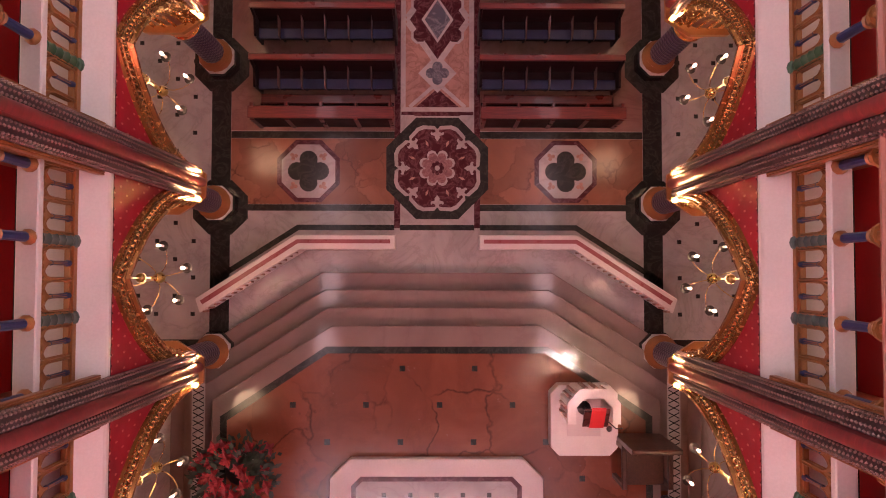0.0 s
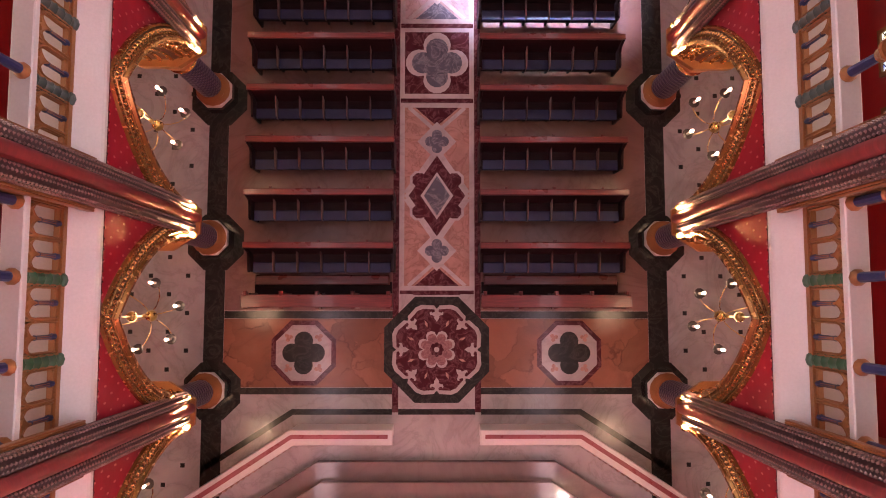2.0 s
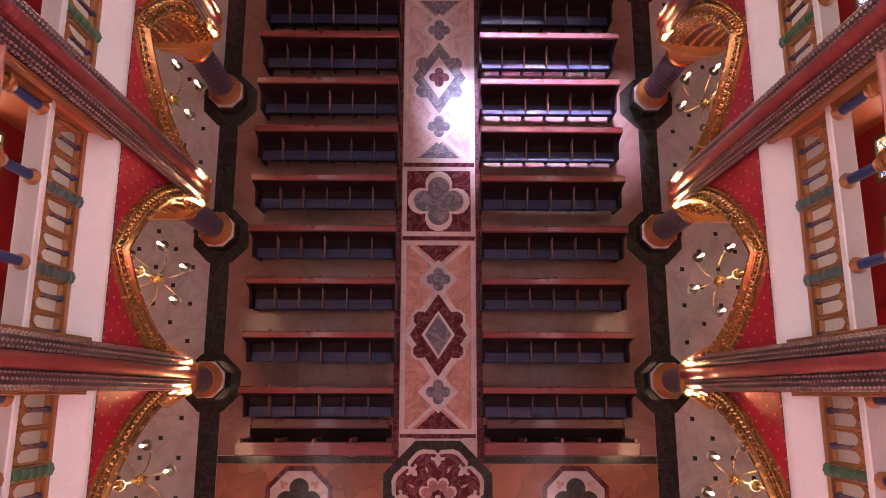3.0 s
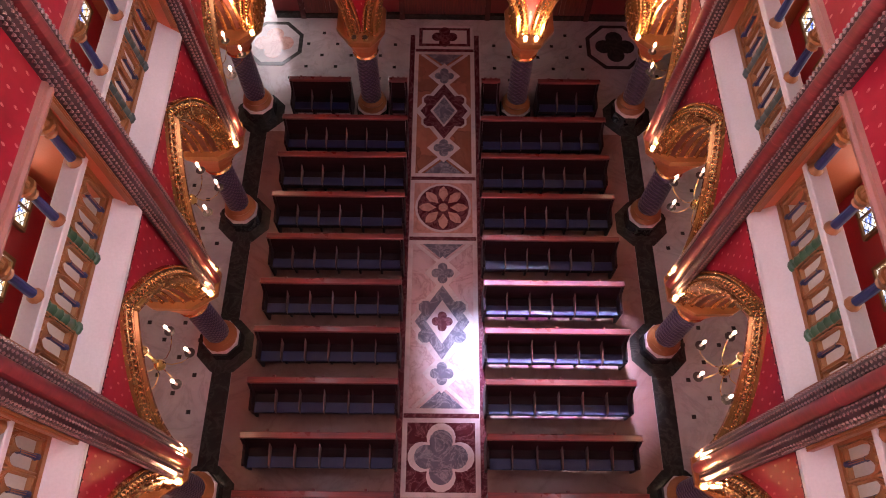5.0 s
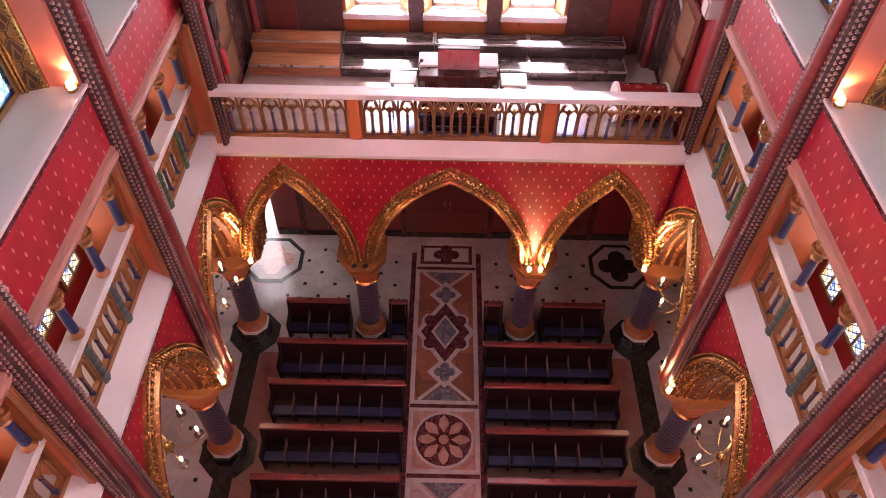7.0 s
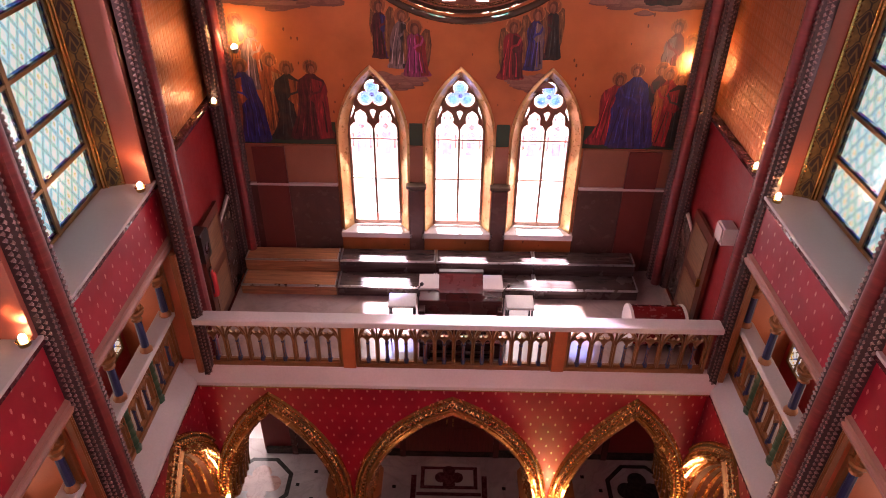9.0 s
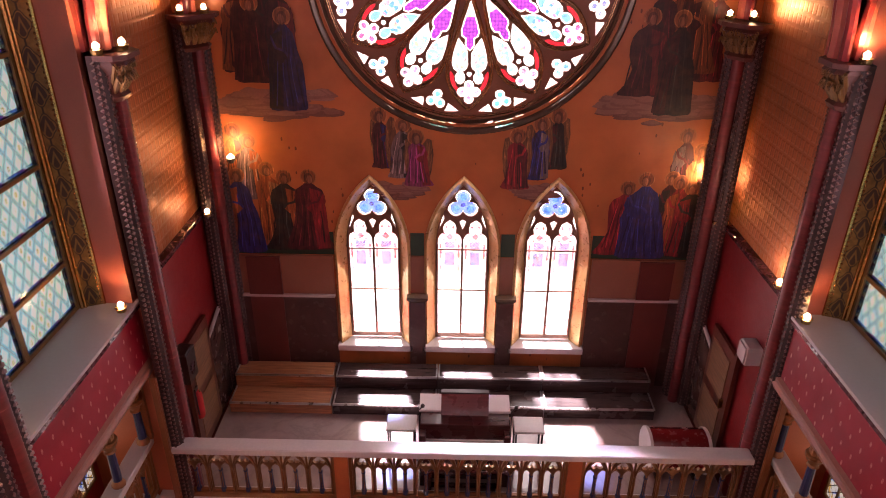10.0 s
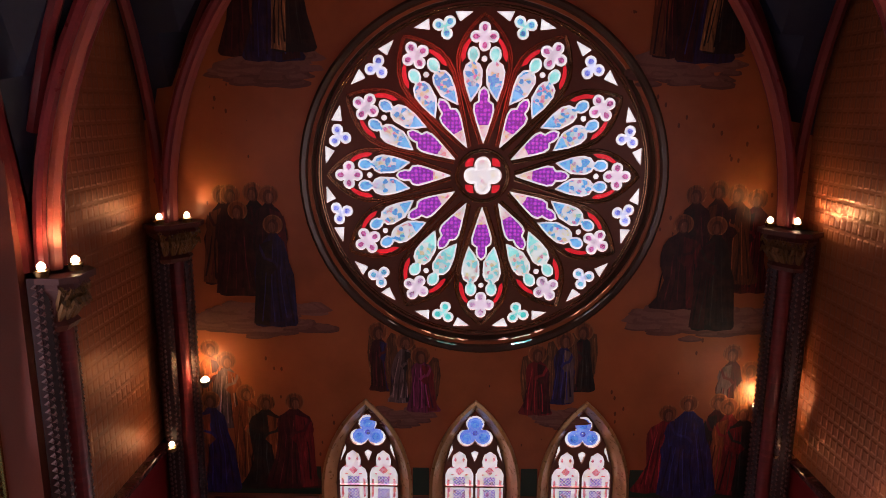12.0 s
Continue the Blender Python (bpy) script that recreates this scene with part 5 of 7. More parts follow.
def wall_spot(x, out, z, power):
    t = thing("wall_spot", "small bright spotlight fixed before the mural", "lamp", "mural spotlights", at=(x, ENDW - out, z))
    part("arm", Geo().tube([(0, out, -0.05), (0, 0.05, -0.05), (0, 0, 0)], 0.012, 6), "metal", t)
    part("housing", Geo().lathe((0, 0, 0), [(0.04, -0.04), (0.05, 0.0), (0.055, 0.03)], 10), "metal", t)
    part("bulb", Geo().lathe((0, 0, 0.03), [(0.05, 0), (0.05, 0.02), (0.02, 0.05)], 10), "bulb", t, "glowing bulb")
    lamp_light("wall_spot_beam", "POINT", power, WARM, (0, -0.03, 0.16), t, 0.04)


wall_spot(-3.12, 0.2, 9.15, 38.0)
wall_spot(3.34, 0.09, 8.85, 50.0)


# ---------------- chandeliers ----------------
def chandelier(x, y, z, power):
    t = thing("chandelier", "brass chandelier with six curled arms and glowing candle bulbs", "chandelier", "side aisle chandeliers", at=(x, y, z))
    part("stem", Geo().lathe((0, 0, 0), [(0.02, -0.12), (0.06, -0.08), (0.085, 0.0), (0.06, 0.08), (0.02, 0.12), (0.012, 0.2), (0.03, 0.24), (0.012, 0.28), (0.01, 0.9)], 12), "brass", t, "brass stem with a round boss", True)
    part("rod", Geo().tube([(0, 0, 0.85), (0, 0, 4.735 - z)], 0.008, 5), "metal", t)
    part("ball", Geo().ball((0, 0, 0.62), 0.07, 12, 8), "brass", t, "gilt openwork ball", True)
    for k in range(6):
        a = math.tau * k / 6 + 0.3
        c, s = math.cos(a), math.sin(a)
        arm = part("arm", Geo().tube([(r * c, r * s, h) for r, h in ((0.05, 0.02), (0.14, -0.1), (0.26, -0.12), (0.38, -0.04), (0.45, 0.06), (0.46, 0.12))], 0.007, 5), "brass", t, "", True)
        part("drip_pan", Geo().lathe((0.46 * c, 0.46 * s, 0.12), [(0.02, 0), (0.07, 0.015), (0.075, 0.025)], 10), "metal", arm, "dark drip pan", True)
        part("candle", Geo().lathe((0.46 * c, 0.46 * s, 0.14), [(0.018, 0), (0.018, 0.13)], 8), "ledge", arm)
        part("bulb", Geo().lathe((0.46 * c, 0.46 * s, 0.27), [(0.01, 0), (0.02, 0.03), (0.016, 0.07), (0.003, 0.1)], 8), "flame", arm, "glowing candle bulb", True)
    lamp_light("chandelier_glow", "POINT", power, (1.0, 0.66, 0.42), (0, 0, 0.3), t, 0.3)
    return t


FLOOD = 420.0
for yc in BAYS[1:]:
    for s in (-1, 1):
        chandelier(s * 3.95, yc, 3.0, 46.0 if yc < 6 else 24.0)

# ---------------- daylight through the windows, and added fill ---
def area_lamp(name, at, target, w, h, energy, color):
    d = bpy.data.lights.new(name, "AREA")
    d.shape, d.size, d.size_y, d.energy, d.color = "RECTANGLE", w, h, energy, color
    ob = new(name, d)
    ob.matrix_world = look(at, target)
    return ob


SIDE, APSE, LANCET, GALL = 84.0, 22.0, 48.0, 8.0
for yc in BAYS:
    for s in (-1, 1):
        area_lamp("sky_light", (s * 3.57, yc, 11.0), (0, yc, 10.75), 1.9, 2.8, SIDE, (1.0, 0.77, 0.87))
# warm fill added along the gallery walls, also in bays without small windows
for yc in BAYS[2:]:
    for s in (-1, 1):
        area_lamp("gallery_fill", (s * 4.43, yc, 6.5), (0, yc, 6.7), 2.2, 0.8, GALL, (1.0, 0.74, 0.56))
# fill lamp added behind the camera; no window is built there
area_lamp("choir_fill", (0, FRONT + 0.3, 10), (0, 14, 9.3), 4.5, 6.0, APSE, (1.0, 0.78, 0.84))
area_lamp("door_light", (-4.5, 17.0, 1.25), (-3.0, 14.4, 0.2), 0.8, 2.2, 26.0, (1.0, 0.95, 0.97))
for x in (-1.28, 0.04, 1.36):
    area_lamp("lancet_light", (x, ENDW + 0.12, 7.2), (x, 12, 5.0), 0.7, 2.0, LANCET, (1.0, 0.95, 0.97))


# ---------------- pews ----------------
def pew_meshes(x0, x1, seats):
    """A pew from x0 to x1; its back's top stands over y = 0, the seat towards -y."""
    L = []
    def P(nm, g, mat, label="", smooth=False):
        L.append((nm, mesh_of(nm, g, M[mat], smooth), label))
    P("top_rail", Geo().box(x0 - 0.03, x1 + 0.03, -0.05, 0.06, 0.865, 0.92, 0.012), "pew", "polished red top rail")
    g = Geo().loft([[(x, y, z) for x in (x0 + 0.03, x1 - 0.03) for y in ((a, b) if x == x0 + 0.03 else (b, a))] for z, a, b in ((0.4, -0.12, -0.09), (0.865, -0.02, 0.015))])
    P("back_panel", g, "pew_dark", "dark panelled back")
    P("seat", Geo().box(x0 + 0.03, x1 - 0.03, -0.43, -0.1, 0.41, 0.44, 0.01), "pew_dark", "dark polished seat")
    P("front_rail", Geo().box(x0 + 0.03, x1 - 0.03, -0.42, -0.385, 0.3, 0.41), "pew_dark")
    w = (x1 - x0) / seats
    for i in range(seats):
        a, b = x0 + w * i + (0.045 if i == 0 else 0.014), x0 + w * (i + 1) - (0.045 if i == seats - 1 else 0.014)
        t = 0.006 * math.sin(2.1 * i + 0.5)
        P("seat_pad", Geo().loft([[(x, y, z + (t if y > -0.35 else -t)) for x, y in ((a, y0), (b, y0), (b, y1), (a, y1))] for z, y0, y1 in ((0.437, -0.44, -0.26), (0.456, -0.44, -0.26), (0.464, -0.43, -0.27))]), "seat_edge", "dark polished seat pad, blue put in for coloured window light")
    for i in range(1, seats):
        x = x0 + w * i
        sec = [(-0.445, 0.38), (-0.445, 0.52), (-0.41, 0.58), (-0.2, 0.64), (-0.08, 0.66), (-0.08, 0.4)]
        P("divider", Geo().loft([[(x + d, y, z) for y, z in sec] for d in (-0.006, 0.006)]), "divider", "slim wooden seat divider")
        P("bracket", Geo().box(x - 0.02, x + 0.02, -0.36, -0.12, 0.012, 0.41), "pew_dark")
    for x in (x0, x1):
        sec = [(-0.42, 0.012), (0.06, 0.012), (0.075, 0.5), (0.065, 0.885), (-0.05, 0.885), (-0.11, 0.66), (-0.17, 0.63), (-0.4, 0.61), (-0.44, 0.57), (-0.43, 0.5)]
        g = Geo().loft([[(x + d, y, z) for y, z in sec] for d in (-0.02, 0.02)])
        P("end_panel", g, "pew_dark", "shaped dark end panel")
    for k in (1, 3, 5):
        x = x0 + (x1 - x0) * k / 6
        P("hook", Geo().box(x - 0.025, x + 0.025, 0.055, 0.1, 0.825, 0.895, 0.008), "pew")
    return L


def build_pew(meshes, x, y):
    t = thing("pew", "dark red wooden pew with a panelled back on pale marble floor", "pew", "nave pews", at=(x, y, 0.004))
    for nm, me, lb in meshes:
        o = shared(nm, me, t)
        if lb:
            o["label"] = lb
    return t


full = pew_meshes(-1.25, 1.25, 6)
random.seed(4)
for i in range(12):
    for s in (-1, 1):
        build_pew(full, s * 2.02, 3.23 + 0.917 * i)
short, stub = pew_meshes(-0.62, 0.62, 3), pew_meshes(-0.17, 0.17, 1)
for s in (-1, 1):
    build_pew(short, s * 2.62, 14.3)
    build_pew(stub, s * 0.98, 14.3)


# kneeling desks in front of the first pews
def kneeling_desk(x):
    t = thing("kneeling_desk", "long red wooden kneeling desk before the first pew", "kneeler", "kneeling desks", at=(x, 2.28, 0.004))
    part("top", Geo().box(-1.29, 1.29, -0.1, 0.12, 0.76, 0.8, 0.01), "pew", t, "polished red sloping top")
    part("front_panel", Geo().box(-1.25, 1.25, -0.1, -0.06, 0.05, 0.76), "pew_dark", t)
    for i in range(5):
        u = -1.22 + 0.61 * i
        part("post", Geo().box(u - 0.035, u + 0.035, -0.12, 0.15, 0.012, 0.74, 0.008), "pew", t)
        part("knob", Geo().box(u - 0.03, u + 0.03, 0.1, 0.18, 0.74, 0.82, 0.01), "pew", t)
    part("kneeler", Geo().box(-1.2, 1.2, 0.3, 0.48, 0.15, 0.2, 0.02), "pew", t)
    part("base_rail", Geo().box(-1.24, 1.24, 0.08, 0.36, 0.012, 0.06), "pew_dark", t)


for s in (-1, 1):
    kneeling_desk(s * 2.05)


# ---------------- rear wall: three lancets and the rose ----------------
ROSE = (0.08, 11.55)
LANC = (-1.28, 0.04, 1.36)


def circle(c, r, n=48, a0=0.0):
    return [(c[0] + r * math.cos(a0 + math.tau * i / n), c[1] + r * math.sin(a0 + math.tau * i / n)) for i in range(n)]


def lancet_poly(c, a, z0, zs, h, n=10):
    return [(c - a, z0)] + [(c + u, zs + z) for u, z in arc2(a, h, n)] + [(c + a, z0)]


M["roll_brown"] = painted("polished_gilt_roll", (0.5, 0.3, 0.16), 0.16, 0.75, 0.3)
M["pale_gold"] = painted("pale_gilding", (0.6, 0.38, 0.15), 0.3, 0.4, 0.3, 10, 0.3)
M["mural_green"] = painted("deep_green_paint", (0.014, 0.045, 0.024), 0.45, var=0.35)


def plaster(name, c):
    """Orange-gold wall painting ground, clouded, with small dark flakes."""
    n = Nodes(name)
    g = n.noise(0.9, 5, 0.6)
    col = n.ramp(g, [(0.3, mul(c, 0.72)), (0.5, c), (0.7, mul(c, 1.22))])
    m = n.add("ShaderNodeMapping")
    n.put(m.inputs[0], n.co)
    m.inputs["Scale"].default_value = (9.0, 1.0, 4.5)
    v = n.add("ShaderNodeTexVoronoi", feature="F1")
    n.put(v.inputs["Vector"], m.outputs[0])
    v.inputs["Scale"].default_value = 1.0
    chip = n.math("MULTIPLY", n.math("LESS_THAN", v.outputs["Distance"], 0.13), n.math("GREATER_THAN", n.noise(1.1, 2), 0.53))
    col = n.mix(n.math("MULTIPLY", chip, 0.75), col, (0.07, 0.02, 0.012))
    fine = n.noise(35, 4)
    n.bump(fine, 0.08, 0.004)
    return n.done(col, n.math("ADD", n.math("MULTIPLY", n.noise(6, 3), 0.25), 0.26), 0.1)


M["mural"] = plaster("orange_gold_plaster", (0.42, 0.132, 0.043))
M["glass_crimson"] = stained("crimson_glass", "plain", (0.82, 0.33, 0.38))
M["glass_lilac"] = stained("violet_lattice_glass", "hatch", (0.3, 0.22, 0.62))
M["glass_sea"] = stained("sea_green_glass", "plain", (0.6, 0.95, 0.9))
M["glass_boss"] = stained("rosy_boss_glass", "plain", (0.62, 0.22, 0.42))
M["glass_blue_boss"] = stained("blue_boss_glass", "plain", (0.4, 0.42, 0.85))
M["glass_soft"] = stained("soft_rose_glass", "plain", (0.74, 0.6, 0.72))
M["glass_soft_blue"] = stained("soft_blue_glass", "plain", (0.55, 0.6, 0.9))
M["glass_white"] = stained("clear_old_glass", "plain", (0.92, 0.9, 0.9))
M["glass_red"] = stained("ruby_glass", "plain", (0.65, 0.02, 0.03))
M["glass_purple"] = stained("purple_glass", "rings", (0.45, 0.07, 0.6))
M["glass_plain_sky"] = stained("plain_sky_glass", "plain", (0.16, 0.42, 0.78))
M["glass_plain_aqua"] = stained("plain_aqua_glass", "plain", (0.3, 0.75, 0.72))
M["glass_tip"] = stained("rose_white_glass", "figure", (0.8, 0.45, 0.5), 0.3)
M["glass_head"] = stained("pale_red_painted_glass", "figure", (0.88, 0.8, 0.86), 0.45)
M["glass_sky"] = stained("sky_blue_glass", "figure", (0.12, 0.36, 0.74), 0.22)
M["glass_aqua"] = stained("aqua_glass", "figure", (0.25, 0.66, 0.7), 0.22)
M["glass_deep"] = stained("clear_blue_glass", "plain", (0.16, 0.26, 0.78))
M["glass_rose"] = stained("rose_painted_glass", "figure", (0.6, 0.36, 0.46))
M["glass_pale"] = stained("pale_painted_glass", "figure", (0.85, 0.84, 0.88))

outer = [(-4.5, 5.0), (4.5, 5.0), (4.5, 15.6), (-4.5, 15.6)]
holes = [lancet_poly(c, 0.5, 6.05, 7.72, 1.1) for c in LANC] + [circle(ROSE, 1.93, 64)]
structure("wall_rear", plate(outer, holes, ENDW, ENDW + 0.2), "mural", "orange-gold painted rear wall with murals", "wall")
g = Geo().box(-60, 60, 57, 57.5, -50, 32)
structure("backdrop", g, "day", "bright hazy distance outside the rear windows", "backdrop")


def inset(poly, d):
    """The outline drawn in by d all round."""
    n = len(poly)
    area = sum(poly[i - 1][0] * poly[i][1] - poly[i][0] * poly[i - 1][1] for i in range(n))
    k = 1 if area > 0 else -1
    out = []
    for i in range(n):
        p, c, q = Vector(poly[i - 1]), Vector(poly[i]), Vector(poly[(i + 1) % n])
        e, f = (c - p).normalized(), (q - c).normalized()
        m = k * (Vector((-e.y, e.x)) + Vector((-f.y, f.x)))
        m /= max(0.55, 1 + e.dot(f))
        out.append(tuple(c + m * d))
    return out


def clip(poly, f):
    """The piece of an outline on which f is positive."""
    out = []
    for a, b in zip(poly, poly[1:] + poly[:1]):
        u, v = f(a), f(b)
        if u >= 0:
            out.append(a)
        if (u >= 0) != (v >= 0):
            t = u / (u - v)
            out.append((a[0] + (b[0] - a[0]) * t, a[1] + (b[1] - a[1]) * t))
    return out


def pane(poly, mat, parent, y, border=0.0, label="", thick=0.006):
    """One piece of glass; with a border it gets a rim of clear glass round its painted heart."""
    if border > 0:
        inner = inset(poly, border)
        n = len(poly)
        g = Geo().add([(x, y, z) for x, z in poly] + [(x, y, z) for x, z in inner], [(i, (i + 1) % n, n + (i + 1) % n, n + i) for i in range(n)])
        part("glass_rim", g, "glass_white", parent)
        poly = inner
    if isinstance(mat, list):
        # cut across into pieces, each with its own glass
        for f, m in mat:
            p = clip(poly, f)
            if len(p) > 2:
                part("pane", Geo().loft([[(x, y + d, z) for x, z in p] for d in (-thick / 2, thick / 2)]), m, parent)
        return None
    g = Geo().loft([[(x, y + d, z) for x, z in poly] for d in (-thick / 2, thick / 2)])
    return part("pane", g, mat, parent, label)


# --- rose window
rose = thing("rose_window", "great rose window of twelve stained-glass petals in dark tracery", "window", "rear windows", "structure")
SC = 1.86 / 1.88
loops, panes = [], []


def polar(r, t, a):
    """r along the petal's axis at angle a, t across it."""
    return (ROSE[0] + SC * (r * math.cos(a) - t * math.sin(a)), ROSE[1] + SC * (r * math.sin(a) + t * math.cos(a)))


def rose_piece(shape, a, mat, border=0.0, flip=1, label=""):
    poly = [polar(r, flip * t, a) for r, t in shape]
    loops.append(poly)
    panes.append((poly, mat, border, label))


PURPLE = [(0.36, 0), (0.5, -0.05), (0.64, -0.095), (0.74, -0.12), (0.81, -0.112), (0.845, -0.062), (0.9, -0.066), (0.96, -0.05), (1.0, 0), (0.96, 0.05), (0.9, 0.066), (0.845, 0.062), (0.81, 0.112), (0.74, 0.12), (0.64, 0.095), (0.5, 0.05)]
BLUE = [(0.83, 0.15), (0.93, 0.075), (1.02, 0.025), (1.18, 0.02), (1.245, 0.05), (1.265, 0.085)] + [(1.35 + 0.085 * math.cos(b), 0.122 + 0.068 * math.sin(b)) for b in [radians(d) for d in range(-150, 151, 30)]] + [(1.265, 0.165), (1.235, 0.21), (1.15, 0.235), (1.0, 0.212)]
SLIVER = [(1.26, 0.25), (1.31, 0.258), (1.37, 0.254), (1.43, 0.235), (1.49, 0.2), (1.525, 0.165), (1.485, 0.15), (1.44, 0.178), (1.38, 0.202), (1.31, 0.212)]
for k in range(12):
    a = math.pi / 2 + math.tau * k / 12
    def along(r, sign, a=a):
        return lambda p: sign * ((p[0] - ROSE[0]) * math.cos(a) + (p[1] - ROSE[1]) * math.sin(a) - SC * r)

    rose_piece(PURPLE, a, [(along(0.57, 1), "glass_purple"), (lambda p, f=along(0.57, -1), h=along(0.44, 1): min(f(p), h(p)), "glass_tip"), (along(0.44, -1), "glass_white")], 0.016)
    up = math.sin(a)
    for f in (-1, 1):
        head = "glass_plain_aqua" if abs(up) > 0.8 else "glass_plain_sky"
        tail = "glass_plain_aqua" if up < -0.8 else "glass_plain_sky"
        rose_piece(BLUE, a, [(along(1.27, 1), head), (lambda p, f=along(1.27, -1), h=along(1.0, 1): min(f(p), h(p)), "glass_aqua" if up < -0.6 else "glass_sky"), (along(1.0, -1), tail)], 0.016, f)
        rose_piece(SLIVER, a, "glass_red", 0, f)
    rose_piece([(1.3 + 0.034 * math.cos(b), 0.034 * math.sin(b)) for b in [math.tau * i / 6 for i in range(6)]], a, "glass_white")
    c = polar(1.54, 0, a)
    poly = foil(c[0], c[1], 0.158, 4, a, 9, 0.58)
    loops.append(poly)
    panes.append((poly, "glass_soft", 0.018, ""))
    b = a + math.pi / 12
    c = polar(1.7, 0, b)
    poly = foil(c[0], c[1], 0.138, 3, b + math.pi, 9, 0.54)
    loops.append(poly)
    panes.append((poly, "glass_plain_aqua" if abs(math.sin(b)) > 0.8 else "glass_soft_blue", 0.022, ""))
    for f in (-1, 1):
        tri = [(1.71, 0.175), (1.83, 0.15), (1.775, 0.345)]
        rose_piece(tri, b, "glass_white", 0, f)
hub = foil(ROSE[0], ROSE[1], 0.215, 4, 0, 9, 0.56)
loops.append(hub)
panes.append((hub, "glass_pale", 0.03, ""))
for k in range(4):
    a = math.pi / 4 + k * math.pi / 2
    c = [(0.215, -0.07), (0.245, -0.035), (0.252, 0), (0.245, 0.035), (0.215, 0.07), (0.16, 0.0)]
    rose_piece(c, a, "glass_red")
bosses = []
for k in range(12):
    a = math.pi / 2 + math.tau * k / 12
    c = polar(1.54, 0, a)
    for q in range(4):
        b = a + q * math.pi / 2
        p = (c[0] + 0.094 * math.cos(b), c[1] + 0.094 * math.sin(b))
        e = (math.cos(b), math.sin(b))
        bosses.append(([(p[0] + u * e[0] - v * e[1], p[1] + u * e[1] + v * e[0]) for u, v in ((-0.042, 0), (-0.015, 0.028), (0.02, 0.028), (0.04, 0), (0.02, -0.028), (-0.015, -0.028))], "glass_boss" if math.sin(a) > -0.8 else "glass_soft"))
    b = a + math.pi / 12
    c = polar(1.7, 0, b)
    for q in range(3):
        e = b + math.pi + q * math.tau / 3
        bosses.append((circle((c[0] + 0.074 * math.cos(e), c[1] + 0.074 * math.sin(e)), 0.032, 9), "glass_blue_boss" if math.sin(b) > -0.6 else "glass_plain_aqua"))
for poly, m in bosses:
    pane(poly, m, rose, ENDW + 0.145)
part("tracery", plate(circle(ROSE, 1.9, 72), loops, ENDW + 0.14, ENDW + 0.17), "lead", rose, "dark carved tracery")
for poly, mat, border, lb in panes:
    pane(poly, mat, rose, ENDW + 0.155, border, lb)
# roll mouldings: petals, hub and rim
g = Geo()
for k in range(12):
    a = math.pi / 2 + math.tau * k / 12
    pts = []
    for r, t in ((0.36, 0.045), (0.7, 0.16), (1.0, 0.255), (1.18, 0.302), (1.32, 0.308), (1.44, 0.28), (1.55, 0.225), (1.65, 0.15), (1.74, 0.065), (1.785, 0)):
        pts.append((r, t))
    for f in (-1, 1):
        for e, w in ((0.0, 0.013), (0.024, 0.009), (0.04, 0.006)):
            g.tube([(polar(r, f * (t - e), a)[0], ENDW + 0.135, polar(r, f * (t - e), a)[1]) for r, t in pts[:-1]] + [(polar(1.785 - e, 0, a)[0], ENDW + 0.135, polar(1.785 - e, 0, a)[1])], w, 5)
part("petal_rolls", g, "roll_brown", rose, "slim dark roll mouldings", True)
g = Geo()
for r, w in ((0.275, 0.012), (0.3, 0.016), (1.865, 0.012), (1.84, 0.008)):
    g.tube([(x, ENDW + 0.135, z) for x, z in circle(ROSE, r, 64)], w, 6, True)
part("gilt_ring", g, "roll_brown", rose, "", True)
g = Geo()
prof = [(2.05, 0.0), (2.05, -0.05), (2.02, -0.08), (1.98, -0.06), (1.96, 0.02), (1.92, 0.06), (1.9, 0.14), (1.86, 0.15)]
n = 72
for (r0, d0), (r1, d1) in zip(prof, prof[1:]):
    p, q = circle(ROSE, r0, n), circle(ROSE, r1, n)
    g.add([(x, ENDW + d0, z) for x, z in p] + [(x, ENDW + d1, z) for x, z in q], [(i, (i + 1) % n, n + (i + 1) % n, n + i) for i in range(n)])
M["rim"] = painted("polished_rim", (0.12, 0.085, 0.06), 0.16, 0.3, 0.3)
part("rim", g, "rim", rose, "dark polished circular moulding", True)

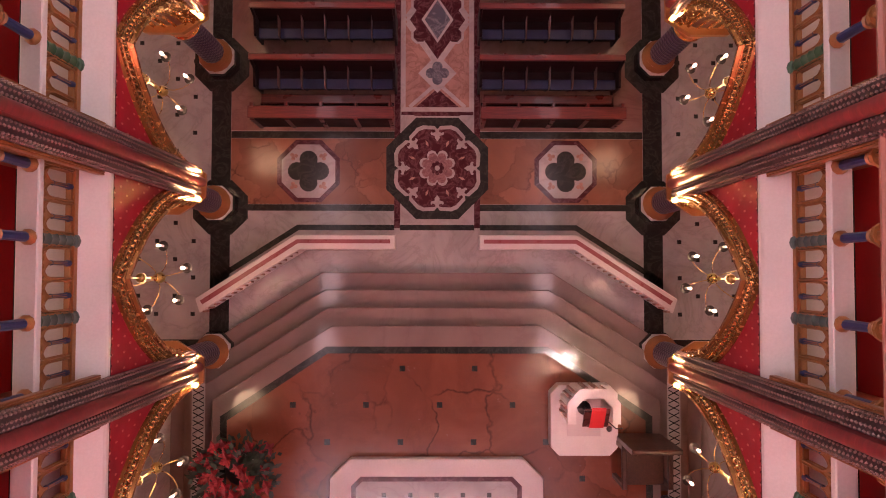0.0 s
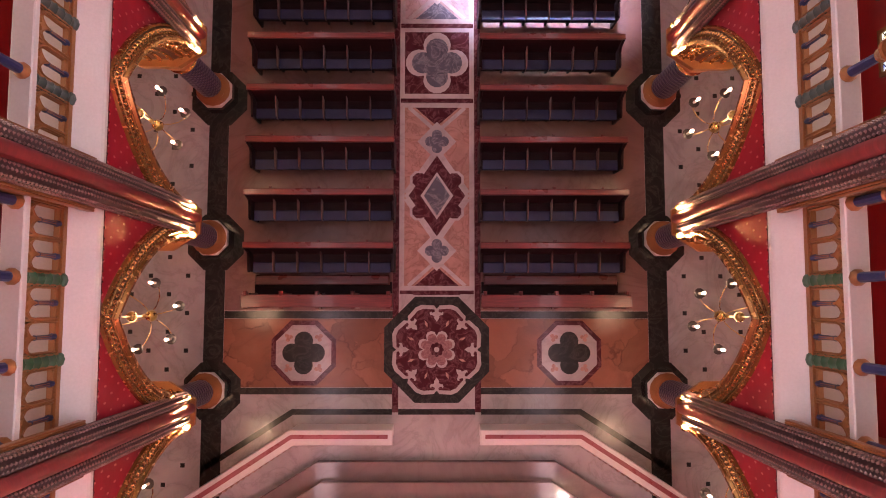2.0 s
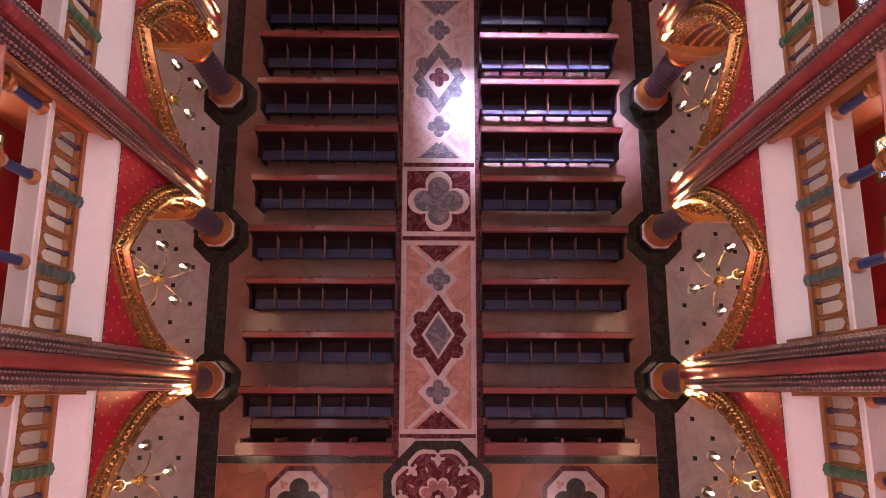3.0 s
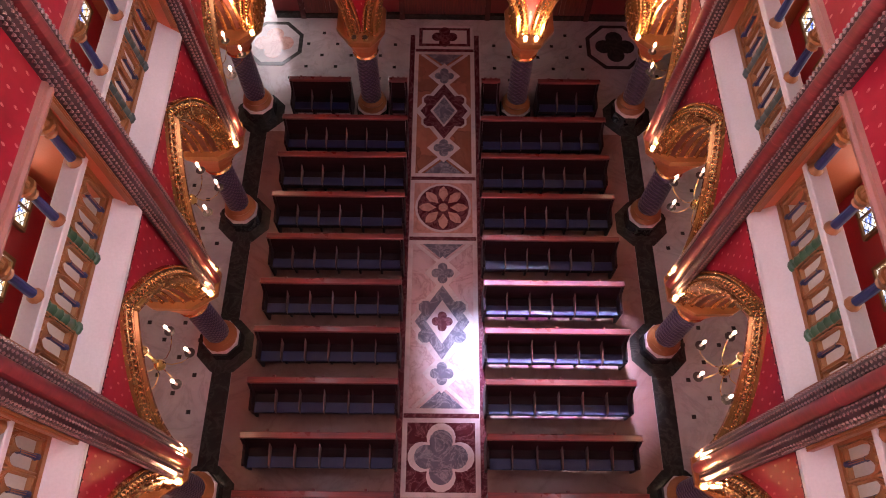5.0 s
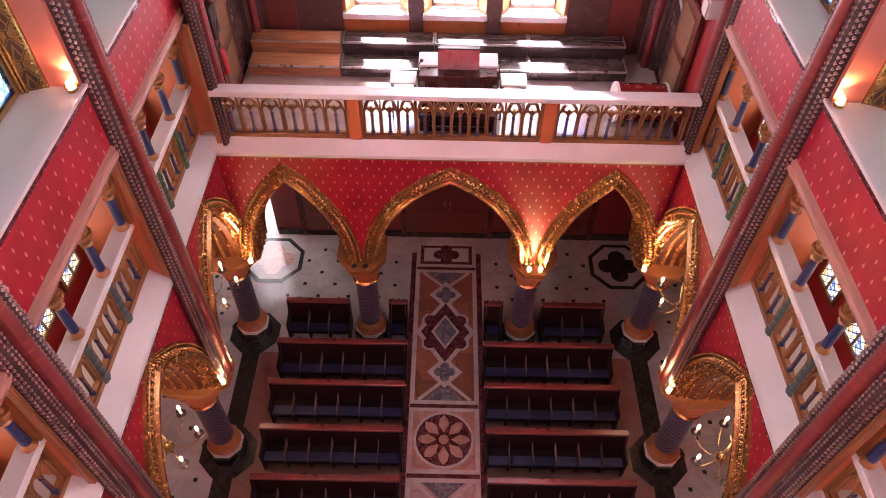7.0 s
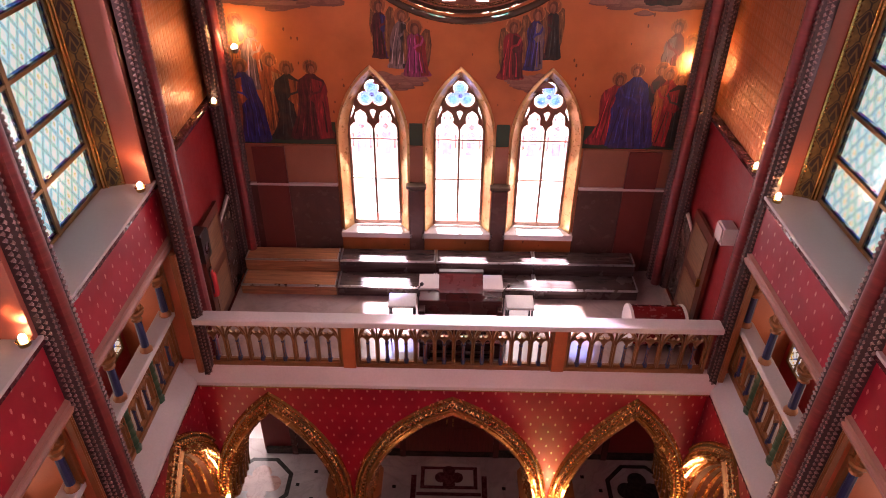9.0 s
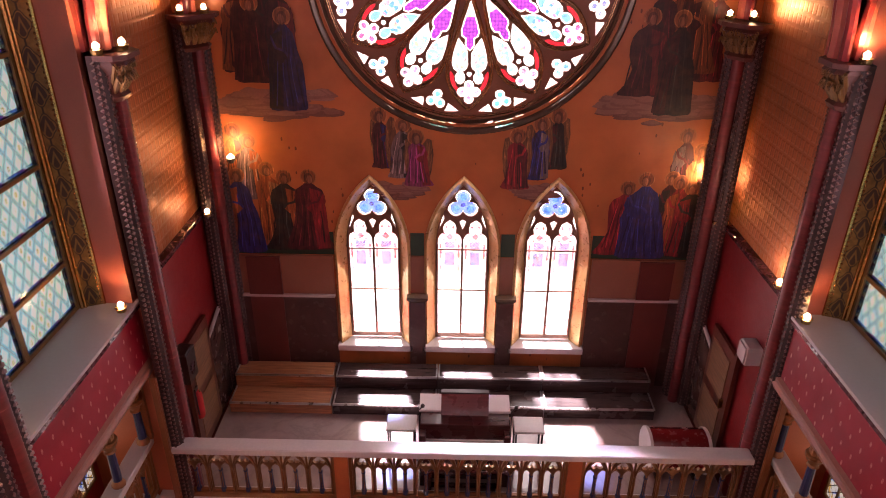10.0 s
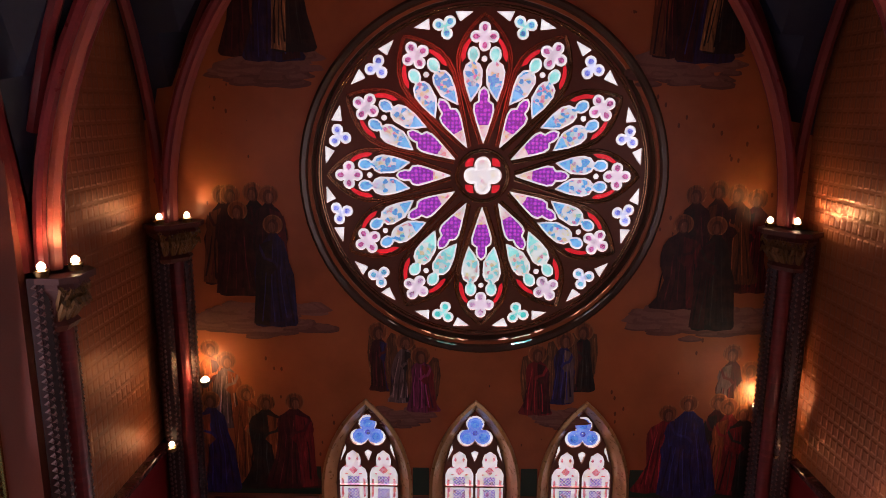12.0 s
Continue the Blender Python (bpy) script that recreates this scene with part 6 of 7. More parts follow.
# --- three lancets
for c in LANC:
    w = thing("lancet_window", "pointed two-light window of pale stained glass in gilt moulding", "window", "rear lancets", "structure")
    g = Geo()
    prof = [(0.555, 0.0), (0.555, -0.04), (0.52, -0.06), (0.49, -0.01), (0.45, 0.05), (0.41, 0.12), (0.375, 0.17)]
    for (a0, d0), (a1, d1) in zip(prof, prof[1:]):
        p, q = lancet_poly(c, a0, 6.1, 7.72, 1.1 + (a0 - 0.5) * 1.3), lancet_poly(c, a1, 6.1, 7.72, 1.1 + (a1 - 0.5) * 1.3)
        m = len(p)
        g.add([(x, ENDW + d0, z) for x, z in p] + [(x, ENDW + d1, z) for x, z in q], [(i, i + 1, m + i + 1, m + i) for i in range(m - 1)])
    part("moulding", g, "pale_gold", w, "gilt stepped moulding")
    out = lancet_poly(c, 0.395, 6.12, 7.72, 0.97)
    hs, pl = [], []
    tf = foil(c, 8.39, 0.235, 3, math.pi / 2, 9, 0.52)
    hs.append(tf)
    rim = foil(c, 8.39, 0.205, 3, math.pi / 2, 9, 0.52)
    m = len(tf)
    g = Geo().add([(x, ENDW + 0.15, z) for x, z in tf + rim], [(i, (i + 1) % m, m + (i + 1) % m, m + i) for i in range(m)])
    part("glass_rim", g, "glass_white", w)
    pl.append((rim, "glass_deep", 0))
    for f in (-1, 1):
        k1 = [(c + f * 0.27, 8.17), (c + f * 0.345, 8.0), (c + f * 0.285, 8.26)]
        hs.append(k1)
        pl.append((k1, "glass_white", 0))
        lc = c + f * 0.188
        head = [(lc - 0.172, 7.68), (lc - 0.172, 7.84), (lc - 0.14, 7.91), (lc - 0.085, 7.95), (lc - 0.095, 8.02), (lc - 0.07, 8.1), (lc, 8.15), (lc + 0.07, 8.1), (lc + 0.095, 8.02), (lc + 0.085, 7.95), (lc + 0.14, 7.91), (lc + 0.172, 7.84), (lc + 0.172, 7.68)]
        hs.append(head)
        pl.append((head, "glass_head", 0.012))
        for z0, z1, m in ((6.99, 7.66, "glass_pale"), (6.2, 6.97, "glass_white")):
            q = [(lc - 0.172, z0), (lc + 0.172, z0), (lc + 0.172, z1), (lc - 0.172, z1)]
            hs.append(q)
            pl.append((q, m, 0.0))
    kite = [(c, 8.0), (c + 0.05, 8.13), (c, 8.16), (c - 0.05, 8.13)]
    hs.append(kite)
    pl.append((kite, "glass_white", 0))
    part("tracery", plate(out, hs, ENDW + 0.13, ENDW + 0.17), "lead", w, "slender dark tracery")
    for poly, m, b in pl:
        pane(poly, m, w, ENDW + 0.15, b)
    # painted pieces set in the upper lights
    for f in (-1, 1):
        lc = c + f * 0.188
        for q in (-1, 1):
            pane([(lc + q * 0.135 - 0.016, 7.5), (lc + q * 0.135 + 0.016, 7.52), (lc + q * 0.135 + 0.016, 7.75), (lc + q * 0.135 - 0.016, 7.77)], "glass_crimson", w, ENDW + 0.14)
            pane([(lc + q * 0.05, 8.0), (lc + q * 0.03, 8.03), (lc + q * 0.05, 8.07), (lc + q * 0.07, 8.03)], "glass_crimson", w, ENDW + 0.14)
        pane([(lc - 0.075, 7.4), (lc + 0.075, 7.4), (lc + 0.075, 7.63), (lc - 0.075, 7.63)], "glass_lilac", w, ENDW + 0.14)
        pane([(lc - 0.075, 7.68), (lc + 0.075, 7.68), (lc + 0.075, 7.8), (lc - 0.075, 7.8)], "glass_lilac", w, ENDW + 0.14)
        pane(lozenge(lc, 7.88, 0.06, 0.06), "glass_crimson", w, ENDW + 0.14)
        for q in (-1, 1):
            for dz in (-0.05, 0.05):
                pane(lozenge(lc + q * 0.085, 7.88 + dz, 0.03, 0.012), "glass_crimson", w, ENDW + 0.14)
            for z0 in (7.3, 6.75, 6.4):
                pane([(lc + q * 0.13 - 0.012, z0), (lc + q * 0.13 + 0.012, z0), (lc + q * 0.13 + 0.012, z0 + 0.12), (lc + q * 0.13 - 0.012, z0 + 0.12)], "glass_soft", w, ENDW + 0.14)
    for k in range(3):
        b = math.pi / 2 + k * math.tau / 3
        pane(circle((c + 0.12 * math.cos(b), 8.39 + 0.12 * math.sin(b)), 0.055, 10), "glass_sea", w, ENDW + 0.14)
    pane(circle((c, 8.39), 0.035, 8), "glass_rose", w, ENDW + 0.14)
    part("sill", Geo().box(c - 0.58, c + 0.58, ENDW - 0.12, ENDW + 0.3, 6.0, 6.1, 0.01), "ledge", w, "white stone sill")

# --- wainscot, dado and piers below the murals
M["dado"] = marble("brown_grey_marble", (0.085, 0.045, 0.038), (0.05, 0.03, 0.025), 0.25, 1.2, 0.4)
M["pilaster"] = painted("red_brown_paint", (0.12, 0.026, 0.02), 0.4, var=0.25)
M["tan"] = painted("tan_panel_paint", (0.25, 0.1, 0.06), 0.4, var=0.2)
for s, x0, x1 in ((-1, -3.45, -1.87), (1, 1.95, 3.45)):
    t = thing("wainscot", "brown panelled wainscot under the mural", "wainscot", "rear wainscots", "structure")
    part("upper_panel", Geo().box(x0, x1, ENDW - 0.03, ENDW - 0.001, 6.97, 7.62), "tan", t, "tan upper panel")
    part("lower_panel", Geo().box(x0, x1, ENDW - 0.05, ENDW - 0.001, LEDGE, 6.93), "dado", t, "brown marble lower panel")
    part("cap", Geo().box(x0, x1, ENDW - 0.075, ENDW - 0.001, 6.93, 6.97), "sill", t, "pale capping")
    xm = x0 + 0.55 if s < 0 else x1 - 0.55
    part("pilaster", Geo().box(xm - 0.25, xm + 0.25, ENDW - 0.07, ENDW - 0.03, LEDGE, 7.6), "pilaster", t, "dark red-brown pilaster")
for x0, x1 in ((-3.45, LANC[0] - 0.56), (LANC[0] + 0.56, LANC[1] - 0.56), (LANC[1] + 0.56, LANC[2] - 0.56), (LANC[2] + 0.56, 3.45)):
    structure("mural_ground", Geo().box(x0, x1, ENDW - 0.003, ENDW - 0.001, 7.63, 8.0), "mural_green", "dark green painted ground below the murals", "mural")
for x in ((LANC[0] + LANC[1]) / 2, (LANC[1] + LANC[2]) / 2):
    t = thing("window_pier", "brown marble pier with a small carved cap between the windows", "pier", "window piers", "structure")
    part("shaft", Geo().box(x - 0.12, x + 0.12, ENDW - 0.12, ENDW - 0.001, LEDGE, 6.9, 0.015), "dado", t)
    part("cap", Geo().loft([[(x + u * w, ENDW - v, z) for u, v in ((-1, 0.001), (-1, d), (1, d), (1, 0.001))] for z, w, d in ((6.9, 0.12, 0.12), (6.96, 0.16, 0.17), (7.0, 0.16, 0.17))]), "rim", t)
    part("panel", Geo().box(x - 0.1, x + 0.1, ENDW - 0.02, ENDW - 0.001, 7.0, 7.62), "tan", t)


# --- murals: flat painted shapes on the plaster
PAINTS = {}


def paint(c):
    if c not in PAINTS:
        n = Nodes("mural_paint")
        key, c = c, mul(c, 0.45)
        m = n.add("ShaderNodeMapping")
        n.put(m.inputs[0], n.co)
        m.inputs["Scale"].default_value = (22.0, 1.0, 3.0)
        drape = n.noise(1.0, 5, 0.65, 0.9, m.outputs[0])
        col = n.ramp(drape, [(0.32, mul(c, 0.25)), (0.46, c), (0.58, mul(c, 1.4)), (0.66, mul(c, 2.8))])
        col = n.mix(n.ramp(n.noise(7.0, 5), [(0.45, 0.0), (0.8, 0.25)]), col, (0.2, 0.075, 0.03))
        PAINTS[key] = n.done(col, 0.45)
        c = key
    return PAINTS[c]


random.seed(11)
CLOUDS = [painted("cloud_paint", c, 0.45, 0.0, 0.35, 5.0) for c in ((0.15, 0.062, 0.045), (0.2, 0.09, 0.065), (0.25, 0.12, 0.088))]


def flat(name, pts, y, mat, t):
    part(name, Geo().add([(x, y, z) for x, z in pts], [tuple(range(len(pts)))]), mat, t)


def mural(cx, cz, figures, cloud, label):
    """Flat painted robes, wings and clouds, one thin coat over another."""
    t = thing("mural", label, "mural", "rear wall murals", "structure")
    lay = [ENDW - 0.004]

    def coat(k=1):
        lay[0] -= 0.00008 * k
        return lay[0]

    if cloud:
        # long flat banks with rounded crests, darkest below
        w, dz = cloud
        n = int(46 * min(1.5, w))
        for i in range(n):
            u = random.uniform(-0.5, 0.5)
            row = i / n
            rr = random.uniform(0.05, 0.1) * min(1.0, 0.45 + 0.4 * w)
            px, pz = cx + u * w * (1 - 0.25 * row), cz + dz + (0.3 * row - 0.2 + random.uniform(-0.05, 0.05)) * min(1.0, w) - 0.25 * (0.25 - u * u)
            tone = 0 if row < 0.25 else (1 if random.random() < 0.6 else 2)
            for q, up, k in ((1.0, 0.0, tone), (0.72, 0.25, min(2, tone + 1))):
                pts = [(px + 2.6 * rr * q * math.cos(b) * (1 + 0.07 * math.sin(5 * b + i)), pz + rr * (up + q * (math.sin(b) if math.sin(b) > 0 else 0.4 * math.sin(b)) * (1 + 0.15 * math.cos(4 * b + i)))) for b in [math.tau * j / 18 for j in range(18)]]
                flat("cloud", pts, coat(), CLOUDS[k], t)
    for dx, dz, w, h, c, trim, wing in figures:
        w *= 1.15
        x0, z0 = cx + dx, cz + dz
        ph = random.uniform(0, 6)
        lean = random.uniform(-0.05, 0.05)
        hx, hz = x0 + lean, z0 + h * 0.92
        if wing:
            for sd in (-1, 1):
                pts = [(x0 + sd * w * a, z0 + h * b) for a, b in ((0.12, 0.78), (0.34, 0.93), (0.52, 0.9), (0.6, 0.62), (0.52, 0.3), (0.42, 0.12), (0.36, 0.42), (0.2, 0.6))]
                flat("wing", pts, coat(), paint((0.22, 0.1, 0.04)), t)
                for q in range(3):
                    pts = [(x0 + sd * w * (0.36 + 0.06 * q), z0 + h * 0.85), (x0 + sd * w * (0.38 + 0.06 * q), z0 + h * 0.85), (x0 + sd * w * (0.45 + 0.045 * q), z0 + h * 0.3), (x0 + sd * w * (0.435 + 0.045 * q), z0 + h * 0.3)]
                    flat("plume", pts, coat(), paint((0.5, 0.22, 0.08)), t)
        flat("halo", circle((hx, hz + 0.02), 0.115, 20), coat(), paint((0.62, 0.25, 0.09)), t)
        flat("halo", circle((hx, hz + 0.02), 0.1, 20), coat(), paint((0.42, 0.14, 0.05)), t)
        prof = [(0.0, 0.5), (0.03, 0.54), (0.15, 0.44), (0.32, 0.38), (0.48, 0.4), (0.6, 0.36), (0.7, 0.33), (0.78, 0.27), (0.82, 0.16), (0.86, 0.08)]
        left = [(x0 - w * r * (1 + 0.17 * math.sin(9 * f + ph)) + lean * f, z0 + h * f) for f, r in prof]
        right = [(x0 + w * r * (1 + 0.17 * math.cos(8 * f + ph)) + lean * f, z0 + h * f) for f, r in prof]
        hem = [(x0 + w * u, z0 - 0.02 * abs(math.sin(9 * u + ph))) for u in (0.3, 0.1, -0.1, -0.3)]
        flat("robe", left + right[::-1] + hem, coat(), paint(c), t)
        # a panel of the second colour down one side
        sg = 1 if math.sin(ph) > 0 else -1
        pts = [(x0 + lean * f + sg * w * r, z0 + h * f) for f, r in ((0.8, 0.02), (0.76, 0.28), (0.55, 0.4), (0.3, 0.44), (0.02, 0.5), (0.0, 0.16), (0.35, 0.1), (0.6, 0.03))]
        flat("mantle", pts, coat(), paint(trim), t)
        # folds: slim tapering strokes, light and dark
        for q in range(7):
            u = -0.42 + 0.13 * q + random.uniform(-0.03, 0.03)
            a, b = random.uniform(0.02, 0.1), random.uniform(0.55, 0.76)
            bow = random.uniform(-0.05, 0.05)
            e = 0.007 if q % 2 else 0.011
            f3 = [(x0 + w * u - e, z0 + h * a), (x0 + w * u + e, z0 + h * a), (x0 + w * (u * 0.8 + bow) + e * 0.8 + lean * 0.4, z0 + h * (a + b) / 2), (x0 + w * u * 0.55 + 0.003 + lean * b, z0 + h * b), (x0 + w * u * 0.55 - 0.003 + lean * b, z0 + h * b), (x0 + w * (u * 0.8 + bow) - e * 0.8 + lean * 0.4, z0 + h * (a + b) / 2)]
            flat("fold", f3, coat(), paint(mul(c, (0.3, 3.2)[q % 2])), t)
        # a sleeve bent across the front, with its lining
        for e, col in ((0.0, mul(c, 1.7)), (0.025, trim)):
            pts = [(x0 + lean * f + sg * w * r, z0 + h * f - e) for f, r in ((0.76, 0.3), (0.66, 0.36), (0.54, 0.3), (0.5, 0.02), (0.56, -0.1), (0.61, -0.02), (0.64, 0.18))]
            flat("sleeve", [(a + sg * e, b) for a, b in pts], coat(), paint(col), t)
        flat("hood", [(hx + 0.062 * math.cos(b), hz + 0.085 * math.sin(b)) for b in [math.tau * j / 14 for j in range(14)]], coat(), paint((0.2, 0.07, 0.035)), t)
        flat("hood", [(hx + sg * 0.012 + 0.042 * math.cos(b), hz - 0.012 + 0.06 * math.sin(b)) for b in [math.tau * j / 12 for j in range(12)]], coat(), paint((0.42, 0.17, 0.09)), t)


NAVY, CRIM, DKR, DKG, MAG, GRY, RUST = (0.03, 0.035, 0.2), (0.34, 0.02, 0.03), (0.1, 0.012, 0.018), (0.022, 0.028, 0.026), (0.4, 0.05, 0.2), (0.26, 0.19, 0.19), (0.5, 0.14, 0.04)
CLR = (0.6, 0.3, 0.12)
mural(-2.7, 7.66, [(-0.42, 0.95, 0.34, 0.95, RUST, DKR, 0), (-0.24, 0.85, 0.36, 0.9, GRY, RUST, 0), (0.0, 0.12, 0.44, 1.25, RUST, CLR, 0), (0.24, 0.05, 0.5, 1.2, DKG, RUST, 0), (0.52, 0.06, 0.52, 1.2, DKR, CRIM, 0), (-0.45, 0.0, 0.56, 1.28, NAVY, RUST, 0)], None, "painted group of robed shapes in blue, rust and crimson")
mural(2.75, 7.66, [(0.3, 0.95, 0.34, 0.95, DKR, GRY, 0), (0.5, 0.75, 0.36, 0.95, RUST, CLR, 0), (0.18, 0.2, 0.36, 1.1, DKR, DKG, 0), (0.33, 0.1, 0.4, 1.15, CRIM, RUST, 0), (-0.46, 0.05, 0.5, 1.1, CRIM, DKG, 0), (0.52, 0.02, 0.5, 1.15, DKG, CRIM, 0), (-0.14, 0.0, 0.62, 1.3, NAVY, NAVY, 0)], None, "painted group of robed shapes in crimson, blue and green")
mural(-0.85, 8.7, [(-0.22, 0.3, 0.26, 0.78, DKR, NAVY, 1), (0.0, 0.16, 0.28, 0.8, GRY, DKG, 1), (0.26, 0.04, 0.3, 0.74, MAG, CRIM, 1)], (0.62, 0.02), "painted kneeling shapes in blue, grey and magenta on a cloud")
mural(1.0, 8.7, [(0.28, 0.32, 0.26, 0.78, DKG, DKR, 1), (0.04, 0.16, 0.28, 0.84, NAVY, GRY, 1), (-0.24, 0.02, 0.3, 0.8, CRIM, DKR, 1)], (0.62, 0.02), "painted kneeling shapes in green, blue and red on a cloud")
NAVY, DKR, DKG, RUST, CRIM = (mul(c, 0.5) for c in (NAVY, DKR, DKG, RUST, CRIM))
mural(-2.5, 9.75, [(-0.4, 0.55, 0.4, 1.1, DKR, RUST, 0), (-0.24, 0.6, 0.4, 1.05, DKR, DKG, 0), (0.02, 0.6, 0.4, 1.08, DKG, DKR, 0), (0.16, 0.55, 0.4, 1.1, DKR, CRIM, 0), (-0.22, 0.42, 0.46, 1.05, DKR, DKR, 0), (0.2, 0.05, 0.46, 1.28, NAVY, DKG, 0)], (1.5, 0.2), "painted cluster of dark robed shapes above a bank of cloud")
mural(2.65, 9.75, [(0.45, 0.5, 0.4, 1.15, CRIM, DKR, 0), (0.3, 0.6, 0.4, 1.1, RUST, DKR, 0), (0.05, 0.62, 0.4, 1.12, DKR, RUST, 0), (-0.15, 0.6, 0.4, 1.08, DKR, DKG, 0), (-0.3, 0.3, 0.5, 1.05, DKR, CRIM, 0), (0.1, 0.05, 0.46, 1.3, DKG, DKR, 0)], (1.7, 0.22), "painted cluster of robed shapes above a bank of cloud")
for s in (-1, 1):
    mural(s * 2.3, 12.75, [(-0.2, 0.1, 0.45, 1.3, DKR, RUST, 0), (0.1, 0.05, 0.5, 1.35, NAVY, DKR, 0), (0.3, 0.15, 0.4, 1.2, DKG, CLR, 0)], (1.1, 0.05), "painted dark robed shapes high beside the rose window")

# --- side walls of the rear gallery
M["deep_red"] = painted("deep_red_paint", (0.22, 0.01, 0.012), 0.38, var=0.25)


def embossed(name, c):
    """Gilt wall covering stamped with close rows of small oblong bosses."""
    n = Nodes(name)
    x, y, z = n.xyz()
    fu = n.math("ABSOLUTE", n.math("SUBTRACT", n.math("FRACT", n.math("DIVIDE", n.math("ADD", x, y), 0.105)), 0.5))
    fv = n.math("ABSOLUTE", n.math("SUBTRACT", n.math("FRACT", n.math("DIVIDE", z, 0.15)), 0.5))
    boss = n.ramp(n.math("MAXIMUM", fu, fv), [(0.3, 1.0), (0.42, 0.0)])
    g = n.noise(1.3, 5)
    col = n.ramp(g, [(0.3, mul(c, 0.65)), (0.5, c), (0.7, mul(c, 1.3))])
    col = n.mix(n.math("MULTIPLY", boss, 0.2), col, mul(c, 1.4))
    n.bump(boss, 0.5, 0.012)
    return n.done(col, n.math("ADD", n.math("MULTIPLY", n.noise(5, 3), 0.25), 0.3), 0.25)


M["gilt_wall"] = embossed("gilt_stamped_wall", (0.33, 0.1, 0.036))
for s in (-1, 1):
    structure("wall_side", Geo().box(s * 3.62, s * 4.4, ENDC + 0.2, ENDW + 0.3, LEDGE, 8.39), "deep_red", "deep red side wall of the rear gallery", "wall")
    structure("wall_side", Geo().box(s * 3.68, s * 4.4, ENDC + 0.2, ENDW + 0.3, 8.39, 15.0), "gilt_wall", "gold-patterned upper side wall of the rear gallery", "wall")
    structure("wall_side_trim", Geo().box(s * 3.57, s * 3.7, ENDC + 0.1, ENDW, 8.36, 8.42, 0.01), "maroon", "dark ledge between red wall and gilt wall", "trim")
    t = thing("corner_panel", "dark brown panelling in the gallery corner", "panelling", "corner panels", at=(s * 3.6, 16.1, LEDGE))
    part("board", Geo().loft([[(0.015 if s > 0 else -0.015, y, z), (-s * 0.06, y, z)][::1] + [(-s * 0.06, y2, z2), (0.015 if s > 0 else -0.015, y2, z2)] for y, z, y2, z2 in ((-0.55, 0.0, 0.45, 0.0), (-0.55, 1.25, 0.45, 1.55))]), "dado", t)
    part("cap", Geo().tube([(-s * 0.03, -0.57, 1.27), (-s * 0.03, 0.45, 1.58)], 0.03, 6), "sill", t)


# ---------------- rear gallery furniture ----------------
GZ = LEDGE


def platform_unit(x0, x1, y0, y1, z, top, front, label):
    t = thing("choir_riser", label, "riser", "choir risers", at=((x0 + x1) / 2, (y0 + y1) / 2, GZ))
    w, d = (x1 - x0) / 2 - 0.006, (y1 - y0) / 2
    part("deck", Geo().box(-w, w, -d, d, z - 0.04, z, 0.006), top, t)
    part("front_board", Geo().box(-w, w, -d + 0.01, -d + 0.03, 0, z - 0.04), front, t)
    for s in (-1, 1):
        part("side_board", Geo().box(s * w, s * (w - 0.02), -d + 0.03, d, 0, z - 0.04), front, t)
        part("edge_strip", Geo().box(s * w, s * (w - 0.025), -d - 0.004, d, z - 0.035, z + 0.004), "steel", t, "bright metal edge strip")
    part("nosing", Geo().box(-w, w, -d - 0.006, -d + 0.012, z - 0.03, z + 0.004), "steel", t, "bright metal nosing")


M["riser_dark"] = wood("riser_dark_wood", (0.05, 0.03, 0.028), 0.22, 0)
M["riser_tan"] = wood("riser_tan_wood", (0.36, 0.15, 0.07), 0.35, 0)
for x0, x1 in ((-1.87, -0.3), (-0.3, 1.3), (1.3, 2.95)):
    platform_unit(x0, x1, 16.12, 16.46, 0.42, "riser_dark", "riser_dark", "dark polished upper choir riser with metal edges")
    platform_unit(x0, x1, 15.72, 16.11, 0.2, "riser_dark", "riser_dark", "dark polished lower choir riser with metal edges")
platform_unit(-3.42, -1.88, 16.12, 16.46, 0.42, "riser_tan", "riser_tan", "tan wooden upper choir riser")
platform_unit(-3.42, -1.88, 15.72, 16.11, 0.2, "riser_tan", "riser_tan", "tan wooden lower choir riser")

M["console"] = wood("console_wood", (0.055, 0.015, 0.014), 0.25, 0)
c = thing("organ_console", "dark red-brown wooden organ console with a raised music desk", "organ console", at=(0.09, 14.75, GZ))
part("case", Geo().box(-0.58, 0.58, -0.28, 0.28, 0.0, 0.93, 0.01), "console", c)
part("top", Geo().box(-0.6, 0.6, -0.05, 0.3, 0.93, 0.965, 0.008), "sill", c, "pale polished top")
part("music_desk", Geo().loft([[(x, y, z) for x, y in ((-0.31, y0), (0.31, y0), (0.31, y0 + 0.03), (-0.31, y0 + 0.03))] for y0, z in ((-0.1, 0.93), (0.02, 1.2))]), "console", c)
part("desk_lip", Geo().box(-0.31, 0.31, 0.0, 0.07, 1.2, 1.225), "metal", c)
for k in range(3):
    part("keyboard", Geo().box(-0.5, 0.5, -0.36 + 0.05 * k, -0.28 + 0.05 * k, 0.6 + 0.06 * k, 0.63 + 0.06 * k), "ledge", c, "pale keyboard")
for s in (-1, 1):
    part("cheek", Geo().box(s * 0.5, s * 0.58, -0.42, -0.28, 0.0, 0.85, 0.01), "console", c)
b = thing("organ_bench", "dark wooden organ bench before the console", "bench", at=(0.09, 14.18, GZ))
part("seat", Geo().box(-0.55, 0.55, -0.14, 0.14, 0.5, 0.54, 0.01), "console", b)
for s in (-1, 1):
    part("end", Geo().box(s * 0.42, s * 0.46, -0.13, 0.13, 0.0, 0.5), "console", b)
part("stretcher", Geo().box(-0.42, 0.42, -0.02, 0.02, 0.15, 0.2), "console", b)
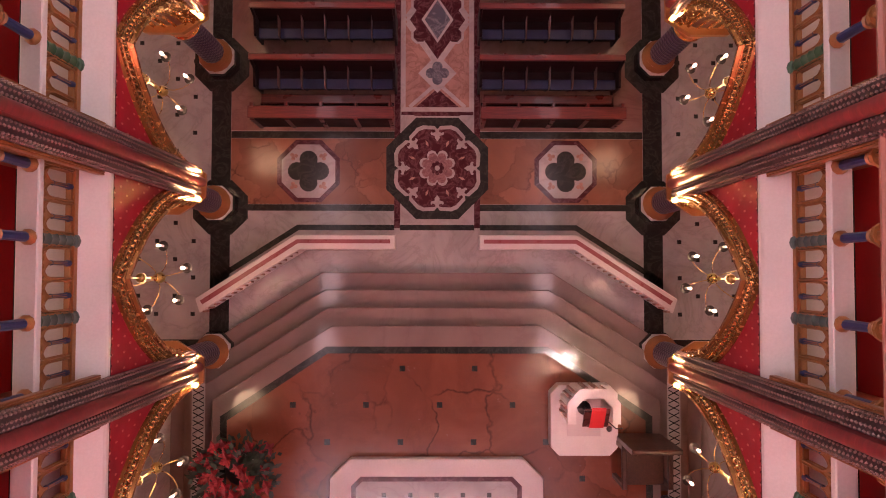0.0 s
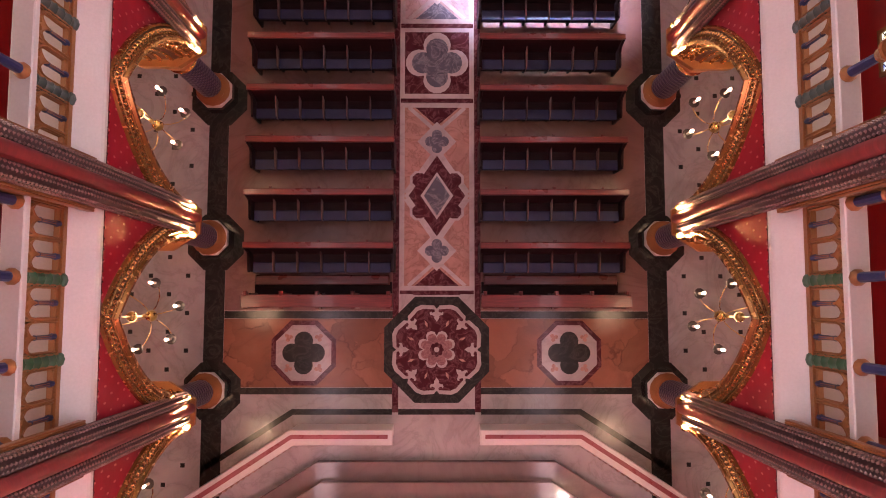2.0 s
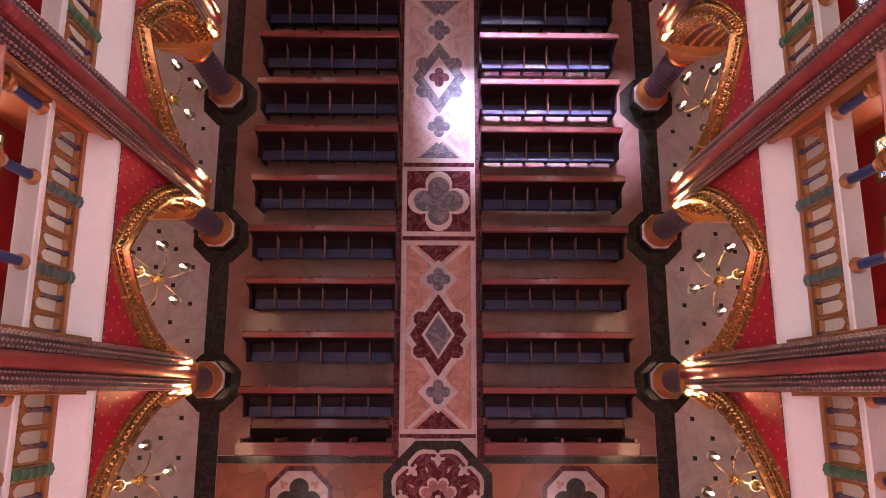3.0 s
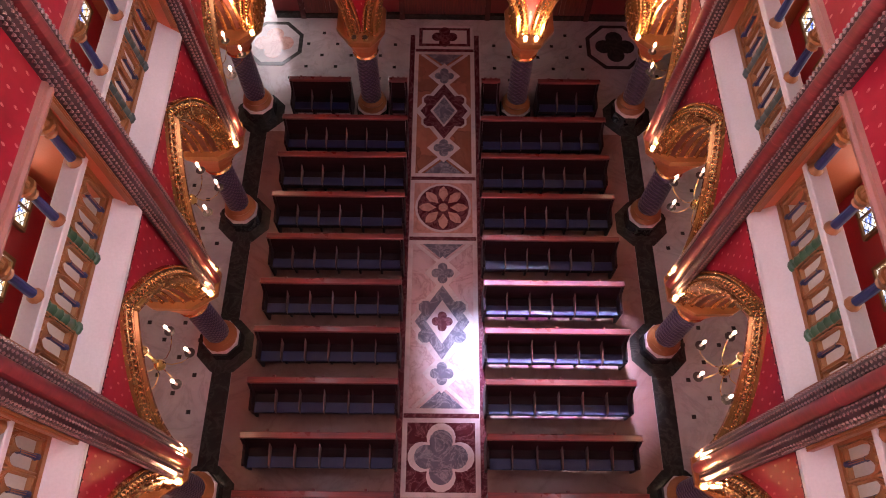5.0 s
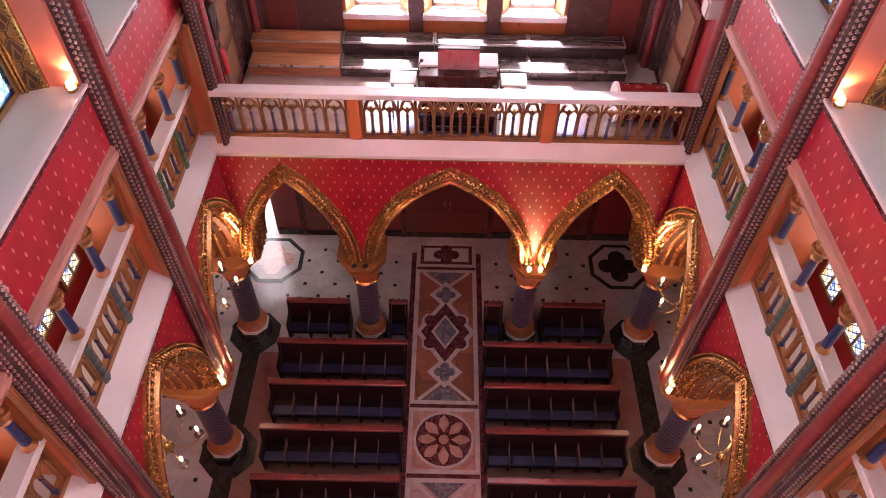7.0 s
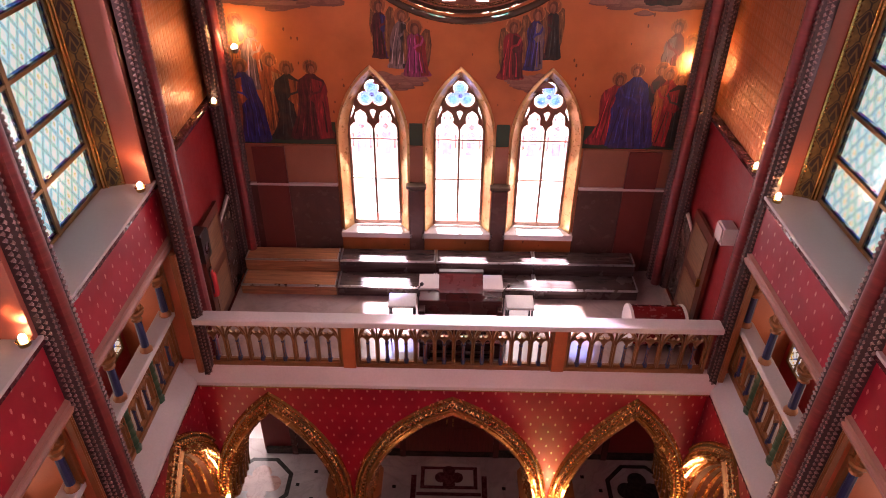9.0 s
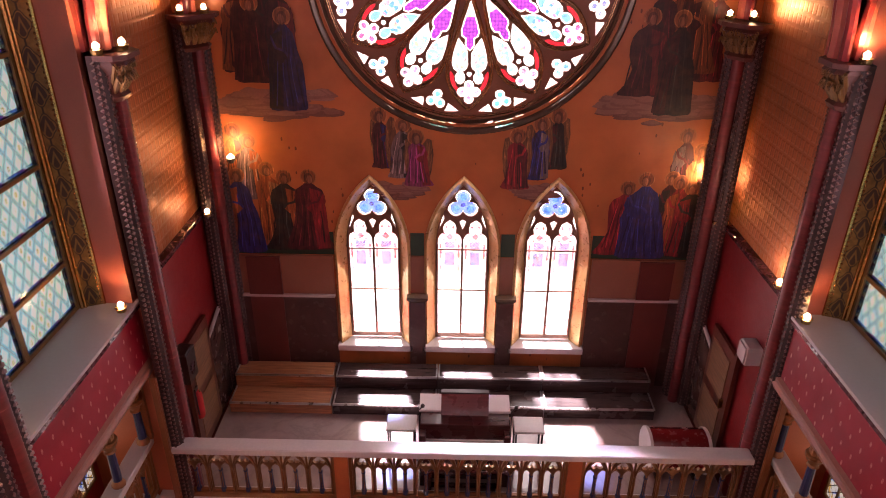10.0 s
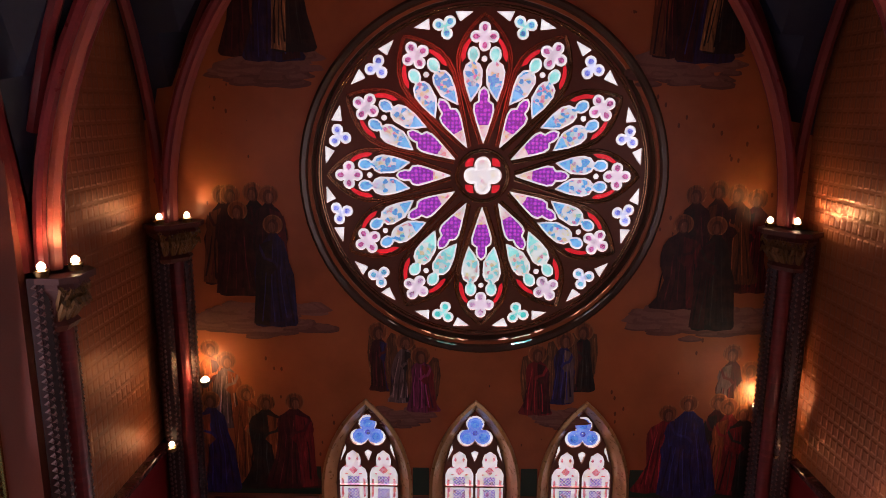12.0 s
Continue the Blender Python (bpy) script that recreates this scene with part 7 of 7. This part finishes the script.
for x in (-0.75, 0.95):
    t = thing("side_table", "small white-topped table beside the organ console", "table", "side tables", at=(x, 14.78, GZ))
    part("tabletop", Geo().box(-0.2, 0.2, -0.16, 0.16, 0.66, 0.69, 0.008), "ledge", t)
    for p in (-1, 1):
        for q in (-1, 1):
            part("leg", Geo().box(p * 0.16, p * 0.185, q * 0.12, q * 0.145, 0, 0.66), "metal", t)
    m = thing("microphone_stand", "black microphone stand beside the organ", "microphone stand", "microphone stands", at=(x + (0.24 if x < 0 else -0.24), 14.72, GZ))
    part("base", Geo().lathe((0, 0, 0), [(0.09, 0), (0.09, 0.015), (0.02, 0.03)], 12), "metal", m)
    part("pole", Geo().tube([(0, 0, 0.02), (0, 0, 0.95), (0.04, -0.05, 1.05)], 0.01, 6), "metal", m)
    part("head", Geo().ball((0.05, -0.06, 1.07), 0.03, 8, 5), "metal", m)
t = thing("drum", "red drum lying on its side with pale ends", "drum", at=(2.95, 14.75, GZ))
M["lacquer"] = painted("red_lacquer", (0.15, 0.012, 0.012), 0.25, var=0.2)
g = place(Geo().lathe((0, 0, 0), [(0.3, -0.38), (0.3, 0.38)], 24), lambda x, y, z: (z, y, x + 0.32))
part("shell", g, "lacquer", t, "red lacquered shell", True)
for s in (-1, 1):
    part("head", place(Geo().lathe((0, 0, s * 0.385), [(0.315, -0.02), (0.315, 0.02)], 24), lambda x, y, z: (z, y, x + 0.32)), "ledge", t, "pale rim and skin")
    part("foot", Geo().box(s * 0.25 - 0.03, s * 0.25 + 0.03, -0.22, 0.22, 0, 0.05), "metal", t)
sp = thing("loudspeaker", "black loudspeaker fixed high on the red side wall", "loudspeaker", at=(-3.52, 14.75, 6.75))
part("cabinet", Geo().box(-0.1, 0.1, -0.14, 0.14, 0, 0.45, 0.02), "metal", sp)
part("cone", place(Geo().lathe((0, 0, 0), [(0.09, 0), (0.05, 0.02)], 14), lambda x, y, z: (0.1 + z * 0.3, y, x + 0.18)), "cushion", sp)
part("wall_bracket", Geo().box(-0.12, -0.09, -0.03, 0.03, 0.15, 0.3), "metal", sp)
fx = thing("fire_extinguisher", "red fire extinguisher hanging on the side wall", "fire extinguisher", at=(-3.53, 14.95, 5.95))
part("cylinder", Geo().lathe((0, 0, 0), [(0.06, 0), (0.07, 0.03), (0.07, 0.38), (0.03, 0.45)], 14), "cloth", fx, "", True)
part("valve", Geo().box(-0.02, 0.02, -0.06, 0.03, 0.45, 0.5), "metal", fx)
part("hose", Geo().tube([(0, -0.05, 0.47), (0.03, -0.1, 0.35), (0.03, -0.09, 0.1)], 0.011, 5), "metal", fx)
part("hanger", Geo().box(-0.09, -0.06, -0.03, 0.03, 0.3, 0.42), "metal", fx)
bx = thing("wall_box", "white cabinet fixed on the red side wall", "wall box", at=(3.51, 14.52, 7.35))
part("case", Geo().box(-0.09, 0.09, -0.12, 0.12, 0, 0.25, 0.015), "ledge", bx)
part("lid", Geo().box(-0.11, -0.09, -0.1, 0.1, 0.02, 0.23), "sill", bx)
for s in (-1, 1):
    d = thing("gallery_door", "dark brown wooden door standing ajar in the gallery side", "door", "gallery doors", at=(s * 3.56, 15.3, GZ))
    part("leaf", Geo().box(-0.025, 0.025, -0.4, 0.4, 0.005, 1.75), "door_wood", d)
    for q in (0.15, 0.95):
        part("panel", Geo().box(-s * 0.025, -s * 0.035, -0.3, 0.3, q, q + 0.65), "brown_wood", d)
    part("handle", Geo().box(-s * 0.03, -s * 0.08, -0.36, -0.33, 0.9, 1.02), "brass", d)
    part("jamb", Geo().box(-0.03, 0.03, -0.46, -0.4, 0, 1.82), "door_wood", d, "")

# ---------------- porch doors under the gallery ----------------
def porch_door(x, w, h):
    t = thing("porch_door", "dark panelled double door at the end of the aisle", "door", "porch doors", at=(x, 16.98, 0))
    for s in (-1, 1):
        leaf = part("leaf", Geo().box(0.005 * s, s * w / 2, -0.05, 0.02, 0.01, h), "door_wood", t)
        for k in range(3):
            z0 = 0.2 + k * (h - 0.3) / 3
            part("panel", Geo().box(s * 0.1, s * (w / 2 - 0.1), -0.075, -0.05, z0, z0 + (h - 0.6) / 3, 0), "door_wood", leaf)
        part("handle", Geo().box(s * 0.05, s * 0.08, -0.11, -0.05, 1.0, 1.16), "brass", leaf)
    for s in (-1, 1):
        part("jamb", Geo().box(s * w / 2, s * (w / 2 + 0.12), -0.1, 0.02, 0, h + 0.12), "dado", t)
    part("head", Geo().box(-w / 2, w / 2, -0.1, 0.02, h, h + 0.12), "dado", t)


porch_door(0, 1.9, 2.7)
porch_door(-2.7, 1.2, 2.3)
porch_door(2.7, 1.2, 2.3)
# unseen slab added to stop the sun at the open side door
structure("door_sun_block", Geo().box(-6.2, -2.8, 17.3, 20.6, 2.6, 2.75), "ledge", "unseen slab that keeps direct sun off the side entrance", "canopy")
structure("doorstep", Geo().box(-5.6, -3.4, 17.3, 18.9, -0.2, -0.01, 0.01), "ledge", "pale stone doorstep in bright daylight", "step")
structure("baseboard", Geo().box(-4.0, 6.2, 16.9, 16.99, 0, 0.14), "black", "dark stone baseboard of the porch", "baseboard")
d = thing("side_door", "dark wooden door leaf standing open to daylight", "door", at=(-5.5, 16.9, 0))
part("leaf", Geo().box(-0.5, 0.5, -0.025, 0.025, 0.008, 2.3), "door_wood", d)
for z in (0.2, 1.2):
    part("panel", Geo().box(-0.4, 0.4, -0.045, -0.025, z, z + 0.85), "door_wood", d)
part("handle", Geo().box(0.42, 0.45, -0.09, -0.025, 1.0, 1.15), "brass", d)

# small leaded windows in the wall behind the side galleries, one to each opening
for s in (-1, 1):
    for yc in BAYS[4:]:
        for k in (-1, 0, 1):
            t = thing("gallery_window", "small leaded stained-glass window in the gallery wall", "window", "gallery windows", "structure", at=(s * 4.495, yc + 0.8 * k, 5.93))
            fr = Geo()
            for y0, y1, z0, z1 in ((-0.24, 0.24, -0.04, 0.0), (-0.24, 0.24, 0.85, 0.89), (-0.24, -0.2, 0.0, 0.85), (0.2, 0.24, 0.0, 0.85), (-0.012, 0.012, 0.0, 0.85)):
                fr.box(-s * 0.04, s * 0.003, y0, y1, z0, z1)
            part("frame", fr, "old_gold", t, "dull gilt frame")
            for q in (-1, 1):
                for z0, z1 in ((0.0, 0.41), (0.43, 0.85)):
                    part("pane", Geo().box(-s * 0.02, -s * 0.012, q * 0.014, q * 0.198, z0 + 0.006, z1 - 0.006), "lit_glass", t)


# ---------------- sanctuary furnishings ----------------
M["carved"] = painted("carved_white_marble", (0.66, 0.6, 0.56), 0.35, var=0.2, scale=10, bump=0.5)
am = thing("ambo", "white octagonal marble ambo with carved panels on a low platform", "ambo", at=(2.5, -2.8, DZ))


def clip_rect(x0, x1, y0, y1, c):
    return [(x0 + c, y0), (x1 - c, y0), (x1, y0 + c), (x1, y1 - c), (x1 - c, y1), (x0 + c, y1), (x0, y1 - c), (x0, y0 + c)]


part("platform", Geo().loft([[(x, y, z) for x, y in clip_rect(-0.56, 0.58, -0.83, 0.36, 0.14)] for z in (0.008, 0.3)]), "ledge", am)
U = [(-0.4, -0.12), (-0.4, 0.2), (-0.22, 0.4), (0.2, 0.4), (0.38, 0.2), (0.38, -0.12)]
V = [(x * 0.74, y * 0.7 - (0.036 if y < 0 else 0.0)) for x, y in U]
rings = [[(x, y, z) for x, y in U + V[::-1]] for z in (0.3, 1.1)]
part("parapet", Geo().loft(rings), "carved", am, "carved white parapet")
U2 = [(x * 1.08, y * 1.08 + (0.01 if y < 0 else 0)) for x, y in U]
part("coping", Geo().loft([[(x, y, z) for x, y in U2 + V[::-1]] for z in (1.1, 1.16)]), "ledge", am, "broad white coping")
for (xa, ya), (xb, yb) in zip(U, U[1:]):
    for f in (0.3, 0.7):
        x, y = xa + (xb - xa) * f, ya + (yb - ya) * f
        nx, ny = (yb - ya), -(xb - xa)
        l = math.hypot(nx, ny)
        nx, ny = -nx / l, -ny / l
        part("niche", Geo().tube([(x + nx * 0.012, y + ny * 0.012, 0.42), (x + nx * 0.012, y + ny * 0.012, 0.95)], 0.035, 6), "rosy", am)
part("floor_slab", Geo().box(-0.29, 0.28, -0.5, 0.2, 0.3, 0.32), "sill", am)
bs = thing("book_stand", "red draped book stand on the ambo", "book stand", at=(2.5, -2.82, DZ + 0.32))
part("post", Geo().lathe((0, 0, 0), [(0.12, 0), (0.03, 0.04), (0.03, 0.85)], 10), "metal", bs)
part("desk", Geo().loft([[(x, y, z) for x, y in ((-0.2, y0), (0.2, y0), (0.2, y0 + 0.04), (-0.2, y0 + 0.04))] for y0, z in ((-0.14, 0.82), (0.14, 1.02))]), "console", bs)
part("cloth", Geo().loft([[(x, y, z) for x, y in ((-0.09, y0), (0.13, y0), (0.13, y0 + 0.05), (-0.09, y0 + 0.05))] for y0, z in ((-0.17, 0.55), (-0.155, 0.84), (0.15, 1.05))]), "cloth", bs, "bright red cloth")
part("microphone", Geo().tube([(0.2, -0.05, 0.9), (0.28, -0.12, 1.05), (0.36, -0.1, 1.12)], 0.01, 6), "metal", bs)
part("microphone_head", Geo().ball((0.17, -0.12, 1.06), 0.05, 8, 5), "metal", bs)

M["dark_wood"] = wood("dark_chair_wood", (0.05, 0.022, 0.015), 0.3, 2)
ch = thing("choir_chair", "dark carved wooden chair at the side of the sanctuary", "chair", at=(3.46, -3.72, DZ + 0.008))
part("seat", Geo().box(-0.34, 0.34, -0.34, 0.34, 0.42, 0.5, 0.02), "dark_wood", ch, "")
for s in (-1, 1):
    part("arm", Geo().box(s * 0.34, s * 0.42, -0.36, 0.3, 0.66, 0.72, 0.015), "dark_wood", ch)
    for q in (-1, 1):
        part("leg", Geo().box(s * 0.34, s * 0.41, q * 0.28, q * 0.35, 0.008, 0.66), "dark_wood", ch)
part("backrest", Geo().box(-0.4, 0.4, 0.34, 0.42, 0.1, 1.25, 0.02), "dark_wood", ch)
part("front_rail", Geo().box(-0.34, 0.34, -0.36, -0.31, 0.3, 0.42), "dark_wood", ch)
for k in range(4):
    part("backrest_slat", Geo().box(-0.26 + 0.17 * k - 0.03, -0.26 + 0.17 * k + 0.03, 0.31, 0.34, 0.55, 1.15), "dark_wood", ch)

# red flower arrangement at the side of the dais
M["petal"] = painted("red_petal", (0.2, 0.005, 0.011), 0.5, var=0.4, scale=20)
M["leaf"] = painted("dark_leaf", (0.015, 0.03, 0.018), 0.5, var=0.4, scale=20)
fl = thing("flower_arrangement", "large dark red flower arrangement in a low stand", "flowers", at=(-3.2, -3.75, DZ))
part("stand", Geo().lathe((0, 0, 0), [(0.2, 0.008), (0.22, 0.05), (0.06, 0.12), (0.06, 0.5), (0.24, 0.62), (0.26, 0.7)], 14), "metal", fl, "", True)
random.seed(21)
lv = Geo()
for i in range(420):
    a, e, r = random.uniform(0, math.tau), random.uniform(-0.25, 1.2), random.uniform(0.35, 0.72)
    c = Vector((r * math.cos(a) * math.cos(e), 0.85 * r * math.sin(a) * math.cos(e), 0.85 + 0.6 * r * math.sin(e)))
    d = Vector((math.cos(a + random.uniform(-1, 1)), math.sin(a + random.uniform(-1, 1)), random.uniform(-0.2, 0.8))).normalized()
    sd = d.cross(Vector((0, 0, 1))).normalized() * 0.035
    L = random.uniform(0.1, 0.2)
    lv.add([c, c + d * L * 0.5 + sd, c + d * L, c + d * L * 0.5 - sd], [(0, 1, 2, 3)])
tagged(part("foliage", lv, "leaf", fl, "dense dark leaves"), kind="stuff")
for i in range(46):
    a, e, r = random.uniform(0, math.tau), random.uniform(0.0, 1.3), random.uniform(0.5, 0.75)
    c = Vector((r * math.cos(a) * math.cos(e), 0.85 * r * math.sin(a) * math.cos(e), 0.87 + 0.6 * r * math.sin(e)))
    g = Geo()
    for k in range(9):
        b = math.tau * k / 9 + random.uniform(-0.2, 0.2)
        q = 0.13 * (1 if k % 2 else 0.65)
        tip = c + Vector((q * math.cos(b), q * math.sin(b), 0.02 + 0.03 * (k % 2 == 0)))
        s0 = c + Vector((q * 0.6 * math.cos(b + 0.5), q * 0.6 * math.sin(b + 0.5), 0.03))
        s1 = c + Vector((q * 0.6 * math.cos(b - 0.5), q * 0.6 * math.sin(b - 0.5), 0.03))
        g.add([c, s0, tip, s1], [(0, 1, 2, 3)])
    part("bloom", g, "petal", fl, "dark red bloom")

# floodlight on the gallery rail, turned on the ambo
fl2 = thing("floodlight", "small bright floodlight fixed on the gallery rail", "floodlight", at=(3.72, -2.75, RAIL))
part("yoke", Geo().box(-0.04, 0.04, -0.07, 0.07, 0, 0.03), "metal", fl2)
part("housing", Geo().box(-0.06, 0.06, -0.06, 0.06, 0.03, 0.15, 0.015), "metal", fl2)
part("lens", Geo().box(-0.075, -0.062, -0.05, 0.05, 0.04, 0.14), "bulb", fl2, "glowing lens")
lamp_light("floodlight_beam", "SPOT", FLOOD, (1.0, 0.82, 0.68), (3.3, -2.75, RAIL + 0.08), None, 0.04, (2.35, -2.35, DZ), 30)
